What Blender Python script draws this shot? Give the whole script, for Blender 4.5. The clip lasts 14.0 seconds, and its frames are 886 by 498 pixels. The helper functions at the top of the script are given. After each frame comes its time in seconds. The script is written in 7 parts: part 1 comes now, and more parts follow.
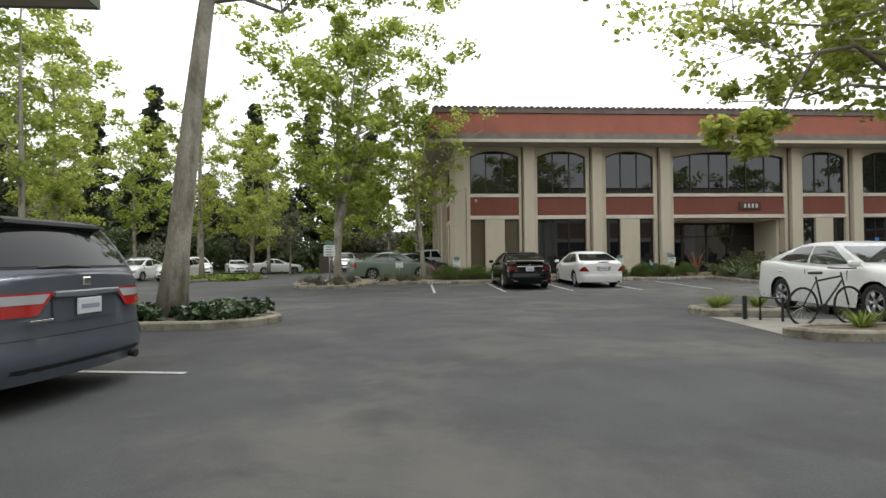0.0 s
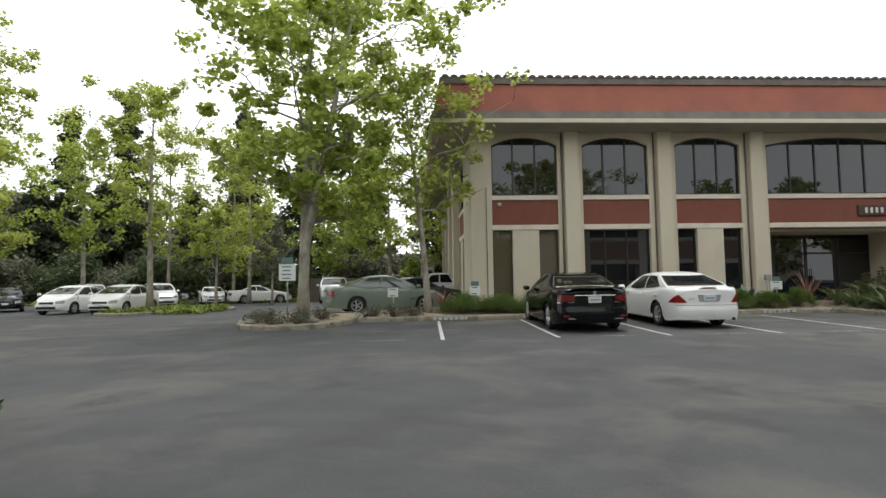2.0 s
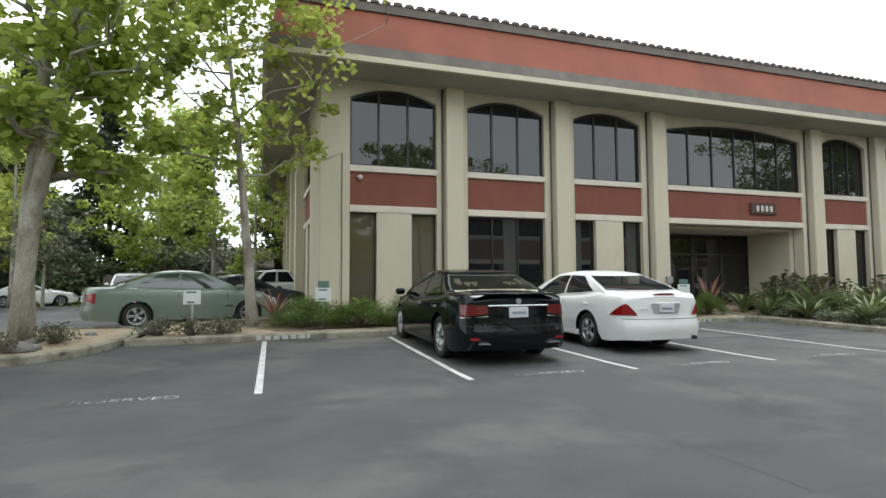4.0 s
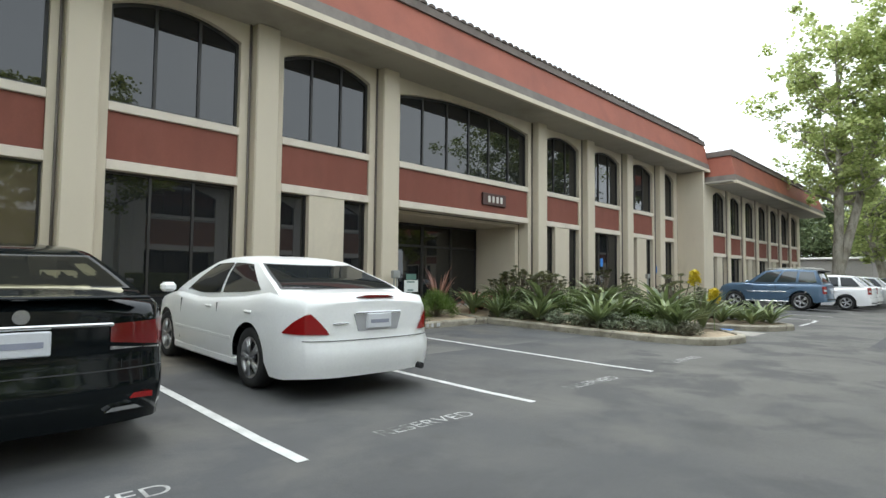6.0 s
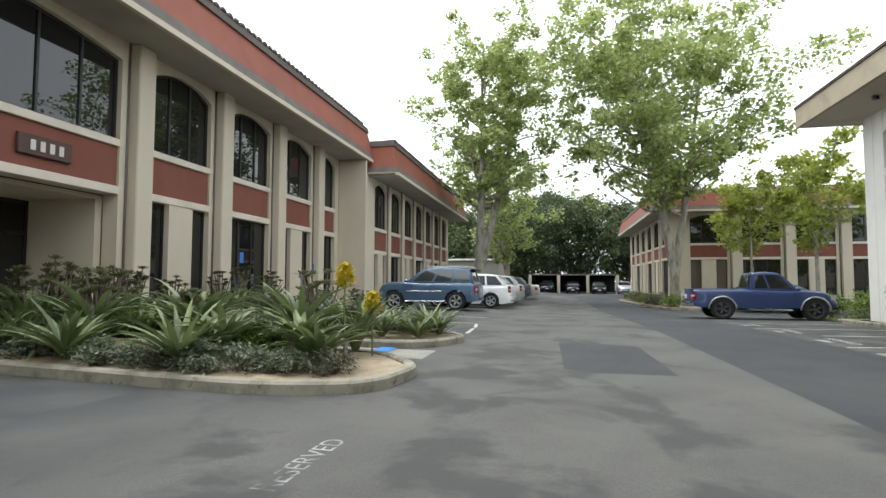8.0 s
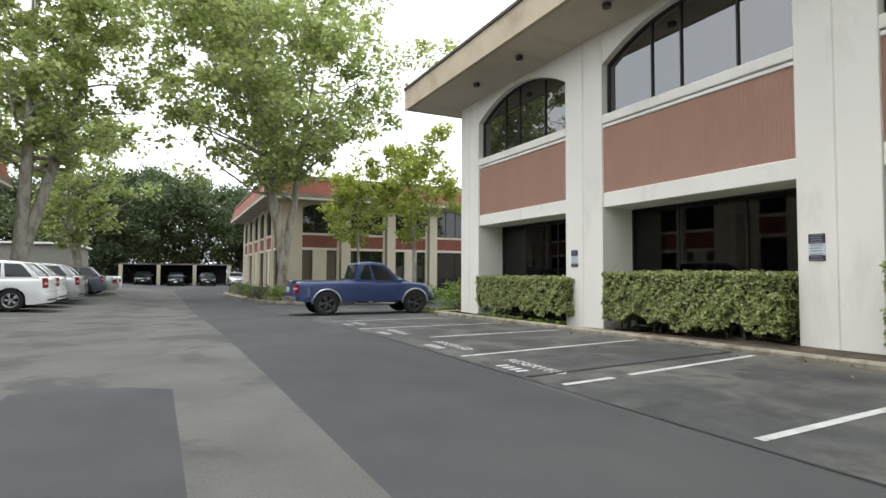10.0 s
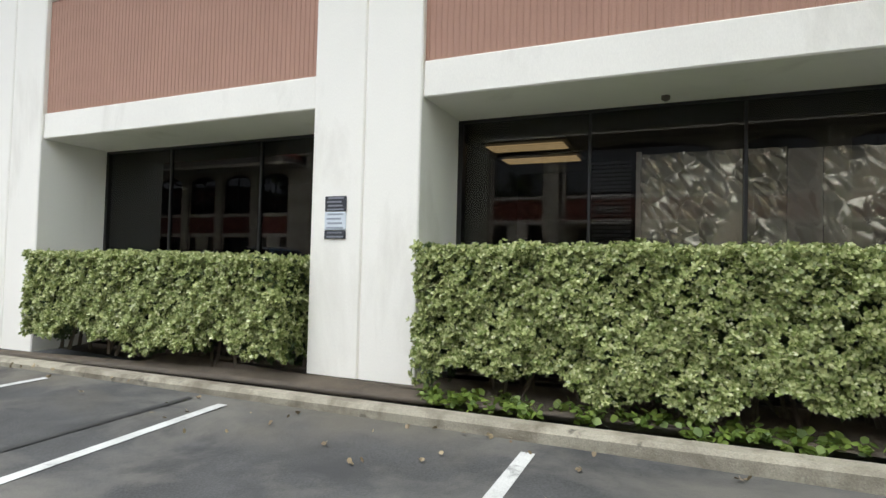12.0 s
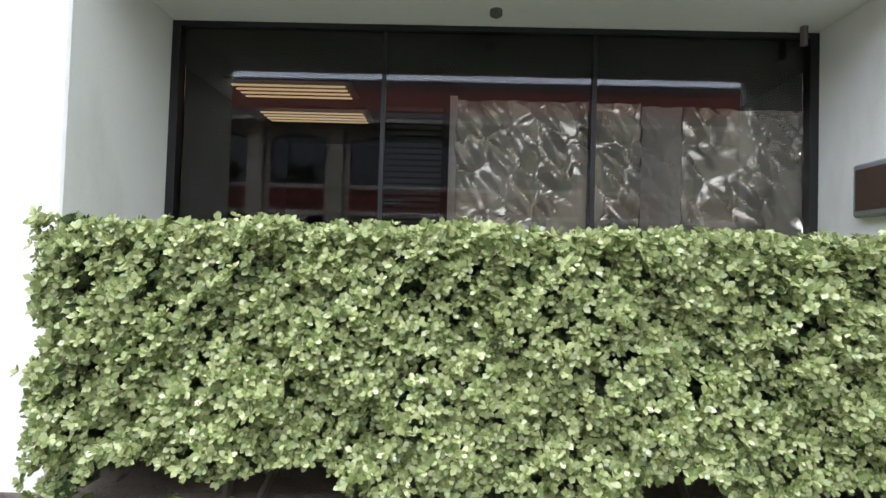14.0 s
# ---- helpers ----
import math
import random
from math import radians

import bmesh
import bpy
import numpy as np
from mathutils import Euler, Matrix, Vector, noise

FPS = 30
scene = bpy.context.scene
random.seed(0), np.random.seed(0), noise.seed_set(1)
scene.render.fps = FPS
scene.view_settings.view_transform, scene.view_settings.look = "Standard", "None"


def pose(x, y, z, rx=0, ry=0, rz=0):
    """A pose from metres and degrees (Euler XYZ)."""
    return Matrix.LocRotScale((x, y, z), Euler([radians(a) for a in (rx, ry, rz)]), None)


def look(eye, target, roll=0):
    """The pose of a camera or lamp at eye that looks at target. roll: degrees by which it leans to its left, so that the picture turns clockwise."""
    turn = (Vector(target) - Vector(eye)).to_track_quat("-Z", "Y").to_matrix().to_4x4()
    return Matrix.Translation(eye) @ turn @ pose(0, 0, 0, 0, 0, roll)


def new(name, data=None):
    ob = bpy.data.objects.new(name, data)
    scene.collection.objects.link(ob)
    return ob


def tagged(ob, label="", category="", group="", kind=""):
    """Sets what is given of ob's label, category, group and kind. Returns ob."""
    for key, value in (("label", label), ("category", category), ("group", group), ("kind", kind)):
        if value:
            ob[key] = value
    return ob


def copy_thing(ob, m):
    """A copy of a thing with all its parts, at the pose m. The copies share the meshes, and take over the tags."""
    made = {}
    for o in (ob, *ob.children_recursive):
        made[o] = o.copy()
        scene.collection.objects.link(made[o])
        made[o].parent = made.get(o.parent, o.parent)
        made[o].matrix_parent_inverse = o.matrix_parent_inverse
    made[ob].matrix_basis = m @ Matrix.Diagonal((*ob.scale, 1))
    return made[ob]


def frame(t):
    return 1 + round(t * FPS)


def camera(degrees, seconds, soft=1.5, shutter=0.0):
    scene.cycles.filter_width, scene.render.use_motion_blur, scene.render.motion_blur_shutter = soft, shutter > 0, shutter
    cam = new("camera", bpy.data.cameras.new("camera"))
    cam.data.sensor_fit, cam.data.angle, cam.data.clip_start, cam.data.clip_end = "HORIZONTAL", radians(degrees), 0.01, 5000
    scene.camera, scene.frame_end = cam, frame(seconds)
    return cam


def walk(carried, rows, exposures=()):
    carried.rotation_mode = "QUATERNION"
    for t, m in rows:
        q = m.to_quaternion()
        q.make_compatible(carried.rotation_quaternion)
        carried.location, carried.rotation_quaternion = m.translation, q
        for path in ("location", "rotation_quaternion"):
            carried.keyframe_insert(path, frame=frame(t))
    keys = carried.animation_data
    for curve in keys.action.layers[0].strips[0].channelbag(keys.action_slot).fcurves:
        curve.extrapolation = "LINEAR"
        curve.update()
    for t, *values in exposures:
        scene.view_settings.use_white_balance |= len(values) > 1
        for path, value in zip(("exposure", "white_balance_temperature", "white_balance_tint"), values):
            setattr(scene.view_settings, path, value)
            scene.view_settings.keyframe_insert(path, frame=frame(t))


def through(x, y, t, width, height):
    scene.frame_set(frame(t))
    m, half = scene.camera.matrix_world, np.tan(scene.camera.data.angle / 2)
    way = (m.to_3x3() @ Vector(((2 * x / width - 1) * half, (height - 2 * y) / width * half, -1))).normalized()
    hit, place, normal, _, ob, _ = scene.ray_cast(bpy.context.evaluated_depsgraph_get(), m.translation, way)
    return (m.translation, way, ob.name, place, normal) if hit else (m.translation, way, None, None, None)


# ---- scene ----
# camera: seconds, eye x, y, z, yaw to the left of +y, pitch up, roll
cam = camera(77.5, 14.0)
PATH = [
    (0, 3.709, 4.200, 1.248, -4.20, 1.02, -0.64),
    (0.5, 3.813, 5.972, 1.232, -3.75, 1.76, -1.41),
    (1, 4.062, 8.095, 1.221, -3.21, 3.22, -1.43),
    (1.5, 4.170, 10.228, 1.217, -2.94, 3.94, -0.80),
    (2, 4.234, 12.027, 1.217, -3.10, 3.74, -0.85),
    (2.2, 4.256, 12.675, 1.217, -3.50, 3.79, -0.88),
    (2.7, 4.285, 14.309, 1.223, -5.31, 3.74, -0.80),
    (3.25, 4.351, 15.861, 1.238, -9.88, 3.66, -0.56),
    (3.8, 4.630, 17.189, 1.251, -16.06, 3.55, -0.28),
    (4.3, 5.222, 18.228, 1.255, -22.16, 3.43, -0.08),
    (4.5, 5.529, 18.655, 1.254, -23.98, 3.14, 0.44),
    (5, 6.343, 19.582, 1.250, -30.60, 2.86, 0.52),
    (5.5, 7.111, 20.309, 1.247, -36.84, 2.71, 0.38),
    (6, 8.027, 21.036, 1.243, -45.15, 3.03, 0.58),
    (6.5, 9.204, 21.750, 1.238, -52.87, 3.21, 0.79),
    (7, 10.571, 22.230, 1.229, -62.09, 3.40, 0.54),
    (7.2, 11.123, 22.340, 1.224, -65.60, 3.32, 0.42),
    (7.7, 12.533, 22.689, 1.223, -73.91, 3.32, 0.26),
    (8.25, 14.088, 22.857, 1.235, -82.18, 3.28, -0.01),
    (8.8, 15.512, 22.723, 1.246, -91.01, 3.20, -0.22),
    (9.3, 16.574, 22.274, 1.241, -100.82, 3.09, -0.23),
    (9.5, 16.962, 22.071, 1.235, -104.09, 2.81, 0.00),
    (10, 17.854, 21.398, 1.220, -116.30, 2.50, 0.24),
    (10.5, 18.729, 20.481, 1.207, -126.78, 2.07, 0.46),
    (11, 19.379, 19.420, 1.196, -138.88, 1.69, 0.63),
    (11.5, 19.614, 18.269, 1.191, -147.42, 1.82, 1.03),
    (12, 19.669, 17.263, 1.198, -156.41, 1.75, 1.44),
    (12.5, 19.834, 16.613, 1.213, -165.66, 1.61, 1.33),
    (13, 19.973, 16.167, 1.224, -173.77, 1.46, 1.91),
    (13.5, 20.039, 15.752, 1.225, -177.31, 1.60, 1.80),
    (14, 20.004, 15.426, 1.221, -178.65, 1.71, 1.75),
]


def aimed(x, y, z, yaw, pitch, roll):
    a, b = radians(yaw), radians(pitch)
    way = (-math.sin(a) * math.cos(b), math.cos(a) * math.cos(b), math.sin(b))
    return look((x, y, z), (x + way[0], y + way[1], z + way[2]), roll)


EXPOSURES = [(0.0, 0.1, 6650, 9), (2.2, 0.13, 6600, 8), (4.3, 0.58, 6250, 5), (6.0, 0.62, 6200, 5), (7.2, 0.48, 6250, 6), (9.3, 0.4, 6400, 8), (10.0, 0.45, 6400, 8), (11.0, 0.6, 6350, 8),
             (12.0, 0.85, 6200, 8), (12.5, 1.0, 6100, 8), (13.0, 1.18, 5950, 10), (14.0, 1.5, 5720, 13)]
walk(cam, [(row[0], aimed(*row[1:])) for row in PATH], EXPOSURES)

# ---- world and sun: a bright overcast sky ----
world = bpy.data.worlds.new("overcast_sky")
scene.world = world
world.use_nodes = True
wn = world.node_tree
bg = wn.nodes["Background"]
sky = wn.nodes.new("ShaderNodeTexSky")
sky.sky_type = "NISHITA"
sky.sun_disc = False
sky.sun_elevation = radians(52)
sky.sun_rotation = radians(16)
sky.air_density, sky.dust_density = 1.0, 4.0
scaled = wn.nodes.new("ShaderNodeVectorMath")
scaled.operation = "SCALE"
scaled.inputs["Scale"].default_value = 0.1
wn.links.new(sky.outputs[0], scaled.inputs[0])
cloud = wn.nodes.new("ShaderNodeTexNoise")
cloud.inputs["Scale"].default_value = 2.2
cloud.inputs["Detail"].default_value = 4.0
ramp = wn.nodes.new("ShaderNodeValToRGB")
ramp.color_ramp.elements[0].position, ramp.color_ramp.elements[0].color = 0.3, (1.2, 1.265, 1.36, 1)
ramp.color_ramp.elements[1].position, ramp.color_ramp.elements[1].color = 0.7, (1.475, 1.495, 1.53, 1)
wn.links.new(cloud.outputs["Fac"], ramp.inputs[0])
veil = wn.nodes.new("ShaderNodeMix")
veil.data_type = "RGBA"
veil.inputs["Factor"].default_value = 0.86
wn.links.new(scaled.outputs[0], veil.inputs["A"])
wn.links.new(ramp.outputs[0], veil.inputs["B"])
wn.links.new(veil.outputs["Result"], bg.inputs["Color"])
bg.inputs["Strength"].default_value = 1.15
sun = new("sun", bpy.data.lights.new("sun", "SUN"))
sun.data.energy, sun.data.angle, sun.data.color = 1.5, radians(25), (1.0, 0.985, 0.955)
sun.matrix_world = look((0, 0, 60), (-6, -16, 0))


# ---- materials ----
def material(name, color, rough=0.8, vary=0.15, scale=6.0, fine=60.0, bump=0.1, metal=0.0, spec=0.5, stain=None, stain_at=0.6,
             stain_scale=0.6, stain_soft=0.15, coat=0.0, depth=0.01, random_tint=0.0, stretch=(1, 1, 1), stain2=None):
    m = bpy.data.materials.new(name)
    m.use_nodes = True
    nt = m.node_tree
    b = nt.nodes["Principled BSDF"]
    co = nt.nodes.new("ShaderNodeTexCoord")
    mp = nt.nodes.new("ShaderNodeMapping")
    mp.inputs["Scale"].default_value = stretch
    nt.links.new(co.outputs["Object"], mp.inputs[0])
    n1 = nt.nodes.new("ShaderNodeTexNoise")
    n1.inputs["Scale"].default_value, n1.inputs["Detail"].default_value = scale, 5.0
    n2 = nt.nodes.new("ShaderNodeTexNoise")
    n2.inputs["Scale"].default_value, n2.inputs["Detail"].default_value = fine, 3.0
    for n in (n1, n2):
        nt.links.new(mp.outputs[0], n.inputs["Vector"])
    add = nt.nodes.new("ShaderNodeMath")
    add.operation = "ADD"
    nt.links.new(n1.outputs["Fac"], add.inputs[0])
    nt.links.new(n2.outputs["Fac"], add.inputs[1])
    mr = nt.nodes.new("ShaderNodeMapRange")
    mr.inputs["From Min"].default_value, mr.inputs["From Max"].default_value = 0.65, 1.35
    mr.inputs["To Min"].default_value, mr.inputs["To Max"].default_value = 1 - vary, 1 + vary
    nt.links.new(add.outputs[0], mr.inputs[0])
    sc = nt.nodes.new("ShaderNodeVectorMath")
    sc.operation = "SCALE"
    sc.inputs[0].default_value = color[:3]
    nt.links.new(mr.outputs[0], sc.inputs["Scale"])
    out = sc.outputs[0]
    for color3, at3, scale3, soft3 in ([(stain, stain_at, stain_scale, stain_soft)] if stain else []) + ([stain2] if stain2 else []):
        n3 = nt.nodes.new("ShaderNodeTexNoise")
        n3.inputs["Scale"].default_value, n3.inputs["Detail"].default_value = scale3, 8.0
        n3.inputs["Roughness"].default_value, n3.inputs["Distortion"].default_value = 0.62, 0.35
        nt.links.new(mp.outputs[0], n3.inputs["Vector"])
        m3 = nt.nodes.new("ShaderNodeMapRange")
        m3.inputs["From Min"].default_value, m3.inputs["From Max"].default_value = at3 - soft3, at3 + soft3
        nt.links.new(n3.outputs["Fac"], m3.inputs[0])
        mx = nt.nodes.new("ShaderNodeMix")
        mx.data_type = "RGBA"
        nt.links.new(m3.outputs[0], mx.inputs["Factor"])
        nt.links.new(out, mx.inputs["A"])
        mx.inputs["B"].default_value = (*color3[:3], 1)
        out = mx.outputs["Result"]
    if random_tint:
        oi = nt.nodes.new("ShaderNodeNewGeometry")
        r2 = nt.nodes.new("ShaderNodeMapRange")
        r2.inputs["To Min"].default_value, r2.inputs["To Max"].default_value = 1 - random_tint, 1 + random_tint
        nt.links.new(oi.outputs["Random Per Island"], r2.inputs[0])
        s2 = nt.nodes.new("ShaderNodeVectorMath")
        s2.operation = "SCALE"
        nt.links.new(out, s2.inputs[0])
        nt.links.new(r2.outputs[0], s2.inputs["Scale"])
        out = s2.outputs[0]
    nt.links.new(out, b.inputs["Base Color"])
    b.inputs["Roughness"].default_value, b.inputs["Metallic"].default_value = rough, metal
    b.inputs["Specular IOR Level"].default_value = spec
    b.inputs["Coat Weight"].default_value, b.inputs["Coat Roughness"].default_value = coat, 0.05
    if bump:
        bp = nt.nodes.new("ShaderNodeBump")
        bp.inputs["Strength"].default_value, bp.inputs["Distance"].default_value = bump, depth
        nt.links.new(add.outputs[0], bp.inputs["Height"])
        nt.links.new(bp.outputs[0], b.inputs["Normal"])
    return m


def leaf_material(name, dark, light, rough=0.5, through=0.35, tip=None):
    """Leaves: two greens by leaf, some light through them."""
    m = bpy.data.materials.new(name)
    m.use_nodes = True
    nt = m.node_tree
    b = nt.nodes["Principled BSDF"]
    ge = nt.nodes.new("ShaderNodeNewGeometry")
    rp = nt.nodes.new("ShaderNodeValToRGB")
    rp.color_ramp.elements[0].color, rp.color_ramp.elements[1].color = (*dark, 1), (*light, 1)
    if tip:
        e = rp.color_ramp.elements.new(0.93)
        e.color = (*light, 1)
        rp.color_ramp.elements[-1].color = (*tip, 1)
    nt.links.new(ge.outputs["Random Per Island"], rp.inputs[0])
    nt.links.new(rp.outputs[0], b.inputs["Base Color"])
    b.inputs["Roughness"].default_value = rough
    tr = nt.nodes.new("ShaderNodeBsdfTranslucent")
    nt.links.new(rp.outputs[0], tr.inputs["Color"])
    mx = nt.nodes.new("ShaderNodeMixShader")
    mx.inputs[0].default_value = through
    nt.links.new(b.outputs[0], mx.inputs[1])
    nt.links.new(tr.outputs[0], mx.inputs[2])
    nt.links.new(mx.outputs[0], nt.nodes["Material Output"].inputs[0])
    return m


def dark_glass(name, color=(0.012, 0.013, 0.014), ior=1.62, rough=0.01):
    m = bpy.data.materials.new(name)
    m.use_nodes = True
    nt = m.node_tree
    b = nt.nodes["Principled BSDF"]
    b.inputs["Base Color"].default_value = (*color, 1)
    b.inputs["Roughness"].default_value, b.inputs["IOR"].default_value = rough, ior
    no = nt.nodes.new("ShaderNodeTexNoise")
    no.inputs["Scale"].default_value = 0.8
    co = nt.nodes.new("ShaderNodeTexCoord")
    nt.links.new(co.outputs["Object"], no.inputs["Vector"])
    bp = nt.nodes.new("ShaderNodeBump")
    bp.inputs["Strength"].default_value, bp.inputs["Distance"].default_value = 0.04, 0.02
    nt.links.new(no.outputs["Fac"], bp.inputs["Height"])
    nt.links.new(bp.outputs[0], b.inputs["Normal"])
    return m


def clear_glass(name, tint=(0.8, 0.8, 0.79), ior=1.5):
    """A thin tinted pane: straight through, with a mirror's share by Fresnel."""
    m = bpy.data.materials.new(name)
    m.use_nodes = True
    nt = m.node_tree
    t = nt.nodes.new("ShaderNodeBsdfTransparent")
    t.inputs[0].default_value = (*tint, 1)
    gl = nt.nodes.new("ShaderNodeBsdfGlossy")
    gl.inputs["Roughness"].default_value = 0.005
    fr = nt.nodes.new("ShaderNodeFresnel")
    fr.inputs[0].default_value = ior
    mx = nt.nodes.new("ShaderNodeMixShader")
    nt.links.new(fr.outputs[0], mx.inputs[0])
    nt.links.new(t.outputs[0], mx.inputs[1])
    nt.links.new(gl.outputs[0], mx.inputs[2])
    nt.links.new(mx.outputs[0], nt.nodes["Material Output"].inputs[0])
    return m


def glow(name, color, strength):
    m = bpy.data.materials.new(name)
    m.use_nodes = True
    e = m.node_tree.nodes.new("ShaderNodeEmission")
    e.inputs[0].default_value, e.inputs[1].default_value = (*color, 1), strength
    m.node_tree.links.new(e.outputs[0], m.node_tree.nodes["Material Output"].inputs[0])
    return m


ASPHALT = material("asphalt", (0.052, 0.053, 0.055), 0.9, 0.3, 1.1, 75, 0.45, stain=(0.09, 0.087, 0.081), stain_at=0.57, stain_scale=0.42, stain_soft=0.075, depth=0.006, stain2=((0.039, 0.039, 0.04), 0.6, 0.75, 0.07))
ASPHALT_NEW = material("asphalt_new", (0.043, 0.044, 0.047), 0.9, 0.24, 1.2, 80, 0.4, stain=(0.062, 0.062, 0.061), stain_scale=0.35, depth=0.006)
ASPHALT_OLD = material("asphalt_old", (0.1, 0.096, 0.088), 0.92, 0.28, 0.9, 75, 0.45, stain=(0.06, 0.059, 0.057), stain_at=0.54, stain_scale=0.7, stain_soft=0.04, depth=0.006, stain2=((0.115, 0.11, 0.1), 0.62, 0.8, 0.08))
ASPHALT_STALL = material("asphalt_stall", (0.05, 0.05, 0.05), 0.9, 0.4, 2.5, 80, 0.45, stain=(0.112, 0.106, 0.095), stain_at=0.54, stain_scale=0.9, stain_soft=0.09, depth=0.006, stain2=((0.036, 0.036, 0.037), 0.6, 1.6, 0.06))
SEAM = material("tar", (0.027, 0.027, 0.027), 0.7, 0.2, 5, 80, 0.2)
CONCRETE = material("kerb_concrete", (0.3, 0.275, 0.215), 0.92, 0.25, 3, 90, 0.5, stain=(0.13, 0.11, 0.08), stain_at=0.56, stain_scale=2.4, stain_soft=0.1, stain2=((0.07, 0.06, 0.05), 0.66, 5.0, 0.05))
CONCRETE_PALE = material("pavement_concrete", (0.28, 0.265, 0.235), 0.92, 0.16, 3, 90, 0.4, stain=(0.2, 0.18, 0.15), stain_at=0.65, stain_scale=1.2)
WHITE_LINE = material("road_paint", (0.47, 0.47, 0.455), 0.8, 0.25, 5, 120, 0.3, stain=(0.13, 0.13, 0.125), stain_at=0.64, stain_scale=6, stain_soft=0.07)
BLUE_PAINT = material("blue_paint", (0.04, 0.2, 0.55), 0.7, 0.2, 5, 90, 0.2)
SOIL = material("soil", (0.145, 0.118, 0.09), 0.95, 0.4, 4, 90, 0.5, stain=(0.2, 0.16, 0.115), stain_scale=3, depth=0.015)
MULCH = material("mulch", (0.36, 0.285, 0.195), 0.95, 0.35, 6, 60, 0.45, depth=0.02)
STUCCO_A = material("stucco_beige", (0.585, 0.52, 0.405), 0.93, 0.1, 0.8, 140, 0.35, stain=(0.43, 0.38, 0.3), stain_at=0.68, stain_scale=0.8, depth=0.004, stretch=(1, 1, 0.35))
# soffit copy of the beige stucco, its colour darkened for the underside's shade
STUCCO_A_SHADE = material("stucco_beige_shaded", (0.4, 0.37, 0.31), 0.93, 0.1, 0.8, 140, 0.3, stain=(0.28, 0.25, 0.2), stain_at=0.66, stain_scale=0.6)
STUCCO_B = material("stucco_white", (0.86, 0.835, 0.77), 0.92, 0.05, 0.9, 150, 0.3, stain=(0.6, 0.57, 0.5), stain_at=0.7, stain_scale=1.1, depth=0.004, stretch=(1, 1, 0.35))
STUCCO_BAND = material("stucco_band", (0.66, 0.595, 0.5), 0.92, 0.08, 0.8, 140, 0.3, stain=(0.5, 0.44, 0.36), stain_at=0.66, stain_scale=1.4, depth=0.004)
TILE_BROWN = material("roof_edge_tile", (0.125, 0.103, 0.09), 0.85, 0.2, 2, 60, 0.3, spec=0.25, stain=(0.17, 0.145, 0.125), stain_scale=1.5)
RED_A = material("red_panel", (0.205, 0.07, 0.048), 0.85, 0.14, 2, 110, 0.3, stain=(0.17, 0.052, 0.035), stain_at=0.62, stain_scale=1.0, stretch=(1, 1, 0.4))
RED_ROOF = material("red_fascia", (0.27, 0.082, 0.05), 0.75, 0.14, 1.2, 60, 0.25, stain=(0.21, 0.066, 0.042), stain_at=0.62, stain_scale=0.7)
RED_B = material("ribbed_terracotta", (0.39, 0.228, 0.17), 0.85, 0.08, 1.5, 110, 0.25)
BROWN = material("brown_metal", (0.07, 0.055, 0.046), 0.9, 0.2, 2, 60, 0.3, spec=0.2, stain=(0.1, 0.08, 0.066), stain_scale=1.5)
GUTTER = material("brown_gutter", (0.135, 0.115, 0.1), 0.7, 0.16, 2, 60, 0.2, stain=(0.2, 0.175, 0.145), stain_scale=1.2)
CREAM = material("cream_fascia", (0.47, 0.4, 0.29), 0.85, 0.12, 1.5, 60, 0.25, stain=(0.33, 0.26, 0.18), stain_at=0.62, stain_scale=1.0)
BRONZE = material("bronze_frame", (0.02, 0.018, 0.016), 0.45, 0.1, 5, 50, 0.0, spec=0.5)
GLASS_A = dark_glass("tinted_window_glass")
GLASS_BLIND = dark_glass("window_with_brown_blind", (0.1, 0.082, 0.052), 1.5)
GLASS_B = dark_glass("bronze_window_glass", (0.02, 0.019, 0.018), 2.3)
GLASS_CLEAR = clear_glass("tinted_clear_glass", (0.74, 0.74, 0.73))
GLASS_DEEP = clear_glass("deep_tinted_glass", (0.32, 0.32, 0.32))
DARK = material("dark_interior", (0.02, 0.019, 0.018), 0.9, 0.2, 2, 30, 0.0)


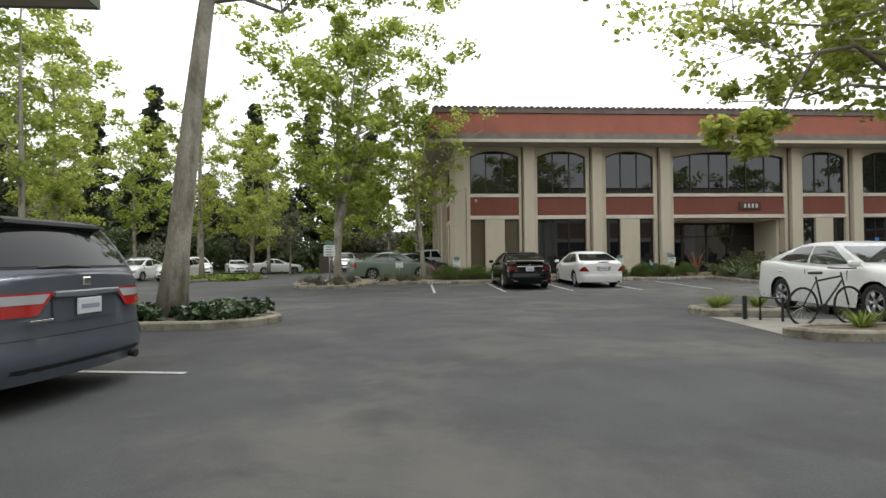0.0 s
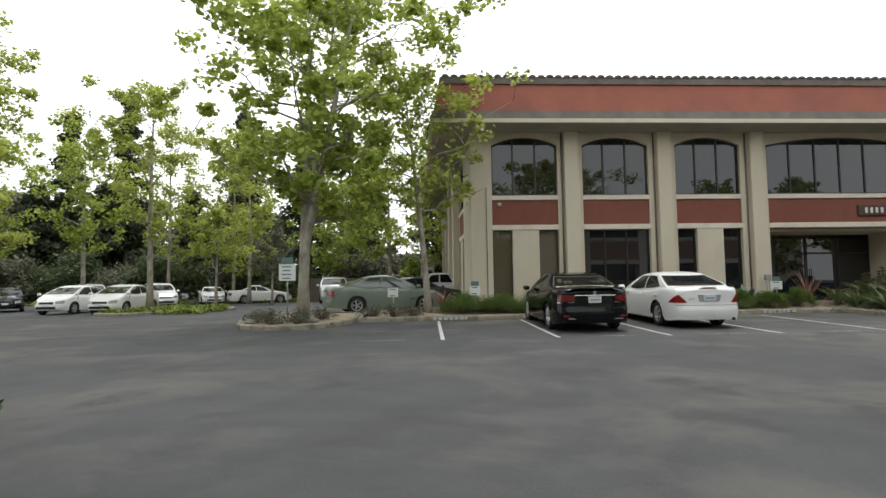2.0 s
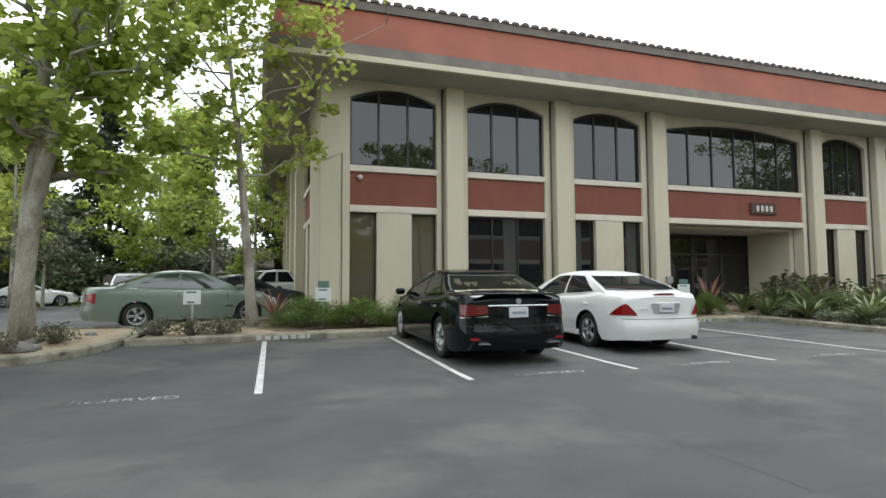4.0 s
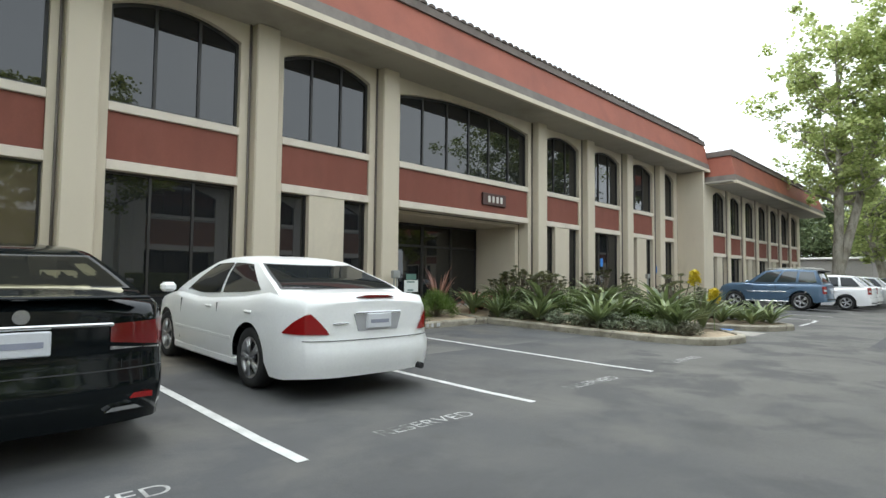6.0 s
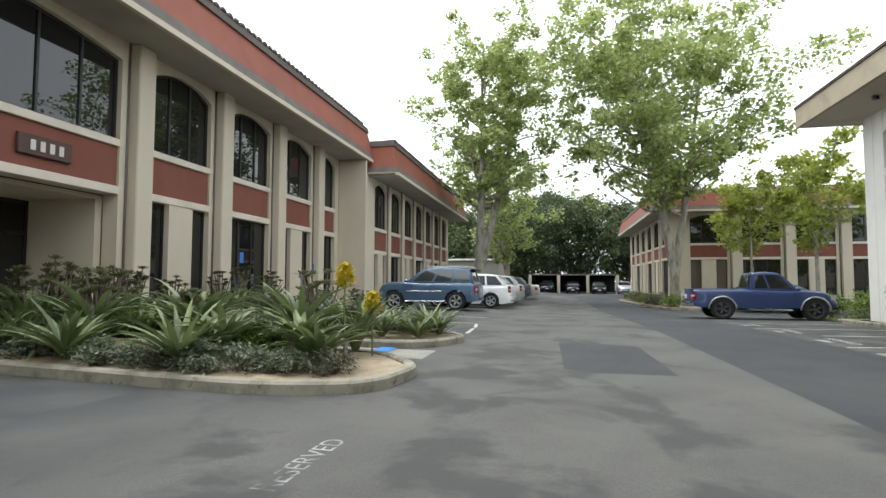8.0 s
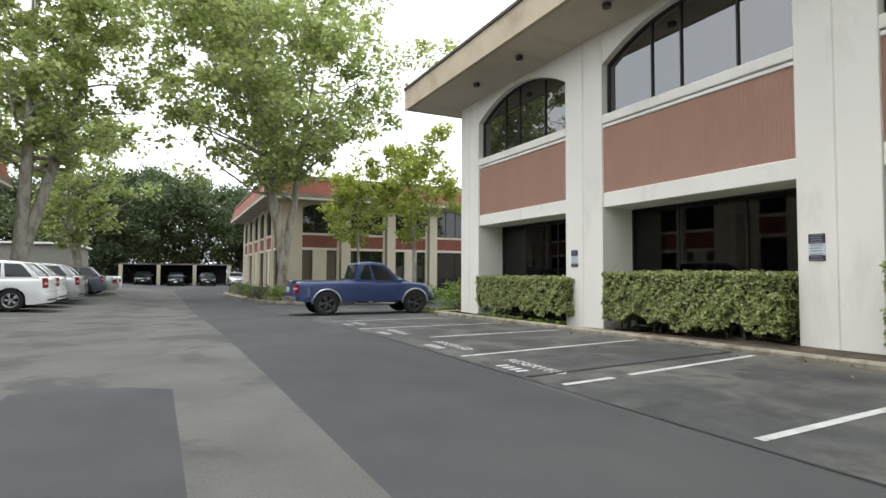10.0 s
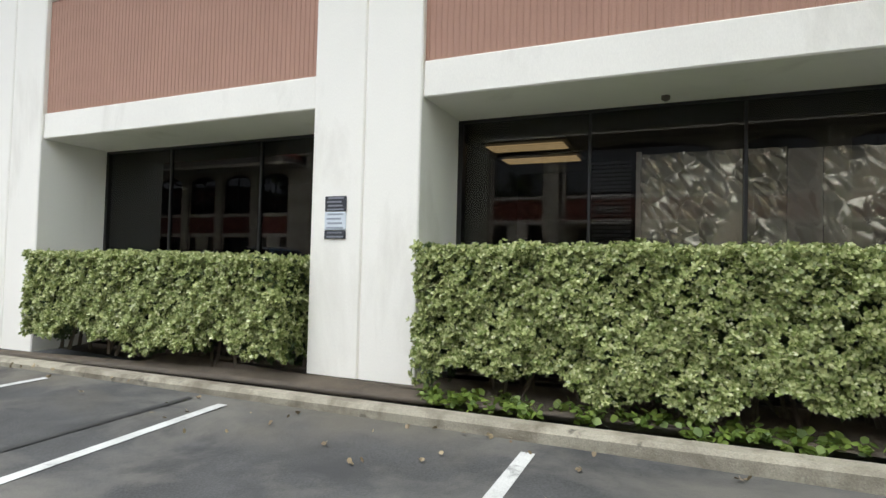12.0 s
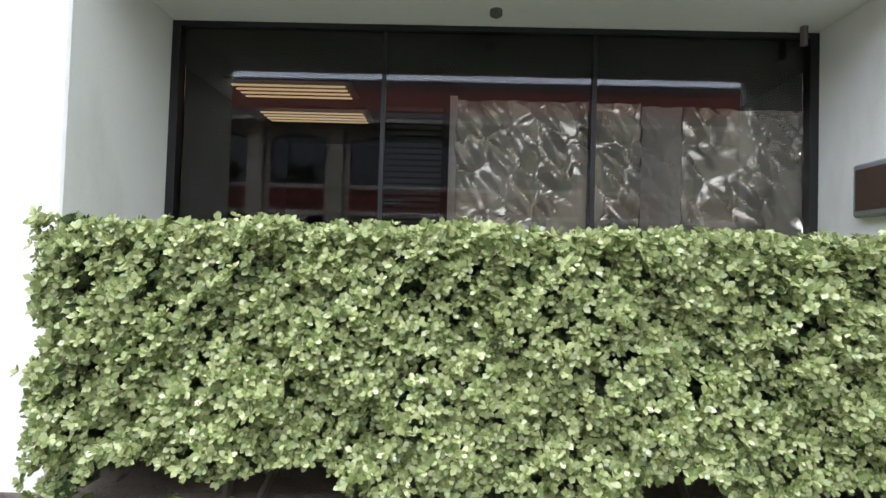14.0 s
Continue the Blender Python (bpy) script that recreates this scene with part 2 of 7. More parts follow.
# ---- builders ----
class Shape:
    """Gathers faces for one mesh."""

    def __init__(self):
        self.v, self.f = [], []

    def add(self, verts, faces):
        n = len(self.v)
        self.v.extend(tuple(p) for p in verts)
        self.f.extend(tuple(i + n for i in f) for f in faces)
        return self

    def box(self, x0, x1, y0, y1, z0, z1):
        p = [(x, y, z) for z in (z0, z1) for y in (y0, y1) for x in (x0, x1)]
        return self.add(p, [(0, 2, 3, 1), (4, 5, 7, 6), (0, 1, 5, 4), (2, 6, 7, 3), (0, 4, 6, 2), (1, 3, 7, 5)])

    def cbox(self, x0, x1, y0, y1, z0, z1, c=0.02):
        """A box with chamfered edges."""
        cx, cy, cz = (x0 + x1) / 2, (y0 + y1) / 2, (z0 + z1) / 2
        hx, hy, hz = (x1 - x0) / 2, (y1 - y0) / 2, (z1 - z0) / 2
        c = min(c, hx * 0.9, hy * 0.9, hz * 0.9)
        bm = bmesh.new()
        vs = []
        for sx in (-1, 1):
            for sy in (-1, 1):
                for sz in (-1, 1):
                    vs += [(cx + sx * (hx - c), cy + sy * (hy - c), cz + sz * hz), (cx + sx * (hx - c), cy + sy * hy, cz + sz * (hz - c)),
                           (cx + sx * hx, cy + sy * (hy - c), cz + sz * (hz - c))]
        for p in vs:
            bm.verts.new(p)
        bmesh.ops.convex_hull(bm, input=bm.verts)
        bm.verts.index_update()
        self.add([v.co[:] for v in bm.verts], [[v.index for v in f.verts] for f in bm.faces])
        bm.free()
        return self

    def prism(self, poly, a, b, axis="y"):
        """A convex or strip-like outline (u, w) pushed from a to b along the axis."""
        put = {"x": lambda u, w, d: (d, u, w), "y": lambda u, w, d: (u, d, w), "z": lambda u, w, d: (u, w, d)}[axis]
        n = len(poly)
        v = [put(u, w, a) for u, w in poly] + [put(u, w, b) for u, w in poly]
        return self.add(v, [tuple(range(n)), tuple(reversed(range(n, 2 * n)))] + [(i, i + n, (i + 1) % n + n, (i + 1) % n) for i in range(n)])

    def tube(self, points, radii, n=8, caps=True):
        rings = []
        for i, p in enumerate(points):
            p = Vector(p)
            d = (Vector(points[min(i + 1, len(points) - 1)]) - Vector(points[max(i - 1, 0)])).normalized()
            u = d.cross((0.31, 0.17, 0.93) if abs(d.z) < 0.9 else (1, 0.2, 0)).normalized()
            w = d.cross(u)
            r = radii[i] if isinstance(radii, (list, tuple)) else radii
            rings.append([p + r * (math.cos(2 * math.pi * k / n) * u + math.sin(2 * math.pi * k / n) * w) for k in range(n)])
        v = [q for ring in rings for q in ring]
        f = [(i * n + k, i * n + (k + 1) % n, (i + 1) * n + (k + 1) % n, (i + 1) * n + k) for i in range(len(rings) - 1) for k in range(n)]
        if caps:
            f += [tuple(reversed(range(n))), tuple(range((len(rings) - 1) * n, len(rings) * n))]
        return self.add(v, f)

    def loft(self, rings, closed=True, caps=True):
        n = len(rings[0])
        v = [q for ring in rings for q in ring]
        m = n if closed else n - 1
        f = [(i * n + k, i * n + (k + 1) % n, (i + 1) * n + (k + 1) % n, (i + 1) * n + k) for i in range(len(rings) - 1) for k in range(m)]
        if caps:
            f += [tuple(reversed(range(n))), tuple(range((len(rings) - 1) * n, len(rings) * n))]
        return self.add(v, f)

    def mesh(self, name, mat, smooth=False):
        me = bpy.data.meshes.new(name)
        me.from_pydata(self.v, [], self.f)
        bm = bmesh.new()
        bm.from_mesh(me)
        bmesh.ops.recalc_face_normals(bm, faces=bm.faces)
        bm.to_mesh(me)
        bm.free()
        me.materials.append(mat)
        if smooth:
            me.polygons.foreach_set("use_smooth", [True] * len(me.polygons))
        return me

    def raw(self, name, mat):
        """A mesh without any clean-up, for great numbers of leaves."""
        me = bpy.data.meshes.new(name)
        me.from_pydata(self.v, [], self.f)
        me.materials.append(mat)
        return me


def part(name, shape, mat, parent=None, label="", smooth=False, at=None):
    data = shape.mesh(name, mat, smooth) if isinstance(shape, Shape) else shape
    ob = new(name, data)
    if parent:
        ob.parent = parent
    if at is not None:
        ob.matrix_basis = at
    return tagged(ob, label)


def thing(name, label, category, at=None, group="", kind=""):
    ob = new(name)
    ob.empty_display_size = 0.2
    if at is not None:
        ob.matrix_basis = at
    return tagged(ob, label, category, group, kind)


def smooth_edges(ob, degrees=35):
    ob.data.set_sharp_from_angle(angle=radians(degrees))
    return ob


# ---- ground ----
def ease(a, b, v):
    t = min(max((v - a) / (b - a), 0), 1)
    return t * t * (3 - 2 * t)


def ground_z(x, y):
    """The car park: it rises to the two office fronts and falls to the east."""
    z = 0.0
    if y > 25:
        rise = 0.017 * (min(y, 31) - 25) + (0.055 * (min(y, 34) - 31) if y > 31 else 0)
        z += rise * ease(-5, 1, x)
    if y < 17.5:
        z += 0.02 * (17.5 - max(y, 14.0)) * ease(31, 21, x)
    if x > 22:
        z -= (0.3 * ease(26, 44, x) + 0.12 * ease(44, 70, x)) * (0.35 + 0.65 * ease(27, 21, y))
    return z


def grid_sheet(xs, ys, lift=0.0):
    s = Shape()
    nx = len(xs)
    s.add([(x, y, ground_z(x, y) + lift) for y in ys for x in xs],
          [(j * nx + i, j * nx + i + 1, (j + 1) * nx + i + 1, (j + 1) * nx + i) for j in range(len(ys) - 1) for i in range(nx - 1)])
    return s


def lay(poly_a, poly_b, lift, n=12):
    """A strip of ground between two edges given by their ends."""
    s = Shape()
    v = []
    for i in range(n + 1):
        t = i / n
        for e in (poly_a, poly_b):
            x, y = e[0][0] * (1 - t) + e[1][0] * t, e[0][1] * (1 - t) + e[1][1] * t
            v.append((x, y, ground_z(x, y) + lift))
    s.add(v, [(2 * i, 2 * i + 1, 2 * i + 3, 2 * i + 2) for i in range(n)])
    return s


XS = sorted(set([-1500, -700, -350, -180, -120] + list(range(-90, 130, 2)) + [160, 220, 350, 700, 1500]))
YS = sorted(set([-1500, -700, -300, -120, -60] + [v / 2 for v in range(-40, 140)] + [80, 100, 130, 200, 400, 800, 1500]))
ground = part("ground", grid_sheet(XS, YS), ASPHALT)
tagged(ground, "worn grey asphalt of a large car park", "ground", kind="structure")


def pave(name, a, b, mat, lift, label, category="road"):
    """A thin sheet over the ground that follows its slope, its rim almost flush."""
    n = max(12, int(abs(a[1][0] - a[0][0]) / 1.0))
    m = max(3, int(abs(b[0][1] - a[0][1]) / 0.5))
    v = []
    for i in range(n + 1):
        t = i / n
        p = [e[0][0] * (1 - t) + e[1][0] * t for e in (a, b)], [e[0][1] * (1 - t) + e[1][1] * t for e in (a, b)]
        for j in range(m + 1):
            u = j / m
            x, y = p[0][0] * (1 - u) + p[0][1] * u, p[1][0] * (1 - u) + p[1][1] * u
            v.append((x, y, ground_z(x, y) + (lift if 0 < i < n and 0 < j < m else lift * 0.35)))
    s = Shape().add(v, [(i * (m + 1) + j, i * (m + 1) + j + 1, (i + 1) * (m + 1) + j + 1, (i + 1) * (m + 1) + j) for i in range(n) for j in range(m)])
    return tagged(part(name, s, mat), label, category, kind="structure")


def worn_out(m, fresh, x0, x1, y0, y1):
    """Lets the worn surface give way to the fresh one in patches, from x1 back to x0 and from y0 on to y1."""
    nt = m.node_tree
    b = nt.nodes["Principled BSDF"]
    old = b.inputs["Base Color"].links[0].from_socket
    co = nt.nodes.new("ShaderNodeTexCoord")
    sp = nt.nodes.new("ShaderNodeSeparateXYZ")
    nt.links.new(co.outputs["Object"], sp.inputs[0])
    no = nt.nodes.new("ShaderNodeTexNoise")
    no.inputs["Scale"].default_value, no.inputs["Detail"].default_value = 0.4, 6.0
    nt.links.new(co.outputs["Object"], no.inputs["Vector"])
    ends = []
    for axis, lo, hi, swing in (("X", x0, x1, 16.0), ("Y", y1, y0, 3.0)):
        wave = nt.nodes.new("ShaderNodeMath")
        wave.operation = "MULTIPLY_ADD"
        nt.links.new(no.outputs["Fac"], wave.inputs[0])
        wave.inputs[1].default_value = swing
        nt.links.new(sp.outputs[axis], wave.inputs[2])
        mr = nt.nodes.new("ShaderNodeMapRange")
        mr.inputs["From Min"].default_value, mr.inputs["From Max"].default_value = lo + swing / 2, hi + swing / 2
        nt.links.new(wave.outputs[0], mr.inputs[0])
        ends.append(mr.outputs[0])
    both = nt.nodes.new("ShaderNodeMath")
    both.operation = "MULTIPLY"
    nt.links.new(ends[0], both.inputs[0])
    nt.links.new(ends[1], both.inputs[1])
    mx = nt.nodes.new("ShaderNodeMix")
    mx.data_type = "RGBA"
    nt.links.new(both.outputs[0], mx.inputs["Factor"])
    new_color = None
    for color3, at3, scale3, soft3 in fresh[1:]:
        n3 = nt.nodes.new("ShaderNodeTexNoise")
        n3.inputs["Scale"].default_value, n3.inputs["Detail"].default_value = scale3, 8.0
        n3.inputs["Roughness"].default_value, n3.inputs["Distortion"].default_value = 0.62, 0.35
        nt.links.new(co.outputs["Object"], n3.inputs["Vector"])
        m3 = nt.nodes.new("ShaderNodeMapRange")
        m3.inputs["From Min"].default_value, m3.inputs["From Max"].default_value = at3 - soft3, at3 + soft3
        nt.links.new(n3.outputs["Fac"], m3.inputs[0])
        x3 = nt.nodes.new("ShaderNodeMix")
        x3.data_type = "RGBA"
        nt.links.new(m3.outputs[0], x3.inputs["Factor"])
        if new_color:
            nt.links.new(new_color, x3.inputs["A"])
        else:
            x3.inputs["A"].default_value = (*fresh[0], 1)
        x3.inputs["B"].default_value = (*color3, 1)
        new_color = x3.outputs["Result"]
    nt.links.new(new_color, mx.inputs["A"])
    nt.links.new(old, mx.inputs["B"])
    nt.links.new(mx.outputs["Result"], b.inputs["Base Color"])


worn_out(ASPHALT_OLD, ((0.054, 0.055, 0.057), ((0.09, 0.087, 0.081), 0.57, 0.42, 0.075), ((0.039, 0.039, 0.04), 0.6, 0.75, 0.07)), 9.5, 16.5, 25.0, 27.4)


def dirt_band(m, color, y_mid, y_half, x0, x1, share):
    """Washed-up dirt lying in patches along a line of constant y."""
    nt = m.node_tree
    b = nt.nodes["Principled BSDF"]
    old = b.inputs["Base Color"].links[0].from_socket
    co = nt.nodes.new("ShaderNodeTexCoord")
    sp = nt.nodes.new("ShaderNodeSeparateXYZ")
    nt.links.new(co.outputs["Object"], sp.inputs[0])
    masks = []
    for axis, mid, half in (("Y", y_mid, y_half), ("X", (x0 + x1) / 2, (x1 - x0) / 2)):
        off = nt.nodes.new("ShaderNodeMath")
        off.operation = "SUBTRACT"
        nt.links.new(sp.outputs[axis], off.inputs[0])
        off.inputs[1].default_value = mid
        ab = nt.nodes.new("ShaderNodeMath")
        ab.operation = "ABSOLUTE"
        nt.links.new(off.outputs[0], ab.inputs[0])
        mr = nt.nodes.new("ShaderNodeMapRange")
        mr.inputs["From Min"].default_value, mr.inputs["From Max"].default_value = half, half * 0.3
        nt.links.new(ab.outputs[0], mr.inputs[0])
        masks.append(mr.outputs[0])
    no = nt.nodes.new("ShaderNodeTexNoise")
    no.inputs["Scale"].default_value, no.inputs["Detail"].default_value = 0.7, 8.0
    nt.links.new(co.outputs["Object"], no.inputs["Vector"])
    pt = nt.nodes.new("ShaderNodeMapRange")
    pt.inputs["From Min"].default_value, pt.inputs["From Max"].default_value = 0.46, 0.62
    pt.inputs["To Max"].default_value = share
    nt.links.new(no.outputs["Fac"], pt.inputs[0])
    out = pt.outputs[0]
    for k in masks:
        mu = nt.nodes.new("ShaderNodeMath")
        mu.operation = "MULTIPLY"
        nt.links.new(out, mu.inputs[0])
        nt.links.new(k, mu.inputs[1])
        out = mu.outputs[0]
    mx = nt.nodes.new("ShaderNodeMix")
    mx.data_type = "RGBA"
    nt.links.new(out, mx.inputs["Factor"])
    nt.links.new(old, mx.inputs["A"])
    mx.inputs["B"].default_value = (*color, 1)
    nt.links.new(mx.outputs["Result"], b.inputs["Base Color"])


dirt_band(ASPHALT, (0.17, 0.145, 0.11), 29.3, 1.6, 2.5, 20.0, 0.8)
dirt_band(ASPHALT, (0.125, 0.12, 0.108), 26.6, 2.2, 9.0, 20.0, 0.75)
dirt_band(ASPHALT_STALL, (0.13, 0.115, 0.09), 13.8, 0.9, 18.0, 33.5, 0.8)
pave("road", ((8.0, 20.1), (76, 21.1)), ((8.0, 27.6), (76, 25.4)), ASPHALT_OLD, 0.004, "pale worn asphalt strip along the drive aisle")
pave("road_new", ((18.0, 17.7), (75, 18.4)), ((18.0, 20.24), (75, 21.08)), ASPHALT_NEW, 0.004, "newer dark asphalt lane of the drive aisle")
pave("road_patch", ((21.0, 21.15), (24.6, 21.22)), ((21.0, 22.86), (24.75, 22.93)), ASPHALT_NEW, 0.008, "dark square asphalt repair patch")
pave("road_stalls_south", ((18.2, 13.7), (33.8, 13.84)), ((18.2, 17.62), (33.8, 17.72)), ASPHALT_STALL, 0.006, "stained asphalt of the reserved parking stalls")


def line(a, b, width=0.09, mat=WHITE_LINE, lift=0.009, name="parking_line", label="white painted parking stall line"):
    d = (Vector(b) - Vector(a)).normalized()
    w = Vector((-d.y, d.x)) * width / 2
    a, b = Vector(a), Vector(b)
    s = lay(((a - w)[:], (b - w)[:]), ((a + w)[:], (b + w)[:]), lift, 8)
    return tagged(part(name, s, mat), label, "road marking", "road markings", "structure")


for x in (4.87, 7.49, 10.05, 12.68, 15.42):
    line((x, 24.35), (x + 0.14, 29.6))
for x, y, shift in ((20.5, 17.5, 0.02), (22.78, 16.5, 0.18), (25.0, 17.56, 0.15), (27.38, 16.95, -0.05), (29.7, 17.6, -0.05), (32.4, 17.5, -0.2)):
    line((x, y), (x + shift, 13.95), lift=0.011)
line((-4.6, 11.4), (1.42, 10.21))
for a, b in (((26.2, 24.9), (27.6, 24.95)), ((27.9, 24.95), (29.2, 25.1)), ((26.4, 25.2), (26.6, 30.2)), ((29.4, 25.2), (29.6, 30.2)),
             ((26.6, 26.2), (29.3, 28.0)), ((26.6, 27.8), (29.3, 29.6)), ((32.4, 25.2), (32.5, 30.2)), ((37.0, 25.2), (37.1, 30.2))):
    line(a, b)
line((22.72, 17.52), (22.74, 16.78), lift=0.011)
line((23.29, 17.6), (23.36, 13.9), 0.07, SEAM, 0.013, "tar_seam", "dark tar seam across the asphalt")
line((18.2, 17.66), (34.0, 17.78), 0.022, SEAM, 0.013, "tar_seam", "dark tar seam across the asphalt")


# ---- kerbs and beds ----
def rounded_path(points, radius=0.5, n=6):
    """A closed outline with its corners rounded."""
    out = []
    m = len(points)
    for i in range(m):
        p, a, b = Vector(points[i]), Vector(points[i - 1]), Vector(points[(i + 1) % m])
        r = min(radius, (a - p).length * 0.45, (b - p).length * 0.45)
        p0, p1 = p + (a - p).normalized() * r, p + (b - p).normalized() * r
        for k in range(n + 1):
            t = k / n
            out.append(((1 - t) ** 2 * p0 + 2 * t * (1 - t) * p + t * t * p1)[:])
    return out


def island(name, label, outline, radius, kerb=0.15, width=0.16, soil=SOIL, mound=0.06):
    """A raised bed with a concrete kerb round it."""
    outer = rounded_path(outline, radius)
    n = len(outer)
    c = Vector((sum(p[0] for p in outer) / n, sum(p[1] for p in outer) / n))
    ins = []
    for i in range(n):
        a, b = Vector(outer[i - 1]), Vector(outer[(i + 1) % n])
        t = (b - a).normalized()
        q = Vector((-t.y, t.x))
        area = sum(outer[k][0] * outer[(k + 1) % n][1] - outer[(k + 1) % n][0] * outer[k][1] for k in range(n))
        ins.append((Vector(outer[i]) + q * width * (1 if area > 0 else -1))[:])
    root = thing(name, label, "planter", kind="structure")
    rings = []
    for p, q in zip(outer, ins):
        z = ground_z(*p)
        m = Vector(p).lerp(Vector(q), 0.03 / width)
        k = Vector(p).lerp(Vector(q), 0.85)
        rings.append([(*p, z - 0.1), (*p, z + kerb - 0.035), (*m, z + kerb - 0.004), (*k, z + kerb), (*q, z + kerb - 0.015), (*q, z - 0.1)])
    s = Shape().loft(rings + rings[:1], False, False)
    part("kerb", s, CONCRETE, root)
    e = Shape()
    rings = [[(*(Vector(p).lerp(c, t)), ground_z(*p) + kerb - 0.04 + mound * t + 0.03 * noise.noise((p[0] * 2, p[1] * 2, t * 3))) for p in ins] for t in (0, 0.2, 0.45, 0.7, 0.95)]
    e.loft(rings, True, False)
    e.add(rings[-1], [tuple(range(n))])
    part("soil", e, soil, root, smooth=True)
    return root


island("planter_van", "kerbed planting island with ivy and a tall tree", [(-4.6, 17.5), (-4.5, 14.2), (-2.1, 14.1), (0.75, 13.9), (1.5, 15.4), (0.2, 17.2)], 0.9)
island("planter_tree", "kerbed island with stones and a plane tree", [(-1.5, 30.6), (-0.8, 28.0), (0.6, 27.2), (1.9, 28.0), (2.42, 29.6), (2.42, 32.2), (-1.2, 32.6)], 0.8, soil=MULCH)
island("planter_front", "planting bed along the beige office front", [(2.45, 29.62), (19.0, 30.3), (19.3, 33.1), (2.45, 33.1)], 0.05, soil=MULCH, mound=0.12)
island("planter_garden", "kerbed garden bed full of agaves and shrubs", [(19.02, 30.3), (18.7, 26.0), (19.1, 24.78), (20.5, 24.55), (21.7, 25.5), (21.8, 33.1), (19.32, 33.1)], 0.5, soil=MULCH, mound=0.1)
island("planter_wall", "narrow planting bed along the office wall", [(21.7, 31.0), (40.4, 31.3), (40.4, 33.1), (21.7, 33.1)], 0.05, soil=MULCH, mound=0.1)
island("planter_nose", "small kerbed planter with agaves", [(22.9, 29.8), (22.9, 25.6), (23.5, 24.9), (24.6, 24.6), (25.2, 25.2), (25.5, 29.8)], 0.45, soil=MULCH)
island("planter_bike_west", "small kerbed planter with low green shrubs", [(9.8, 15.8), (9.6, 14.6), (11.1, 14.25), (11.5, 15.3), (10.5, 16.2)], 0.4, soil=SOIL)
island("planter_bike_east", "small kerbed planter with low green shrubs", [(9.15, 11.9), (9.4, 11.25), (13.0, 10.6), (13.8, 11.2), (13.2, 12.0), (9.6, 12.15)], 0.3, soil=SOIL)
island("planter_south", "long planting bed under the clipped hedges", [(33.8, 12.0), (33.8, 13.85), (16.4, 13.68), (16.4, 12.0)], 0.1, soil=SOIL, mound=0.0)
island("planter_far_west", "kerbed island with low grass", [(-15.0, 22.5), (-6.7, 25.0), (-7.2, 27.7), (-15.0, 26.4)], 0.8)
island("planter_grass", "kerbed island with bright grass", [(-10.9, 38.7), (-9.2, 37.9), (-5.6, 43.4), (-6.5, 45.8), (-11.2, 43.2)], 0.8)
island("planter_east", "kerbed planting island under a large plane tree", [(43.4, 14.7), (45.5, 17.3), (52.5, 18.0), (61.5, 17.9), (61.6, 14.8), (50.4, 13.7)], 1.0, soil=MULCH)
bank_east = Shape().loft([[(x, 31.45, 0.235), (x, 32.2, 0.33), (x, 33.28, 0.37)] for x in (18.95, 24.8, 24.9, 32, 40.2)], False, False)
bank = Shape().loft([[(x, 29.9 + 0.04 * (x - 2.45), 0.215), (x, 31.6, 0.29), (x, 33.28, 0.37)] for x in (2.7, 10, 18.9)], False, False)
for soil_bank in (bank, bank_east):
    tagged(part("bed_soil", soil_bank, MULCH), "tan mulch bank below the office wall", "soil", kind="structure")
pave("pavement_bike", ((9.6, 14.5), (12.0, 13.4)), ((9.3, 12.0), (9.9, 12.0)), CONCRETE_PALE, 0.02, "pale concrete pad for bicycles", "pavement")
pave("pavement_ramp", ((21.82, 24.9), (21.9, 31.0)), ((22.88, 24.9), (22.88, 31.0)), CONCRETE_PALE, 0.03, "concrete access path to the office door", "pavement")
line((21.85, 25.75), (22.86, 25.75), 0.3, BLUE_PAINT, 0.04, "blue_kerb_paint", "blue painted end of the access path")


# ---- office buildings ----
def arch(x0, x1, spring, apex, n=14):
    """Points of a flat arch from left to right."""
    return [(x0 + (x1 - x0) * k / n, spring + (apex - spring) * (1 - (2 * k / n - 1) ** 2)) for k in range(n + 1)]


def window(root, x0, x1, z0, spring, apex, y, lights, glass, frame_mat, bar=0.06, label=""):
    """A window with an arched or flat head: frame and mullions in one mesh, each pane its own."""
    pts = arch(x0, x1, spring, apex)
    head = lambda x: spring + (apex - spring) * (1 - (2 * (x - x0) / (x1 - x0) - 1) ** 2)
    outer = [(x0, z0), (x1, z0)] + pts[::-1]
    inner = [(x0 + bar, z0 + bar), (x1 - bar, z0 + bar)] + [(x0 + bar + (p[0] - x0) / (x1 - x0) * (x1 - x0 - 2 * bar), p[1] - bar) for p in pts[::-1]]
    rings = [[(p[0], y - 0.03, p[1]), (p[0], y + 0.05, p[1]), (q[0], y + 0.05, q[1]), (q[0], y - 0.03, q[1])] for p, q in zip(outer, inner)]
    frame_ob = part("window", Shape().loft(rings + rings[:1], True, False), frame_mat, root, label)
    cuts = [x0 + (x1 - x0) * c for c in lights]
    for c in cuts:
        part("mullion", Shape().box(c - bar / 2, c + bar / 2, y - 0.027, y + 0.045, z0 + bar * 0.5, head(c) - bar * 0.5), frame_mat, frame_ob)
    edges = [x0 + bar * 0.5] + cuts + [x1 - bar * 0.5]
    for a, b in zip(edges, edges[1:]):
        top = [(a + (b - a) * k / 6, head(a + (b - a) * k / 6) - bar * 0.4) for k in range(7)]
        part("pane", Shape().prism([(a, z0 + 0.02), (b, z0 + 0.02)] + top[::-1], y + 0.01, y + 0.016), glass, frame_ob)
    return frame_ob


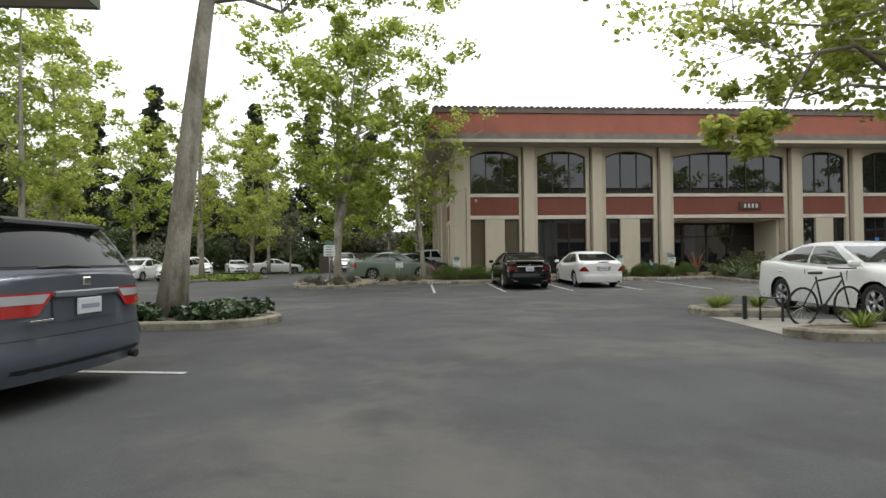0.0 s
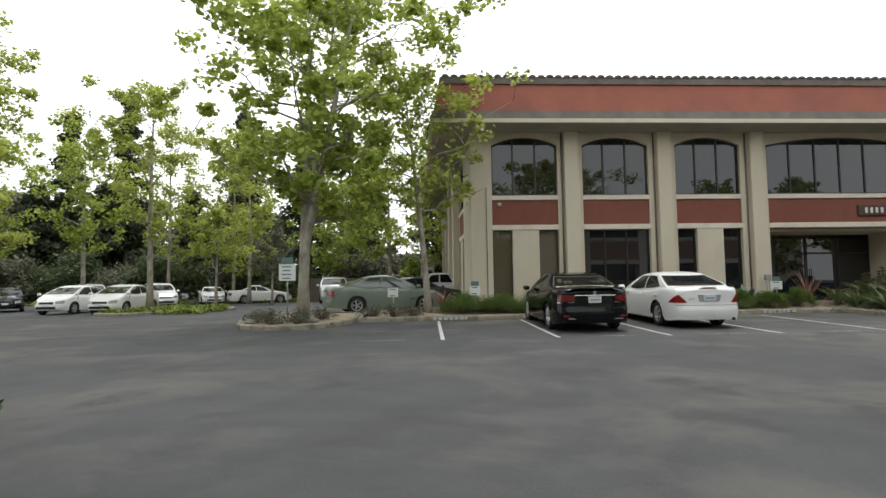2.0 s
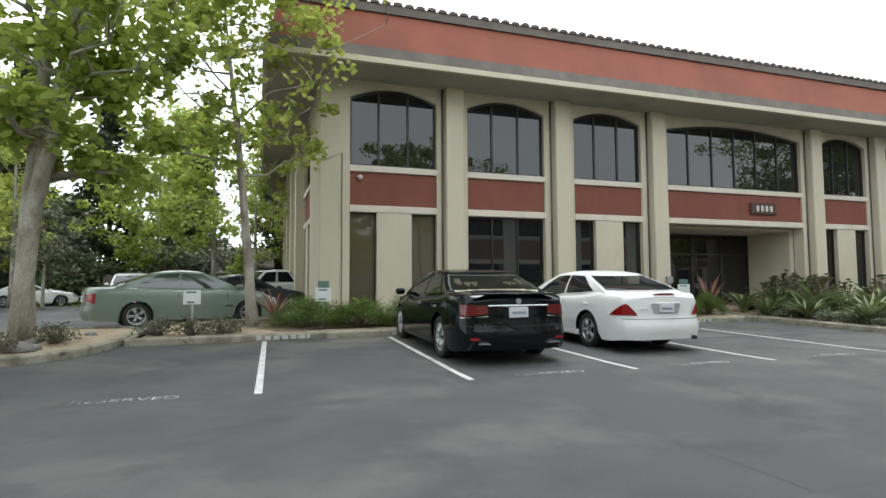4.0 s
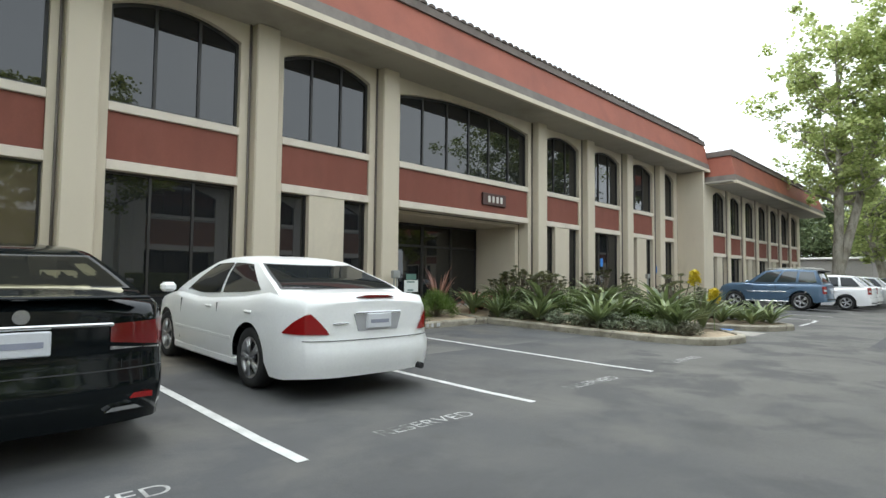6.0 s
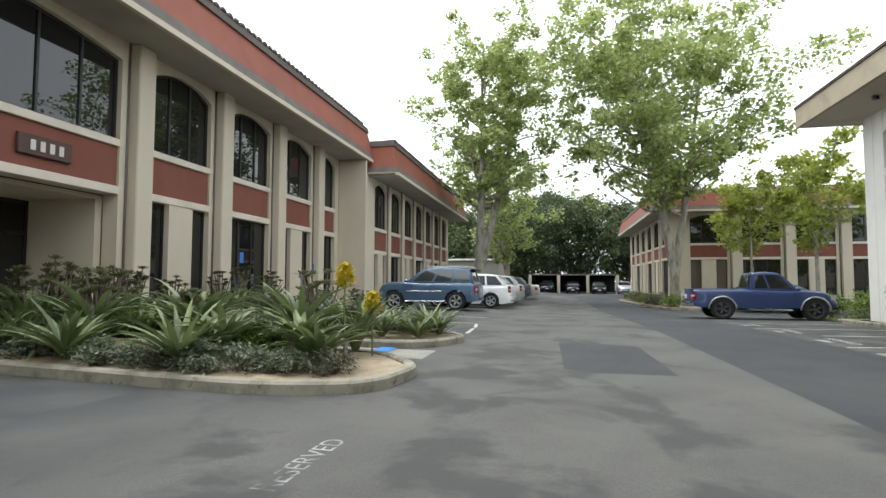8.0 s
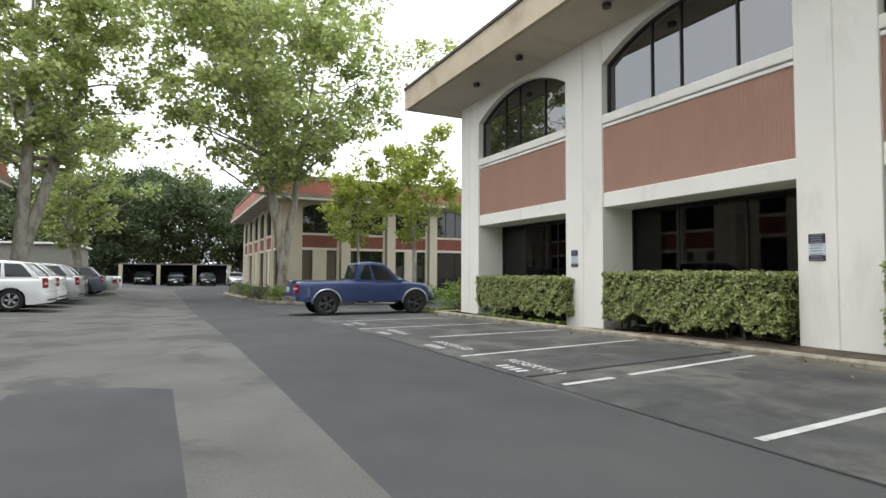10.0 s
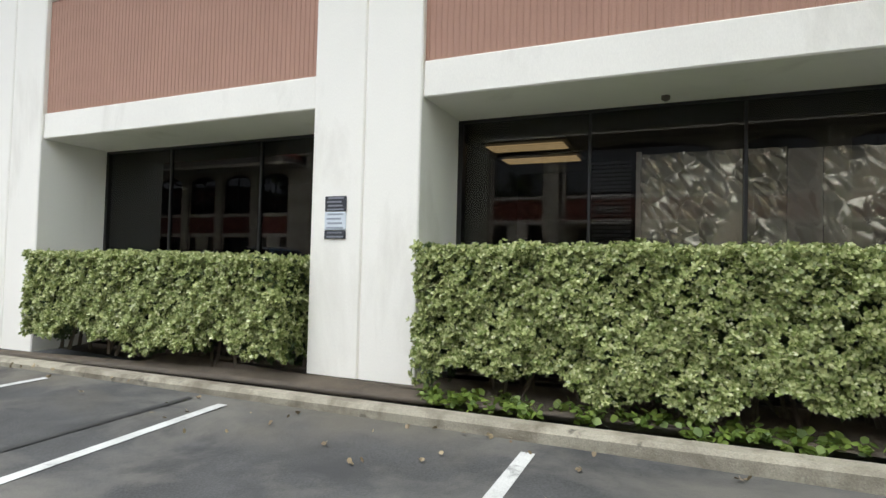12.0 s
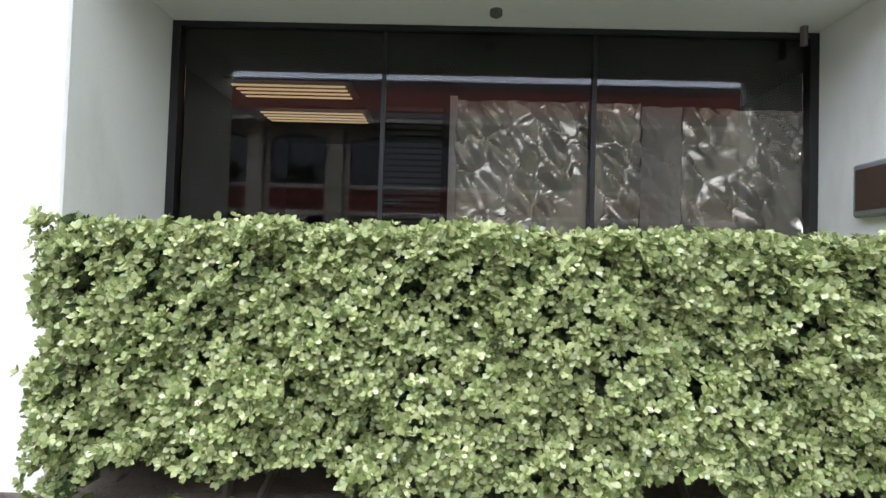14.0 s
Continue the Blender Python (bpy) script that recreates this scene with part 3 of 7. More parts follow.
def office_front(root, bays, x_end, z, sill, low, deep, stucco, red, pier_mesh, glass, start=0.0):
    """One front seen from -y. bays: (x0, x1, kind, lights). z: levels (lower head, panel foot, panel head, sill, spring, apex, top)."""
    head, p0, p1, w0, spring, apex, top = z
    edge = start
    gaps = []
    for x0, x1, kind, lights in bays:
        part("wall", Shape().box(edge, x0, 0.0, deep, -0.4, top), stucco, root)
        gaps.append((edge, x0))
        edge = x1
        for zz0, zz1 in ((head, p0), (p1, w0)):
            part("band", Shape().cbox(x0, x1, -0.012, deep, zz0, zz1, 0.012), STUCCO_BAND, root)
        pts = arch(x0, x1, spring, apex)
        part("arch_wall", Shape().loft([[(a[0], 0.0, a[1]), (a[0], deep, a[1]), (a[0], deep, top), (a[0], 0.0, top)] for a in pts]), stucco, root)
        part("red_panel", Shape().cbox(x0, x1, 0.06, 0.12, p0, p1, 0.01), red, root, "flat dark red stucco panel")
        window(root, x0, x1, w0, spring, apex, 0.16, lights, glass, BRONZE)
        if kind == "pair":
            w = (x1 - x0) * 0.3
            part("wall", Shape().box(x0 + w, x1 - w, 0.01, deep, -0.4, head), stucco, root)
            for a, b in ((x0, x0 + w), (x1 - w, x1)):
                window(root, a, b, low, head, head, 0.2, [], glass if x0 > 8 else GLASS_BLIND, BRONZE, 0.04)
        elif kind == "full":
            window(root, x0, x1, low, head, head, 0.2, [0.33, 0.66], glass, BRONZE, 0.05)
    part("wall", Shape().box(edge, x_end, 0.0, deep, -0.4, top), stucco, root)
    gaps.append((edge, x_end))
    for a, b in gaps[1:-1]:
        c = (a + b) / 2
        part("pier", pier_mesh, stucco, root, at=Matrix.Translation((c, 0, 0)))
        # thin dark tube added to draw the shadowed groove at the pier's left edge
        part("groove_shade_line", Shape().tube([(c - 0.335, -0.03, -0.3), (c - 0.335, -0.03, top)], 0.028, 8), GUTTER, root, smooth=True)
    return gaps


def eave(root, line_pts, profile, names, closed_top=None):
    """Sweeps each piece of a roof edge (out, z outlines) along the wall line, mitred at its corners. Outward is to the right of the line."""
    pts = [Vector(p) for p in line_pts]
    outs = []
    for i, p in enumerate(pts):
        ns = []
        for a, b in ((i - 1, i), (i, i + 1)):
            if 0 <= a and b < len(pts):
                d = (pts[b] - pts[a]).normalized()
                ns.append(Vector((d.y, -d.x)))
        m = sum(ns, Vector((0, 0))).normalized()
        outs.append(m / max(m.dot(ns[0]), 0.3))
    for (name, mat, label), outline in zip(names, profile):
        s = Shape()
        rings = [[(*(p + o * u), w) for u, w in outline] for p, o in zip(pts, outs)]
        s.loft(rings)
        part(name, s, mat, root, label)


LEVELS = (3.32, 3.52, 4.5, 4.68, 6.68, 7.0, 7.17)
THREE, SIX = [0.33, 0.67], [0.165, 0.335, 0.5, 0.665, 0.835]
PIER = Shape().cbox(-0.29, 0.29, -0.3, 0.02, -0.4, 7.17, 0.03).mesh("pier", STUCCO_A)
ROOF_PARTS = [("soffit", STUCCO_A_SHADE, "beige stucco soffit"), ("lip", STUCCO_A, "pale stucco drip edge"), ("gutter", GUTTER, "dark brown gutter board"),
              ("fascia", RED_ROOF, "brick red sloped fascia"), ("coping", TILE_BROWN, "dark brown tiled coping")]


def roof_profile(dz=0.0, out=1.5):
    o = out - 1.5
    return [[(-0.2, 7.17 + dz), (1.4 + o, 7.17 + dz), (1.4 + o, 7.24 + dz), (-0.2, 7.24 + dz)],
            [(1.38 + o, 7.15 + dz), (1.5 + o, 7.15 + dz), (1.5 + o, 7.3 + dz), (1.38 + o, 7.3 + dz)],
            [(1.3 + o, 7.29 + dz), (1.45 + o, 7.3 + dz), (1.4 + o, 7.62 + dz), (1.2 + o, 7.62 + dz)],
            [(1.1 + o, 7.62 + dz), (1.37 + o, 7.625 + dz), (1.08 + o, 8.72 + dz), (0.9 + o, 8.72 + dz)],
            [(0.6 + o, 8.72 + dz), (1.15 + o, 8.725 + dz), (1.1 + o, 9.0 + dz), (1.0 + o, 9.06 + dz), (0.6 + o, 9.06 + dz)]]


office = thing("office_building", "two-storey beige stucco office with arched windows and red panels", "building", pose(0, 33.3, 0))
BAYS_A = [(7.33, 9.95, "pair", THREE), (10.95, 13.62, "full", THREE), (14.72, 17.39, "pair", THREE), (18.5, 24.86, "entry", SIX), (25.94, 28.46, "pair", THREE),
          (29.5, 32.07, "full", THREE), (33.05, 35.62, "pair", THREE), (36.65, 38.25, "full", [0.5])]
office_front(office, BAYS_A, 38.7, LEVELS, 0.4, 0.55, 0.45, STUCCO_A, RED_A, PIER, GLASS_A, 6.5)
# entrance: a deep porch with a glazed wall behind
for q in ((18.5, 18.7, 0.453, 2.6, -0.4, 3.2), (24.66, 24.86, 0.453, 2.6, -0.4, 3.2)):
    part("porch_wall", Shape().box(*q), STUCCO_A, office, "beige stucco porch wall")
part("porch_ceiling", Shape().box(18.5, 24.86, 0.453, 2.6, 3.2, 3.32), STUCCO_A, office)
part("porch_floor", Shape().box(18.7, 24.66, 0.453, 2.8, -0.4, 0.3), CONCRETE_PALE, office)
for k, (a, b) in enumerate(((18.7, 20.2), (20.2, 21.7), (21.7, 23.2), (23.2, 24.66))):
    fr = Shape()
    fr.box(a, a + 0.06, 2.4, 2.48, 0.3, 3.2).box(b - 0.06, b, 2.4, 2.48, 0.3, 3.2).box(a, b, 2.4, 2.48, 3.12, 3.2).box(a, b, 2.4, 2.48, 0.3, 0.42).box(a, b, 2.4, 2.48, 2.35, 2.43)
    door = part("door" if k in (1, 2) else "window", fr, BRONZE, office)
    part("pane", Shape().box(a + 0.05, b - 0.05, 2.43, 2.44, 0.4, 3.15), GLASS_A, door)
    if k in (1, 2):
        part("handle", Shape().tube([(b - 0.2 if k == 1 else a + 0.2, 2.36, 1.2), (b - 0.2 if k == 1 else a + 0.2, 2.36, 1.7)], 0.02, 8), BRONZE, door)
# body behind the front
s = Shape()
s.prism([(6.7, 0.42), (18.5, 0.42), (18.5, 20), (6.8, 20)], -0.4, 8.6, "z").box(18.5, 24.86, 2.6, 20, -0.4, 8.6).box(18.5, 24.86, 0.42, 2.6, 3.3, 8.6).box(24.86, 38.68, 0.42, 20, -0.4, 8.6)
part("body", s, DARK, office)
part("end_wall", Shape().box(38.69, 38.9, 0.3, 20, -0.4, 7.2), STUCCO_A, office)
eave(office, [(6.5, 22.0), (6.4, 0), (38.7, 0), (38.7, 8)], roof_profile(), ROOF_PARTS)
part("roof", Shape().box(5.6, 39.9, -0.9, 20, 8.6, 8.75), BROWN, office)
# number sign: its digits are plain bars
SIGN_BROWN = material("sign_brown", (0.075, 0.038, 0.032), 0.6, 0.1)
sign = part("sign", Shape().cbox(22.25, 23.5, -0.03, 0.06, 3.78, 4.2, 0.015), SIGN_BROWN, office, "dark brown sign board with pale characters")
PALE = material("pale_paint", (0.6, 0.58, 0.53), 0.6, 0.05, 5, 60, 0.0)
for k in range(4):
    part("character", Shape().cbox(22.5 + 0.22 * k, 22.62 + 0.22 * k, -0.05, -0.03, 3.88, 4.1, 0.01), PALE, sign, "pale raised bar")
EDGE_TILE = Shape().prism([(-0.13, 8.99), (-0.11, 9.06), (0.0, 9.09), (0.11, 9.06), (0.13, 8.99)], -1.14, -0.7, "y").mesh("edge_tile", TILE_BROWN)
for k in range(102):
    part("edge_tile", EDGE_TILE, TILE_BROWN, office, at=pose(5.5 + 0.33 * k, 0, 0.012 * (k % 3 == 0)))
part("conduit", Shape().tube([(7.1, -0.04, -0.2), (7.1, -0.04, 5.0), (6.6, -0.06, 4.75), (6.3, -0.2, 4.75)], 0.015, 6), GUTTER, office)
part("camera_dome", Shape().tube([(7.62, 0.06, 4.32), (7.62, -0.05, 4.32), (7.62, -0.09, 4.32)], [0.075, 0.075, 0.03], 12), PALE, office, "small white security dome", smooth=True)

# west front of the same building
west = thing("office_building_west_front", "shaded side front of the beige office with piers and arched windows", "building", pose(6.6, 55.3, 0, 0, 0, -90.26))
office_front(west, [(1.2 + 3.7 * k, 3.8 + 3.7 * k, "full" if k % 2 else "pair", THREE) for k in range(5)], 21.95, LEVELS, 0.4, 0.55, 0.4, STUCCO_A, RED_A, PIER, GLASS_A)

# east wing, standing forward and a little lower
WING_PIER = Shape().cbox(-0.2, 0.2, -0.1, 0.02, -0.4, 7.17, 0.03).mesh("pier", STUCCO_A)
wing = thing("office_wing", "lower forward-standing wing of the beige office with red roof edge", "building", pose(38.9, 31.9, -0.72))
office_front(wing, [(1.2 + 2.75 * k, 3.28 + 2.75 * k, "full" if k % 2 else "pair", [0.5]) for k in range(7)], 20.6, LEVELS, 0.4, 0.55, 0.4, STUCCO_A, RED_A, WING_PIER, GLASS_A)
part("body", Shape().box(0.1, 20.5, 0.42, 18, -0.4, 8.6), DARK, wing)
part("end_wall", Shape().box(-0.2, -0.003, 0, 1.39, -0.4, 7.85), STUCCO_A, wing)
for k in range(60):
    part("edge_tile", EDGE_TILE, TILE_BROWN, wing, at=pose(1.0 + 0.33 * k, 0, 0.012 * (k % 3 == 0)))
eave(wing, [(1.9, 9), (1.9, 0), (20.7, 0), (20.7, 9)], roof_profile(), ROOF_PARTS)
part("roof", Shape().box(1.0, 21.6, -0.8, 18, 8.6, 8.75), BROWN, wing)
part("soffit", Shape().box(0.003, 0.5, -1.35, 1.6, 7.19, 7.26), STUCCO_A_SHADE, wing, "beige stucco soffit")

# east office across the drive
far = thing("far_office_building", "two-storey beige office with red panels behind plane trees", "building", pose(61.9, 13.65, -0.3, 0, 0, -90))
office_front(far, [(1.6 + 3.95 * k, 4.4 + 3.95 * k, "full" if k % 2 else "pair", THREE) for k in range(6)], 25.2, LEVELS, 0.4, 0.55, 0.4, STUCCO_A, RED_A, PIER, GLASS_A)
part("body", Shape().box(0.1, 25.1, 0.38, 24, -0.4, 8.6), DARK, far)
eave(far, [(-0.1, 24), (-0.1, 0), (25.2, 0)], roof_profile(), ROOF_PARTS)
part("roof", Shape().box(-0.8, 25.2, -0.8, 24, 8.6, 8.75), BROWN, far)
side = thing("side_office", "shaded side front of the far beige office", "building", pose(85.9, 13.75, -0.3, 0, 0, 180))
office_front(side, [(1.2 + 3.95 * k, 3.9 + 3.95 * k, "full" if k % 2 else "pair", THREE) for k in range(6)], 23.95, LEVELS, 0.4, 0.55, 0.3, STUCCO_A, RED_A, WING_PIER, GLASS_A)


# out of view: a wall added so that glass mirrors less bright sky
tagged(part("unseen_wall_south", Shape().box(-40, 70, -31, -30.6, -0.3, 8.5), STUCCO_A), "unseen plain beige stucco wall added south to darken reflections", "wall", kind="structure")


# ---- white office with deep openings (south side) ----
white = thing("white_office_building", "white stucco office with deep openings and ribbed terracotta panels", "building", pose(33.45, 13.04, 0, 0, 0, 180))
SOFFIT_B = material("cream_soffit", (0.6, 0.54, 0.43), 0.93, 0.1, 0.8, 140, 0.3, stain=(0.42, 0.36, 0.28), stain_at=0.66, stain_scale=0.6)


def ribbed(x0, x1, y, z0, z1, pitch=0.055):
    s = Shape()
    n = max(int((x1 - x0) / pitch), 2)
    prof = []
    for k in range(n):
        a = x0 + (x1 - x0) * k / n
        b = x0 + (x1 - x0) * (k + 1) / n
        prof += [(a, y), (a + (b - a) * 0.55, y), (a + (b - a) * 0.65, y + 0.006), (b - (b - a) * 0.1, y + 0.006)]
    prof.append((x1, y))
    m = len(prof)
    s.add([(px, py, z0) for px, py in prof] + [(px, py, z1) for px, py in prof], [(i, i + 1, m + i + 1, m + i) for i in range(m - 1)])
    return s


BAYS_B = [(1.1, 5.22), (6.46, 10.58), (11.7, 15.54)]
edge = 0.0
piers = []
DEEP = 0.88
for x0, x1 in BAYS_B:
    piers.append((edge, x0))
    edge = x1
piers.append((edge, 16.75))
for n, (a, b) in enumerate(piers):
    mid = (a + b) / 2
    ob = Shape().cbox(a, mid - 0.008, 0.0, DEEP + 0.1, -0.2, 6.5, 0.012).cbox(mid + 0.008, b, 0.0, DEEP + 0.1, -0.2, 6.5, 0.012).box(a + 0.05, b - 0.05, 0.02, DEEP, -0.2, 6.45)
    part("pier", ob, STUCCO_B, white, "white stucco pier with a centre joint")
for k, (x0, x1) in enumerate(BAYS_B):
    s = Shape().cbox(x0, x1, 0.03, DEEP + 0.1, 2.65, 2.97, 0.012)
    part("lintel", s, STUCCO_B, white)
    part("sill_band", Shape().cbox(x0, x1, 0.03, 0.4, 4.39, 4.46, 0.01).cbox(x0, x1, 0.0, 0.4, 4.48, 4.675, 0.015), STUCCO_B, white)
    part("ribbed_panel", ribbed(x0, x1, 0.06, 2.97, 4.39), RED_B, white, "ribbed terracotta coloured panel")
    part("panel_backing", Shape().box(x0, x1, 0.09, 0.4, 2.97, 4.39), RED_B, white)
    pts = arch(x0, x1, 5.8, 6.4)
    s = Shape().loft([[(a[0], 0.02, a[1]), (a[0], 0.4, a[1]), (a[0], 0.4, 6.5), (a[0], 0.02, 6.5)] for a in pts])
    part("arch_wall", s, STUCCO_B, white)
    window(white, x0, x1, 4.675, 5.8, 6.4, 0.2, [0.3, 0.47, 0.75], GLASS_B, BRONZE, 0.03)
part("end_wall", Shape().box(-0.19, -0.003, 0.3, 14, -0.2, 6.5), STUCCO_B, white)
part("end_wall", Shape().box(16.753, 16.95, 0.3, 14, -0.2, 6.5), STUCCO_B, white)
part("back_wall", Shape().box(0, 16.75, 13.8, 14, -0.2, 2.9), STUCCO_B, white)
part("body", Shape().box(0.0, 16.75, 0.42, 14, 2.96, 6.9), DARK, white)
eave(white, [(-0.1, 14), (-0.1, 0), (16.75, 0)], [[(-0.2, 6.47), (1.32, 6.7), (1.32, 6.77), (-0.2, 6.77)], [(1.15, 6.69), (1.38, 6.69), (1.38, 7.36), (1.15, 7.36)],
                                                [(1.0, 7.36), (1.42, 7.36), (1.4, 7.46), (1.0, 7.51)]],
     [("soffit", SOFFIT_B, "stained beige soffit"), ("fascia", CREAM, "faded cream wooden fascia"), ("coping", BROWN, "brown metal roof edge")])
part("roof", Shape().box(-1.2, 16.75, -1.2, 14, 6.95, 7.4), BROWN, white)
for x, y in ((2.2, -0.7), (4.4, -0.75), (7.4, -0.7)):
    part("soffit_lamp", Shape().tube([(x, y, 6.58), (x, y, 6.5)], 0.09, 10), BRONZE, white, "round dark soffit lamp")

# ground-floor windows of the white office, with rooms behind
FOIL = material("foil", (0.95, 0.88, 0.72), 0.2, 0.08, 3, 30, 0.1, metal=0.7, depth=0.004)
BLIND = material("dark_blind", (0.05, 0.048, 0.045), 0.6, 0.1, 3, 30, 0.0)
FRAME_DARK = material("black_frame", (0.012, 0.012, 0.012), 0.5, 0.1, 3, 30, 0.0)
# room colours near black: the gloom of the interior is put into the paint
CEIL_UNLIT = material("dim_room_ceiling", (0.06, 0.056, 0.05), 0.9, 0.1, 3, 30, 0.0)
ROOM_UNLIT = material("dim_room_wall", (0.06, 0.056, 0.052), 0.9, 0.1, 3, 30, 0.0)
TUBE = glow("warm_tube", (1.0, 0.68, 0.32), 0.3)
for k, (x0, x1) in enumerate(BAYS_B):
    y = DEEP
    cuts = [0.3, 0.66] if k != 2 else [0.335, 0.661]
    outer, inner = [(x0, 0.2), (x1, 0.2), (x1, 2.65), (x0, 2.65)], [(x0 + 0.05, 0.34), (x1 - 0.05, 0.34), (x1 - 0.05, 2.62), (x0 + 0.05, 2.62)]
    rings = [[(p[0], y - 0.02, p[1]), (p[0], y + 0.04, p[1]), (q[0], y + 0.04, q[1]), (q[0], y - 0.02, q[1])] for p, q in zip(outer, inner)]
    win = part("window", Shape().loft(rings + rings[:1], True, False), FRAME_DARK, white, "dark tinted shop window in a deep opening")
    for c in cuts:
        part("mullion", Shape().box(x0 + (x1 - x0) * c - 0.012, x0 + (x1 - x0) * c + 0.012, y - 0.015, y + 0.03, 0.33, 2.61), FRAME_DARK, win)
    edges = [0.02] + cuts + [0.98]
    for a, b in zip(edges, edges[1:]):
        pane = part("pane", Shape().box(x0 + (x1 - x0) * a, x0 + (x1 - x0) * b, y + 0.005, y + 0.011, 0.32, 2.62), GLASS_CLEAR if k == 2 else GLASS_DEEP, win)
        pane.visible_shadow = False
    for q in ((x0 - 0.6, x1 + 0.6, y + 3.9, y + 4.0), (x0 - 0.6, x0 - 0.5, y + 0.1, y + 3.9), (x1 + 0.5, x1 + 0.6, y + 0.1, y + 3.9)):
        part("dim_room_wall", Shape().box(*q, -0.2, 2.77), ROOM_UNLIT, white)
    part("dim_room_ceiling", Shape().box(x0 - 0.5, x1 + 0.5, y + 0.1, y + 4, 2.78, 2.86), CEIL_UNLIT, white)
    part("room_floor", Shape().box(x0 - 0.5, x1 + 0.5, y + 0.1, y + 4, 0.0, 0.1), ROOM_UNLIT, white)
x0, x1 = BAYS_B[2]
rf = random.Random(2)
GALV_BOX = material("grey_box_metal", (0.3, 0.31, 0.3), 0.5, 0.1, metal=0.4)


def foil_sheet(a, b, z0, z1, y, seed):
    """Crumpled foil taped behind the glass."""
    s = Shape()
    nx, nz = max(int((b - a) / 0.014), 6), 110
    v = []
    for j in range(nz + 1):
        for i in range(nx + 1):
            p = (a + (b - a) * i / nx, z0 + (z1 - z0) * j / nz)
            q = (p[0] * 9 + seed, p[1] * 9, seed * 1.7)
            cone = noise.voronoi((q[0] * 1.0 + q[1] * 0.55, q[1] * 0.62, seed))[0]
            where = noise.noise((q[0] * 0.33, q[1] * 0.33, 7.0)) + 0.5 * (j / nz) ** 4
            rough = min(max((where + 0.22) * 2.5, 0.12), 1.0)
            d = rough * 0.075 * (cone[1] - cone[0]) + 0.006 * noise.noise((q[0] * 0.2, q[1] * 0.2, 1.0))
            v.append((p[0], y - d, p[1] + (0.012 * noise.noise((p[0] * 8, seed, 1)) if j == nz else 0)))
    s.add(v, [(j * (nx + 1) + i, j * (nx + 1) + i + 1, (j + 1) * (nx + 1) + i + 1, (j + 1) * (nx + 1) + i) for j in range(nz) for i in range(nx)])
    return s


FOIL_MATT = material("foil_matt_side", (0.6, 0.55, 0.47), 0.6, 0.1, 3, 20, 0.6, metal=0.2, depth=0.02)
foil = thing("foil_sheet", "crumpled silver foil taped inside the tinted window", "foil", pose(33.45, 13.04, 0, 0, 0, 180))
for a, b, m in ((13.42, 14.22, FOIL), (14.26, 14.535, FOIL), (14.54, 14.78, FOIL_MATT), (14.785, 15.5, FOIL)):
    part("foil", foil_sheet(a, b, 0.5, 2.22 + rf.uniform(-0.01, 0.01), DEEP + 0.07, a * 3), m, foil, smooth=False)
part("tape", Shape().box(13.385, 13.43, DEEP + 0.045, DEEP + 0.05, 0.5, 2.25), FOIL_MATT, foil)
blind = thing("window_blind", "lowered dark slatted blind behind the glass", "blind", pose(33.45, 13.04, 0, 0, 0, 180))
for k in range(46):
    part("slat", Shape().add([(12.99, DEEP + 0.1, 0.5 + k * 0.037), (13.34, DEEP + 0.1, 0.5 + k * 0.037), (13.34, DEEP + 0.118, 0.528 + k * 0.037), (12.99, DEEP + 0.118, 0.528 + k * 0.037)], [(0, 1, 2, 3)]), BLIND, blind)
for y, xa, xb, z in ((1.95, 11.6, 12.52, 2.62), (2.75, 11.55, 12.53, 2.62)):
    lamp = thing("ceiling_light", "louvred fluorescent ceiling light glowing warm inside", "lamp", pose(33.45, 13.04, 0, 0, 0, 180), "ceiling lights")
    part("housing", Shape().box(xa - 0.04, xb + 0.04, y - 0.03, y + 0.42, z + 0.03, z + 0.055), BRONZE, lamp)
    for k in range(4):
        part("tube", Shape().box(xa, xb, y + 0.02 + k * 0.1, y + 0.04 + k * 0.1, z, z + 0.012), TUBE, lamp)
box = part("meter_box", Shape().cbox(15.48, 15.54, 0.22, 0.5, 1.53, 1.8, 0.01), GALV_BOX, white, "grey framed meter box on the white pier")
part("box_door", Shape().box(15.474, 15.48, 0.25, 0.47, 1.56, 1.77), material("box_brown", (0.06, 0.035, 0.025), 0.3, 0.1), box)
part("vent", Shape().tube([(15.4, 0.78, 2.65), (15.4, 0.78, 2.54)], 0.02, 8), GUTTER, white)
part("sprinkler", Shape().tube([(13.63, 0.65, 2.65), (13.63, 0.65, 2.62), (13.63, 0.65, 2.605)], [0.035, 0.035, 0.01], 10), GUTTER, white)
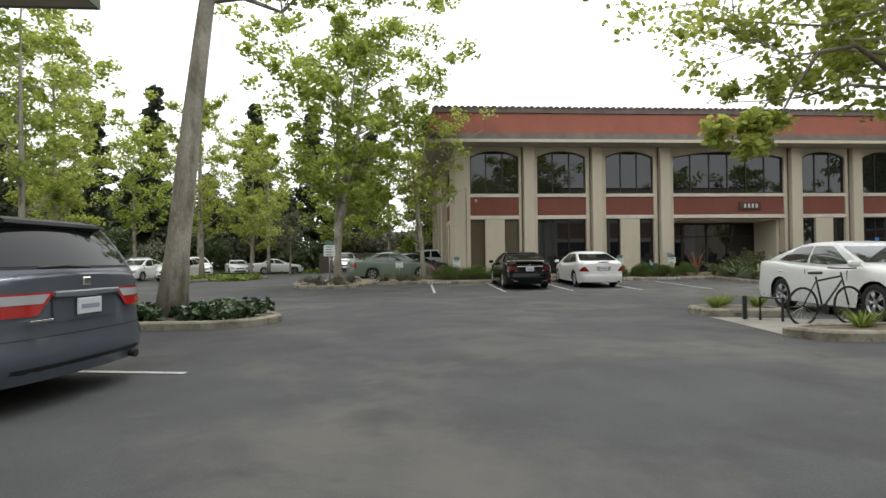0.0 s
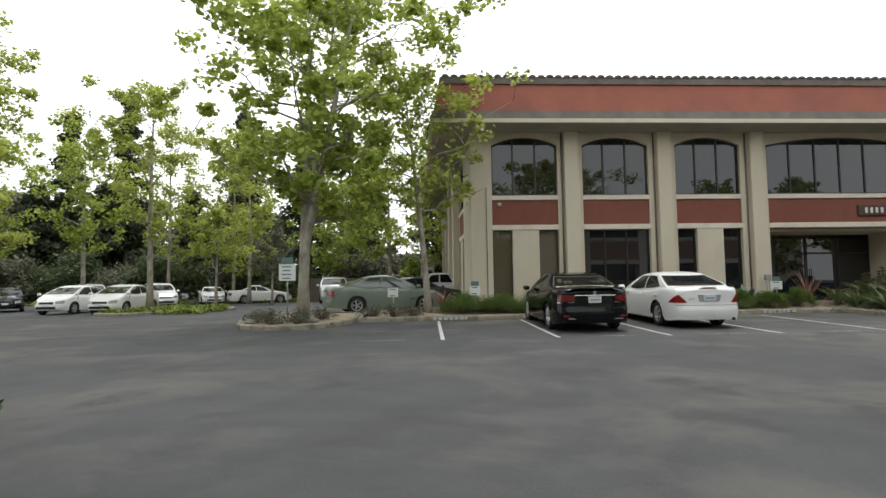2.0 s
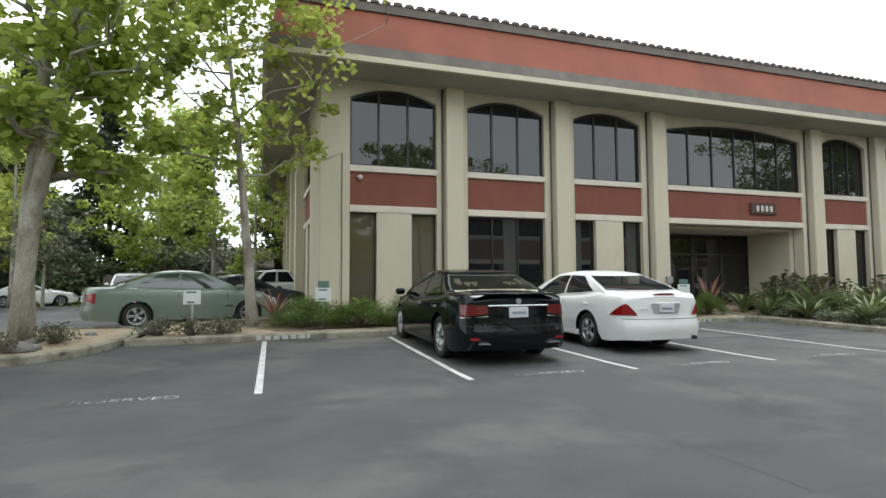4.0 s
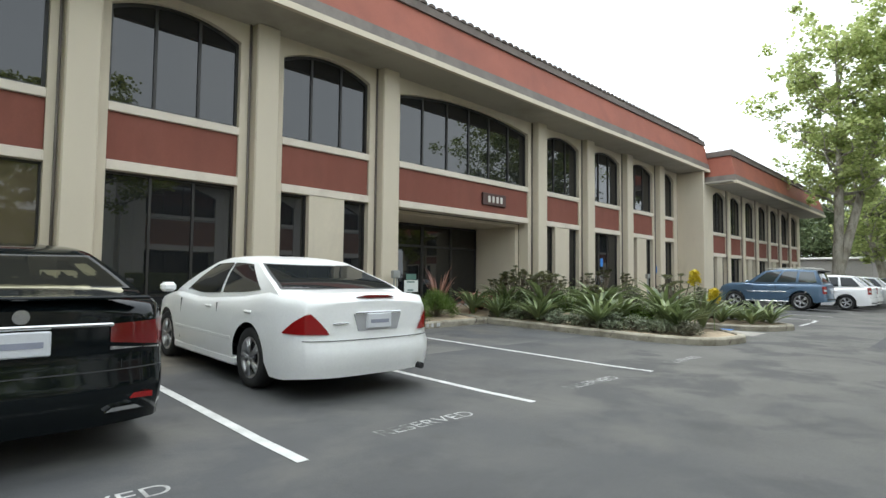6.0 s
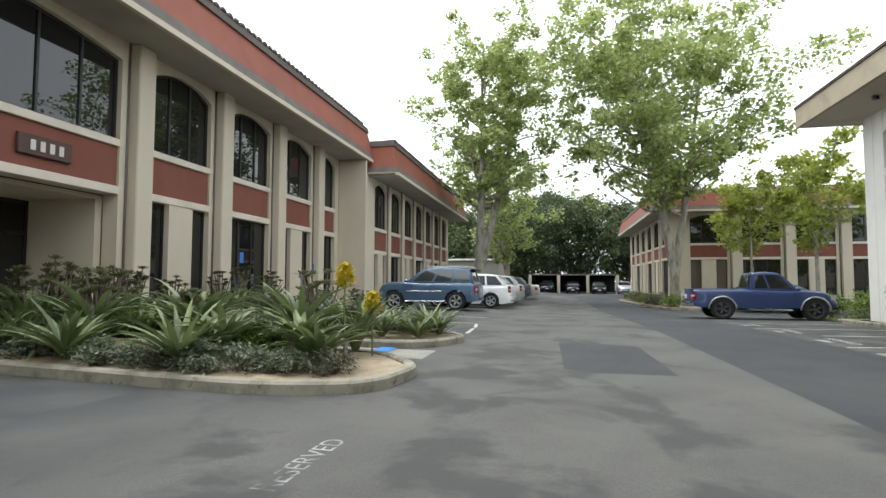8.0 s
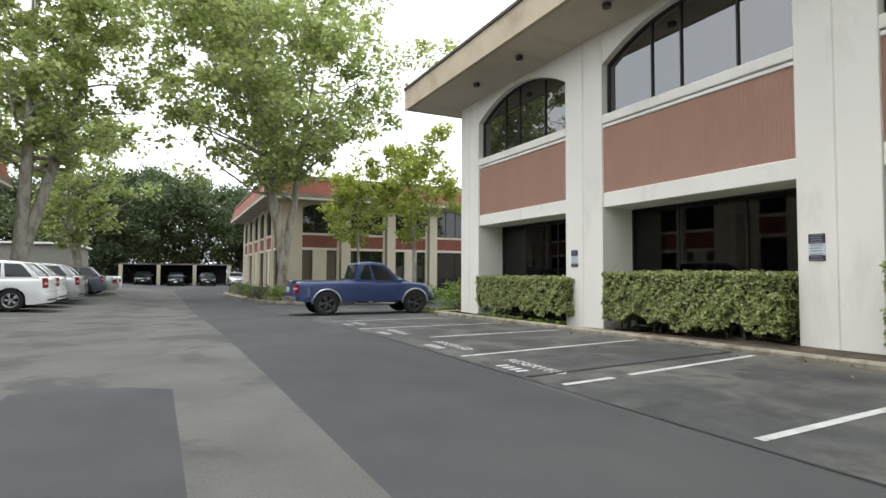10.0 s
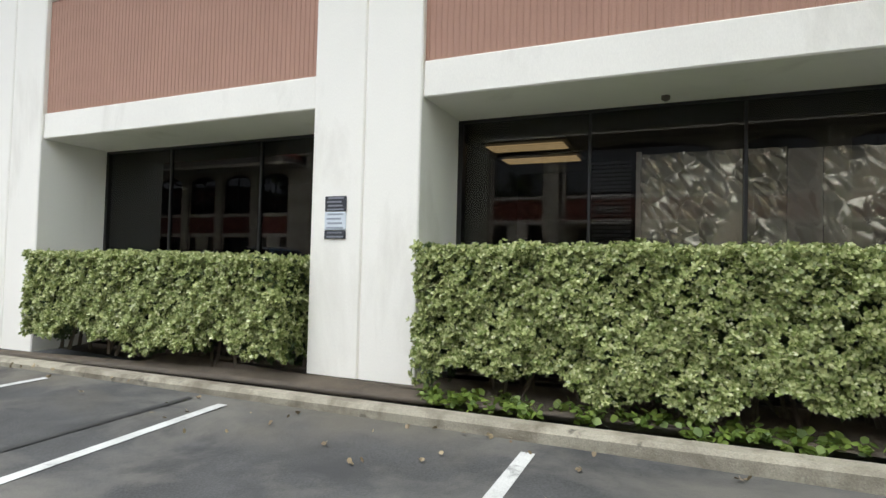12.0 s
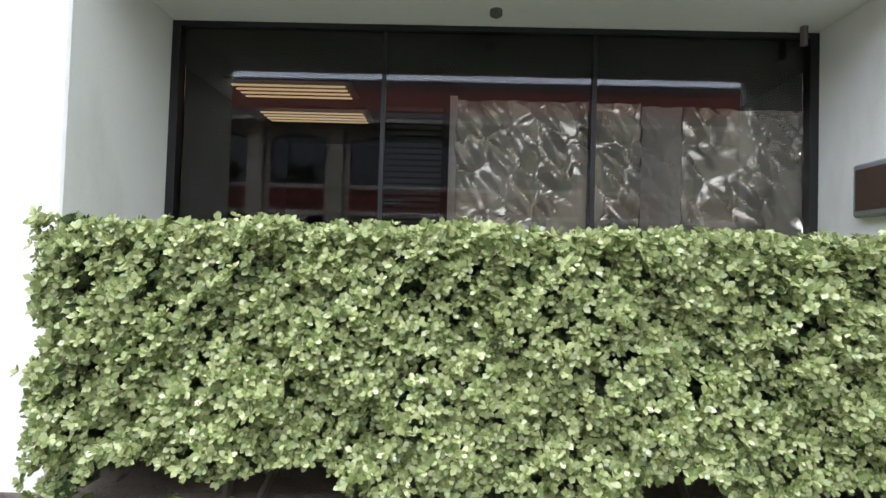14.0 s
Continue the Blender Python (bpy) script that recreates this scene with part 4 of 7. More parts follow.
# notices on the piers: their lines are plain bars
NOTICE_DARK = material("notice_dark", (0.03, 0.032, 0.04), 0.5, 0.1)
NOTICE_LIGHT = material("notice_light", (0.62, 0.67, 0.72), 0.5, 0.08)
NOTICE_PALE_INK = material("notice_pale_ink", (0.2, 0.21, 0.24), 0.5, 0.1)
NOTICE_DARK_INK = material("notice_dark_ink", (0.3, 0.33, 0.38), 0.5, 0.1)
for x, zc in ((10.86, 1.61), (5.54, 1.56)):
    n = thing("wall_notice", "small tow-away notice board with dark and pale bands", "sign", pose(33.45, 13.04, 0, 0, 0, 180), "wall notices")
    for z0, z1, m, ink, rows in ((zc + 0.06, zc + 0.2, NOTICE_DARK, NOTICE_PALE_INK, 4), (zc - 0.11, zc + 0.055, NOTICE_LIGHT, NOTICE_DARK_INK, 4), (zc - 0.19, zc - 0.115, NOTICE_DARK, NOTICE_PALE_INK, 2)):
        b = part("plate", Shape().cbox(x - 0.115, x + 0.115, -0.014, -0.002, z0, z1, 0.004), m, n)
        for r in range(rows):
            zz = z0 + (z1 - z0) * (r + 0.5) / rows
            part("text_bar", Shape().box(x - 0.09 + 0.01 * (r % 2), x + 0.09 - 0.012 * (r % 3), -0.0165, -0.0145, zz - 0.008, zz + 0.008), ink, b)
# the office corner to the west of the start
FASCIA_GREEN = material("grey_green_fascia", (0.16, 0.19, 0.15), 0.8, 0.15)
left = thing("eaved_building", "beige office corner with a deep soffit", "building", pose(0, 0, 0))
part("wall", Shape().box(-16, -5.13, -20, 15.75, -0.3, 7.2), STUCCO_A, left)
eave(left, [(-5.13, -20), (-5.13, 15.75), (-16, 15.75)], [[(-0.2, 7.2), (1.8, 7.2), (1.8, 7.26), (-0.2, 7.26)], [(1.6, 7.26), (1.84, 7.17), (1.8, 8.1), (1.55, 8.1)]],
     [("soffit", STUCCO_A_SHADE, "beige stucco soffit"), ("fascia", FASCIA_GREEN, "weathered grey-green fascia board")])


# ---- plants ----
BARK_PALE = material("plane_bark", (0.35, 0.32, 0.265), 0.9, 0.3, 4, 40, 0.7, stain=(0.17, 0.145, 0.11), stain_at=0.55, stain_scale=3, stain_soft=0.08, depth=0.02, stretch=(1, 1, 0.4))
BARK_BROWN = material("brown_bark", (0.17, 0.14, 0.105), 0.92, 0.3, 6, 50, 0.8, stain=(0.1, 0.08, 0.06), stain_at=0.55, stain_scale=3, depth=0.02, stretch=(1, 1, 0.3))
LEAF_PLANE = leaf_material("plane_leaves", (0.2, 0.27, 0.042), (0.5, 0.57, 0.13), 0.5, 0.55)
LEAF_YELLOW = leaf_material("young_leaves", (0.25, 0.3, 0.055), (0.53, 0.57, 0.14), 0.5, 0.55)
LEAF_PALE = leaf_material("pale_plane_leaves", (0.25, 0.31, 0.1), (0.55, 0.6, 0.25), 0.45, 0.6)
LEAF_DARK = leaf_material("dark_leaves", (0.055, 0.08, 0.034), (0.15, 0.19, 0.08), 0.55, 0.3)
LEAF_NEEDLE = leaf_material("conifer_leaves", (0.035, 0.05, 0.024), (0.085, 0.105, 0.052), 0.6, 0.2)
LEAF_OLIVE = leaf_material("olive_leaves", (0.08, 0.085, 0.055), (0.2, 0.2, 0.13), 0.6, 0.3)
LEAF_HEDGE = leaf_material("hedge_leaves", (0.17, 0.225, 0.06), (0.58, 0.615, 0.29), 0.27, 0.38, tip=(0.83, 0.82, 0.52))
# inner hedge leaves: the shade of the gaps is put into their dark greens
LEAF_HEDGE_SHADE = leaf_material("hedge_shaded_leaves", (0.03, 0.05, 0.015), (0.085, 0.125, 0.04), 0.5, 0.2)
LEAF_SHRUB = leaf_material("shrub_leaves", (0.085, 0.14, 0.024), (0.25, 0.33, 0.065), 0.5, 0.35)
LEAF_SOFT = leaf_material("soft_shrub_leaves", (0.05, 0.095, 0.014), (0.17, 0.25, 0.045), 0.55, 0.35)
LEAF_IVY = leaf_material("ivy_leaves", (0.025, 0.05, 0.016), (0.075, 0.12, 0.045), 0.35, 0.15)
LEAF_AGAVE = leaf_material("agave_leaves", (0.07, 0.105, 0.04), (0.24, 0.29, 0.12), 0.45, 0.2, tip=(0.46, 0.46, 0.26))
LEAF_AEONIUM = leaf_material("aeonium_leaves", (0.05, 0.06, 0.028), (0.18, 0.18, 0.085), 0.45, 0.15)
LEAF_SAGE = leaf_material("grey_sage_leaves", (0.1, 0.125, 0.075), (0.26, 0.29, 0.19), 0.6, 0.2)
LEAF_BLUE = leaf_material("blue_agave_leaves", (0.1, 0.16, 0.12), (0.2, 0.28, 0.2), 0.5, 0.1)
LEAF_BRONZE = leaf_material("bronze_leaves", (0.17, 0.065, 0.05), (0.42, 0.23, 0.17), 0.5, 0.2)
LEAF_DRY = leaf_material("dry_leaves", (0.12, 0.085, 0.05), (0.34, 0.27, 0.16), 0.7, 0.1)
LEAF_GRASS = leaf_material("grass_blades", (0.13, 0.19, 0.03), (0.3, 0.36, 0.07), 0.6, 0.35)
FLOWER = leaf_material("yellow_flowers", (0.55, 0.42, 0.02), (0.75, 0.62, 0.05), 0.6, 0.3)
STONE = material("grey_stone", (0.2, 0.19, 0.175), 0.9, 0.3, 5, 40, 0.8, depth=0.02)


def polygons(name, verts, mat):
    """A mesh of many separate polygons from an array (count, corners, 3)."""
    n, c, _ = verts.shape
    me = bpy.data.meshes.new(name)
    me.vertices.add(n * c)
    me.vertices.foreach_set("co", verts.reshape(-1).astype(np.float32))
    me.loops.add(n * c)
    me.loops.foreach_set("vertex_index", np.arange(n * c, dtype=np.int32))
    me.polygons.add(n)
    me.polygons.foreach_set("loop_start", np.arange(0, n * c, c, dtype=np.int32))
    me.polygons.foreach_set("loop_total", np.full(n, c, dtype=np.int32))
    me.update(calc_edges=True)
    me.materials.append(mat)
    return me


LEAF5 = np.array([(0, -0.5, 0), (0.42, -0.12, 0.06), (0.28, 0.3, 0.05), (0, 0.55, -0.05), (-0.28, 0.3, 0.05), (-0.42, -0.12, 0.06)])
OVAL = np.array([(0, 0, 0), (0.16, 0.28, 0.03), (0.24, 0.68, 0.05), (0.0, 1.0, 0.0), (-0.24, 0.68, 0.05), (-0.16, 0.28, 0.03)])


def turned(rng, n, lean=1.0):
    """n random turning matrices; lean 0 keeps the leaf's face up, 1 lets it face anywhere."""
    az = rng.uniform(0, 2 * np.pi, n)
    tilt = rng.uniform(-0.5, 0.5, n) * np.pi * lean
    spin = rng.uniform(0, 2 * np.pi, n)
    out = []
    for axis, a in ((2, spin), (0, tilt), (2, az)):
        c, s, o, z = np.cos(a), np.sin(a), np.ones(n), np.zeros(n)
        out.append(np.stack([c, -s, z, s, c, z, z, z, o], -1).reshape(n, 3, 3) if axis == 2 else np.stack([o, z, z, z, c, -s, z, s, c], -1).reshape(n, 3, 3))
    return out[2] @ out[1] @ out[0]


def leaf_cloud(name, centers, spread, count, size, mat, seed, lean=0.9, shape=LEAF5):
    rng = np.random.default_rng(seed)
    centers = np.asarray(centers, float)
    spread = np.broadcast_to(np.asarray(spread, float), (len(centers),))
    pick = rng.integers(0, len(centers), count)
    way = rng.normal(size=(count, 3))
    way /= np.linalg.norm(way, axis=1, keepdims=True)
    at = centers[pick] + way * (rng.uniform(0, 1, (count, 1)) ** 0.6) * spread[pick, None] * (1, 1, 0.75)
    sz = size * rng.uniform(0.6, 1.25, (count, 1, 1))
    v = np.einsum("nij,kj->nki", turned(rng, count, lean), shape) * sz + at[:, None]
    return polygons(name, v, mat)


def tree(label, x, y, z, height, radius, crown_from, crown_r, leaves, size=0.15, seed=1, mat=None, bark=None, lean=(0.0, 0.0), forks=1, limbs=14, shape="round", name="plane_tree", rise=0.75, spread=0.55, group="trees", split_at=0.35, fork_out=0.22):
    rnd = random.Random(seed)
    mat, bark = mat or LEAF_PLANE, bark or BARK_PALE
    root = thing(name, label, "tree", pose(x, y, z), group)
    wood = Shape()
    tips, sizes = [], []
    for f in range(forks):
        fa = rnd.uniform(0, 6.28) + f * 6.28 / forks
        split = crown_from * split_at if forks > 1 else 0
        pts, rad = [], []
        steps = 9
        for k in range(steps + 1):
            t = k / steps
            h = height * 0.93 * t
            off = max(h - split, 0) * (fork_out if forks > 1 else 0.0)
            wob = 0.12 * radius * 6
            pts.append(Vector((lean[0] * t + off * math.cos(fa) + wob * math.sin(3 * t + seed) * t, lean[1] * t + off * math.sin(fa) + wob * math.cos(2.6 * t + seed) * t, h - 0.15)))
            flare = 1.35 if k == 0 else 1.0
            rad.append(max(radius * flare * (1 - t) ** 0.75 * (0.72 if forks > 1 else 1), 0.02))
        wood.tube(pts, rad, 10)
        for i in range(limbs // forks):
            t = crown_from / height + (0.97 - crown_from / height) * (i + rnd.random() * 0.7) / (limbs // forks)
            k = min(int(t / 0.93 * steps), steps - 1)
            base = pts[k].lerp(pts[k + 1], min(t / 0.93 * steps - k, 1))
            a = i * 2.4 + rnd.uniform(-0.5, 0.5) + f
            u = (t - crown_from / height) / (1 - crown_from / height)
            env = {"round": math.sin(math.pi * min(0.18 + 0.82 * u, 0.97)) ** 0.6, "cone": max(1.02 - u, 0.08), "column": 0.75 + 0.25 * math.sin(math.pi * u), "vase": 0.3 + 0.7 * math.sin(math.pi * min(0.08 + 0.72 * u, 0.9))}[shape]
            reach = crown_r * env * rnd.uniform(0.75, 1.1)
            up = rise * rnd.uniform(0.5, 1.2) if shape != "cone" else -0.1
            r0 = max(rad[k] * 0.45, 0.02)
            lp = [base]
            for q in range(1, 5):
                s = q / 4
                lp.append(base + Vector((math.cos(a + 0.15 * s) * reach * s, math.sin(a + 0.15 * s) * reach * s, reach * up * (s * 0.6 + 0.4 * s * s))) + Vector((rnd.uniform(-1, 1), rnd.uniform(-1, 1), rnd.uniform(-1, 1))) * 0.08 * reach)
            wood.tube(lp, [r0, r0 * 0.75, r0 * 0.5, r0 * 0.3, 0.008], 6)
            for q in (1, 2, 3, 4):
                for w in range(2 if q < 4 else 1):
                    d = Vector((rnd.uniform(-1, 1), rnd.uniform(-1, 1), rnd.uniform(-0.3, 0.9)))
                    tip = lp[q] + d * reach * 0.28
                    wood.tube([lp[q], lp[q].lerp(tip, 0.55) + Vector((0, 0, 0.04)), tip], [max(r0 * 0.3, 0.012), 0.012, 0.005], 5)
                    if q > 1 or rnd.random() < 0.5:
                        tips.append(tip[:])
                        sizes.append(spread * (0.55 + 0.7 * rnd.random()) * (0.6 + 0.1 * reach))
        tips.append(pts[-1][:])
        sizes.append(spread * 0.8)
    part("trunk", wood, bark, root, smooth=True)
    part("crown", leaf_cloud("crown", tips, sizes, leaves, size, mat, seed), mat, root)
    return root


def shrub(label, x, y, z, r, h, leaves, size, mat, seed, name="shrub", up=1.0, group="shrubs", category="shrub"):
    rnd = random.Random(seed)
    root = thing(name, label, category, pose(x, y, z), group)
    stems = Shape()
    tips = []
    for i in range(40):
        a, q = rnd.uniform(0, 6.28), math.sqrt(rnd.random())
        tip = Vector((math.cos(a) * q * r * 0.85, math.sin(a) * q * r * 0.85, h * (0.1 + 0.78 * math.sqrt(max(1 - q * q, 0)) * rnd.uniform(0.35, 1.05))))
        stems.tube([(tip.x * 0.15, tip.y * 0.15, -0.05), (tip.x * 0.6, tip.y * 0.6, tip.z * 0.6), tip], [0.012, 0.009, 0.004], 5)
        tips.append(tip[:])
    part("stem", stems, BARK_BROWN, root)
    part("foliage", leaf_cloud("foliage", tips, 0.33 * min(r, h * 1.2), leaves, size, mat, seed, 0.9, OVAL), mat, root)
    return root


def strap_plant(label, x, y, z, n, length, width, mat, seed, arch_down=0.6, name="agave", upright=0.5, group="garden plants"):
    """A rosette of long pointed leaves that bend outward."""
    rnd = random.Random(seed)
    s = Shape()
    for i in range(n):
        a = i * 2.399 + rnd.uniform(-0.2, 0.2)
        e = radians(90 - (90 - 25) * (1 - upright) * rnd.uniform(0.3, 1.4) - 12 * rnd.random() * (i / n))
        ln, wd = length * rnd.uniform(0.7, 1.1), width * rnd.uniform(0.8, 1.15)
        d, side = Vector((math.cos(a), math.sin(a), 0)), Vector((-math.sin(a), math.cos(a), 0))
        v = []
        p, ang = Vector((d.x * 0.04, d.y * 0.04, rnd.uniform(0, 0.1) * length)), e
        m = 6
        for k in range(m + 1):
            t = k / m
            w = wd * (0.55 + 1.1 * t - 1.65 * t * t) if t < 0.85 else wd * 0.25 * (1 - t) / 0.15 * 0.9
            fold = Vector((0, 0, 0.22 * w))
            v += [p - side * w / 2 + fold, p, p + side * w / 2 + fold]
            ang -= arch_down * rnd.uniform(0.6, 1.4) / m
            p = p + (d * math.cos(ang) + Vector((0, 0, math.sin(ang)))) * ln / m
        f = []
        for k in range(m):
            f += [(3 * k, 3 * k + 1, 3 * k + 4, 3 * k + 3), (3 * k + 1, 3 * k + 2, 3 * k + 5, 3 * k + 4)]
        s.add(v, f)
    root = thing(name, label, "plant", pose(x, y, z), group)
    part("leaves", s.raw("leaves", mat), mat, root)
    return root


def ground_cover(name, label, centers, spread, count, size, mat, seed, category="ground cover"):
    ob = new(name, leaf_cloud(name, centers, spread, count, size, mat, seed, 0.8))
    return tagged(ob, label, category, kind="stuff")


def hedge(x0, x1, y0, y1, z0, z1, rosettes, size, seed, label):
    """A clipped hedge: a twiggy inside, inner leaves coloured dark as shade, and leaf rosettes over its faces."""
    root = thing("hedge", label, "hedge", pose((x0 + x1) / 2, (y0 + y1) / 2, 0), "clipped hedges")
    cx, cy = (x0 + x1) / 2, (y0 + y1) / 2
    hx, hy = (x1 - x0) / 2, (y1 - y0) / 2
    rnd = random.Random(seed)
    stems = Shape()
    for i in range(int((x1 - x0) * 9)):
        a = Vector((rnd.uniform(-hx, hx) * 0.95, rnd.uniform(-hy, hy * 0.6) * 0.6, 0.1))
        b = a + Vector((rnd.uniform(-0.3, 0.3), rnd.uniform(-0.25, 0.02), rnd.uniform(0.4, z1 - 0.25)))
        stems.tube([a, a.lerp(b, 0.5) + Vector((rnd.uniform(-0.05, 0.05), 0, 0)), b], [0.022, 0.016, 0.006], 5)
    part("stem", stems, BARK_BROWN, root)
    rng = np.random.default_rng(seed)
    for name, inset, share, mat in (("inner_shade_leaves", 0.16, 0.8, LEAF_HEDGE_SHADE), ("leaves", 0.03, 1.0, LEAF_HEDGE)):
        n = int(rosettes * share)
        face = rng.choice(4, n, p=(0.52, 0.3, 0.09, 0.09))
        u, v = rng.uniform(-1, 1, n), rng.uniform(0, 1, n)
        p, nr = np.zeros((n, 3)), np.zeros((n, 3))
        low = z0 - 0.06 + 0.07 * np.sin(u * hx * 3.1 + seed) + 0.06 * np.sin(u * hx * 9 + seed)
        ht = low + (z1 - low) * v
        for k, (px, py, pz, nv) in enumerate(((u * hx, np.full(n, hy), ht, (0, 1, 0.15)), (u * hx, hy * (2 * v - 1), np.full(n, z1), (0, 0.1, 1)),
                                              (np.full(n, hx), hy * u, ht, (1, 0, 0.1)), (np.full(n, -hx), hy * u, ht, (-1, 0, 0.1)))):
            m = face == k
            p[m] = np.stack([px, py, pz], -1)[m]
            nr[m] = nv
        wave = np.where(face == 1, 0.25, 1.0) * (0.03 * np.sin(p[:, 0] * 7.3 + seed) * np.sin(p[:, 2] * 8.1 + seed) + 0.03 * np.sin(p[:, 0] * 17 + 2 * seed) * np.sin(p[:, 2] * 19 + p[:, 0] * 3))
        p += nr * (wave[:, None] + rng.normal(0, 0.022, (n, 1)) - inset)
        p[:, 2] -= np.where(face == 1, 0.06 * np.abs(u) ** 6 + 0.05 * np.abs(2 * v - 1) ** 6, 0)
        nr = nr + rng.normal(0, 0.4, (n, 3)) + (0, 0, 0.3)
        nr /= np.linalg.norm(nr, axis=1, keepdims=True)
        ref = np.where(np.abs(nr[:, 2:]) < 0.9, (0, 0, 1.0), (1.0, 0, 0))
        t1 = np.cross(nr, ref)
        t1 /= np.linalg.norm(t1, axis=1, keepdims=True)
        t2 = np.cross(nr, t1)
        per = 8
        out = []
        start = rng.uniform(0, 6.28, n)
        for i in range(per):
            a = start + i * 2.4 + rng.normal(0, 0.2, n)
            el = 0.2 + 0.8 * i / per + rng.normal(0, 0.12, n)
            rad = np.cos(a)[:, None] * t1 + np.sin(a)[:, None] * t2
            fw = rad * np.cos(el)[:, None] + nr * np.sin(el)[:, None]
            up = -rad * np.sin(el)[:, None] + nr * np.cos(el)[:, None]
            sd = np.cross(fw, up)
            ln = size * (1.1 - 0.5 * i / per) * rng.uniform(0.75, 1.2, n)
            leaf = OVAL[None] * ln[:, None, None] * (1.3, 1.05, 1)
            out.append(p[:, None] + leaf[..., 0:1] * sd[:, None] + leaf[..., 1:2] * fw[:, None] + leaf[..., 2:3] * up[:, None])
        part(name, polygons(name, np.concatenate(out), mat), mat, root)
    return root


# hedges before the white office
hedge(17.0, 21.62, 12.3, 13.35, 0.42, 1.37, 13500, 0.034, 3, "clipped variegated green hedge filling the wide window opening")
hedge(22.95, 26.7, 12.35, 13.32, 0.38, 1.25, 8500, 0.039, 5, "clipped green hedge between two white piers")
hedge(27.95, 32.0, 12.35, 13.3, 0.34, 1.13, 6500, 0.042, 8, "clipped green hedge beside the building corner")
rc = random.Random(4)
ground_cover("creeping_plants", "low green creeping plants under the hedges", [(rc.uniform(18.3, 21.5), rc.uniform(13.2, 13.5), 0.2) for _ in range(60)] + [(rc.uniform(28, 31.6), rc.uniform(13.2, 13.5), 0.06) for _ in range(60)] + [(rc.uniform(33.6, 36.0), rc.uniform(12.0, 13.6), -0.06) for _ in range(70)], 0.1, 3600, 0.06, LEAF_SHRUB, 4)
ground_cover("fallen_leaves", "dry fallen leaves along the kerb", [(rc.uniform(19, 30), 13.76 + rc.random() ** 2 * 0.9, 0.09) for _ in range(90)], 0.02, 130, 0.035, LEAF_DRY, 14, "fallen leaves")

# island by the minivan: ivy
ground_cover("ivy", "dark glossy ivy covering the planting island", [(-4.2 + 5.1 * rc.random(), 14.25 + 2.7 * rc.random(), 0.2 + 0.13 * rc.random()) for _ in range(260)], 0.17, 10500, 0.12, LEAF_IVY, 7)
tree("tall plane tree with a mottled leaning trunk in ivy", -0.72, 15.1, 0.15, 14, 0.24, 6.2, 4.2, 6000, 0.15, 11, lean=(1.25, 0.4), limbs=13, rise=0.35, spread=0.6)
# island with the parking sign
tree("large plane tree with a full green crown on the stone island", 0.72, 29.9, 0.25, 12.6, 0.25, 2.9, 4.9, 18500, 0.2, 21, forks=3, split_at=0.75, limbs=39, rise=0.6, spread=0.62, shape="vase")
tree("slim young tree leaning beside the parked green sedan", 4.77, 31.4, 0.25, 8.8, 0.13, 3.6, 3.2, 4000, 0.17, 33, mat=LEAF_YELLOW, lean=(-0.7, 0.0), limbs=18, rise=0.6, spread=0.55)
tree("thin bare-branched tree by the fence", 4.8, 44.5, 0.2, 7.5, 0.12, 1.9, 2.6, 2600, 0.13, 35, limbs=12, rise=0.8, mat=LEAF_YELLOW, spread=0.5)
tree("slender tree with light green leaves on the grass island", -9.5, 41.7, 0.1, 12.5, 0.17, 3.4, 3.0, 8500, 0.16, 41, mat=LEAF_YELLOW, limbs=15, spread=0.6)
tree("small yellow-green tree on the grass island", -6.9, 43.9, 0.1, 5.6, 0.1, 1.9, 2.0, 4200, 0.15, 43, mat=LEAF_YELLOW, limbs=12, spread=0.5)
tree("small reddish young tree beside the drive", -5.8, 51.9, 0.0, 5.4, 0.1, 1.6, 1.9, 2800, 0.14, 44, mat=LEAF_OLIVE, limbs=12)
for i, (x, y, h, r) in enumerate(((-16.5, 25.0, 15.5, 3.2), (-22.0, 29.0, 14.5, 3.1), (-27.5, 36.5, 13, 3.2), (-17.4, 49.5, 12, 3.0), (-30.0, 27.0, 12, 3.2), (-36, 44, 13, 3.4), (-26, 53, 13, 3.4), (-14.5, 34.5, 14.0, 2.8), (-18.7, 41.7, 15, 2.9), (-12.4, 28.9, 14.5, 3.0), (-19.5, 33.4, 14, 2.8), (-25, 31, 13, 3), (-32, 34.5, 14, 3.2), (-15.2, 57, 14, 3.4), (-8.5, 55.7, 13, 3.2))):
    tree("tall airy tree with pale green spring leaves", x, y, 0.0, h, 0.16, 3.2, r, 5800, 0.2, 50 + i, mat=LEAF_YELLOW if i % 3 else LEAF_PLANE, limbs=16, shape="column", spread=0.75, name="tall_tree", group="background trees")
for i in range(17):
    x = -52 + i * 4.1 + 1.5 * math.sin(i * 2.3)
    tree("dark evergreen conifer behind the car park", x, 70 + 4 * math.sin(i * 1.7), 0.0, 17 + 5 * math.sin(i * 2.9), 0.25, 0.6, 3.4, 10000, 0.42, 80 + i, mat=LEAF_NEEDLE, bark=BARK_BROWN, limbs=30, shape="cone", spread=1.2, name="conifer", group="background trees")
for i in range(12):
    x = -46 + i * 5.0
    shrub("large dusty olive-green shrub along the boundary", x + math.sin(i * 3) * 1.2, 62 + 1.5 * math.sin(i * 1.9), 0.0, 3.6, 4.4 + math.sin(i * 2.2), 7000, 0.36, LEAF_OLIVE if i % 2 else LEAF_DARK, 120 + i, "boundary_shrub", group="background shrubs")
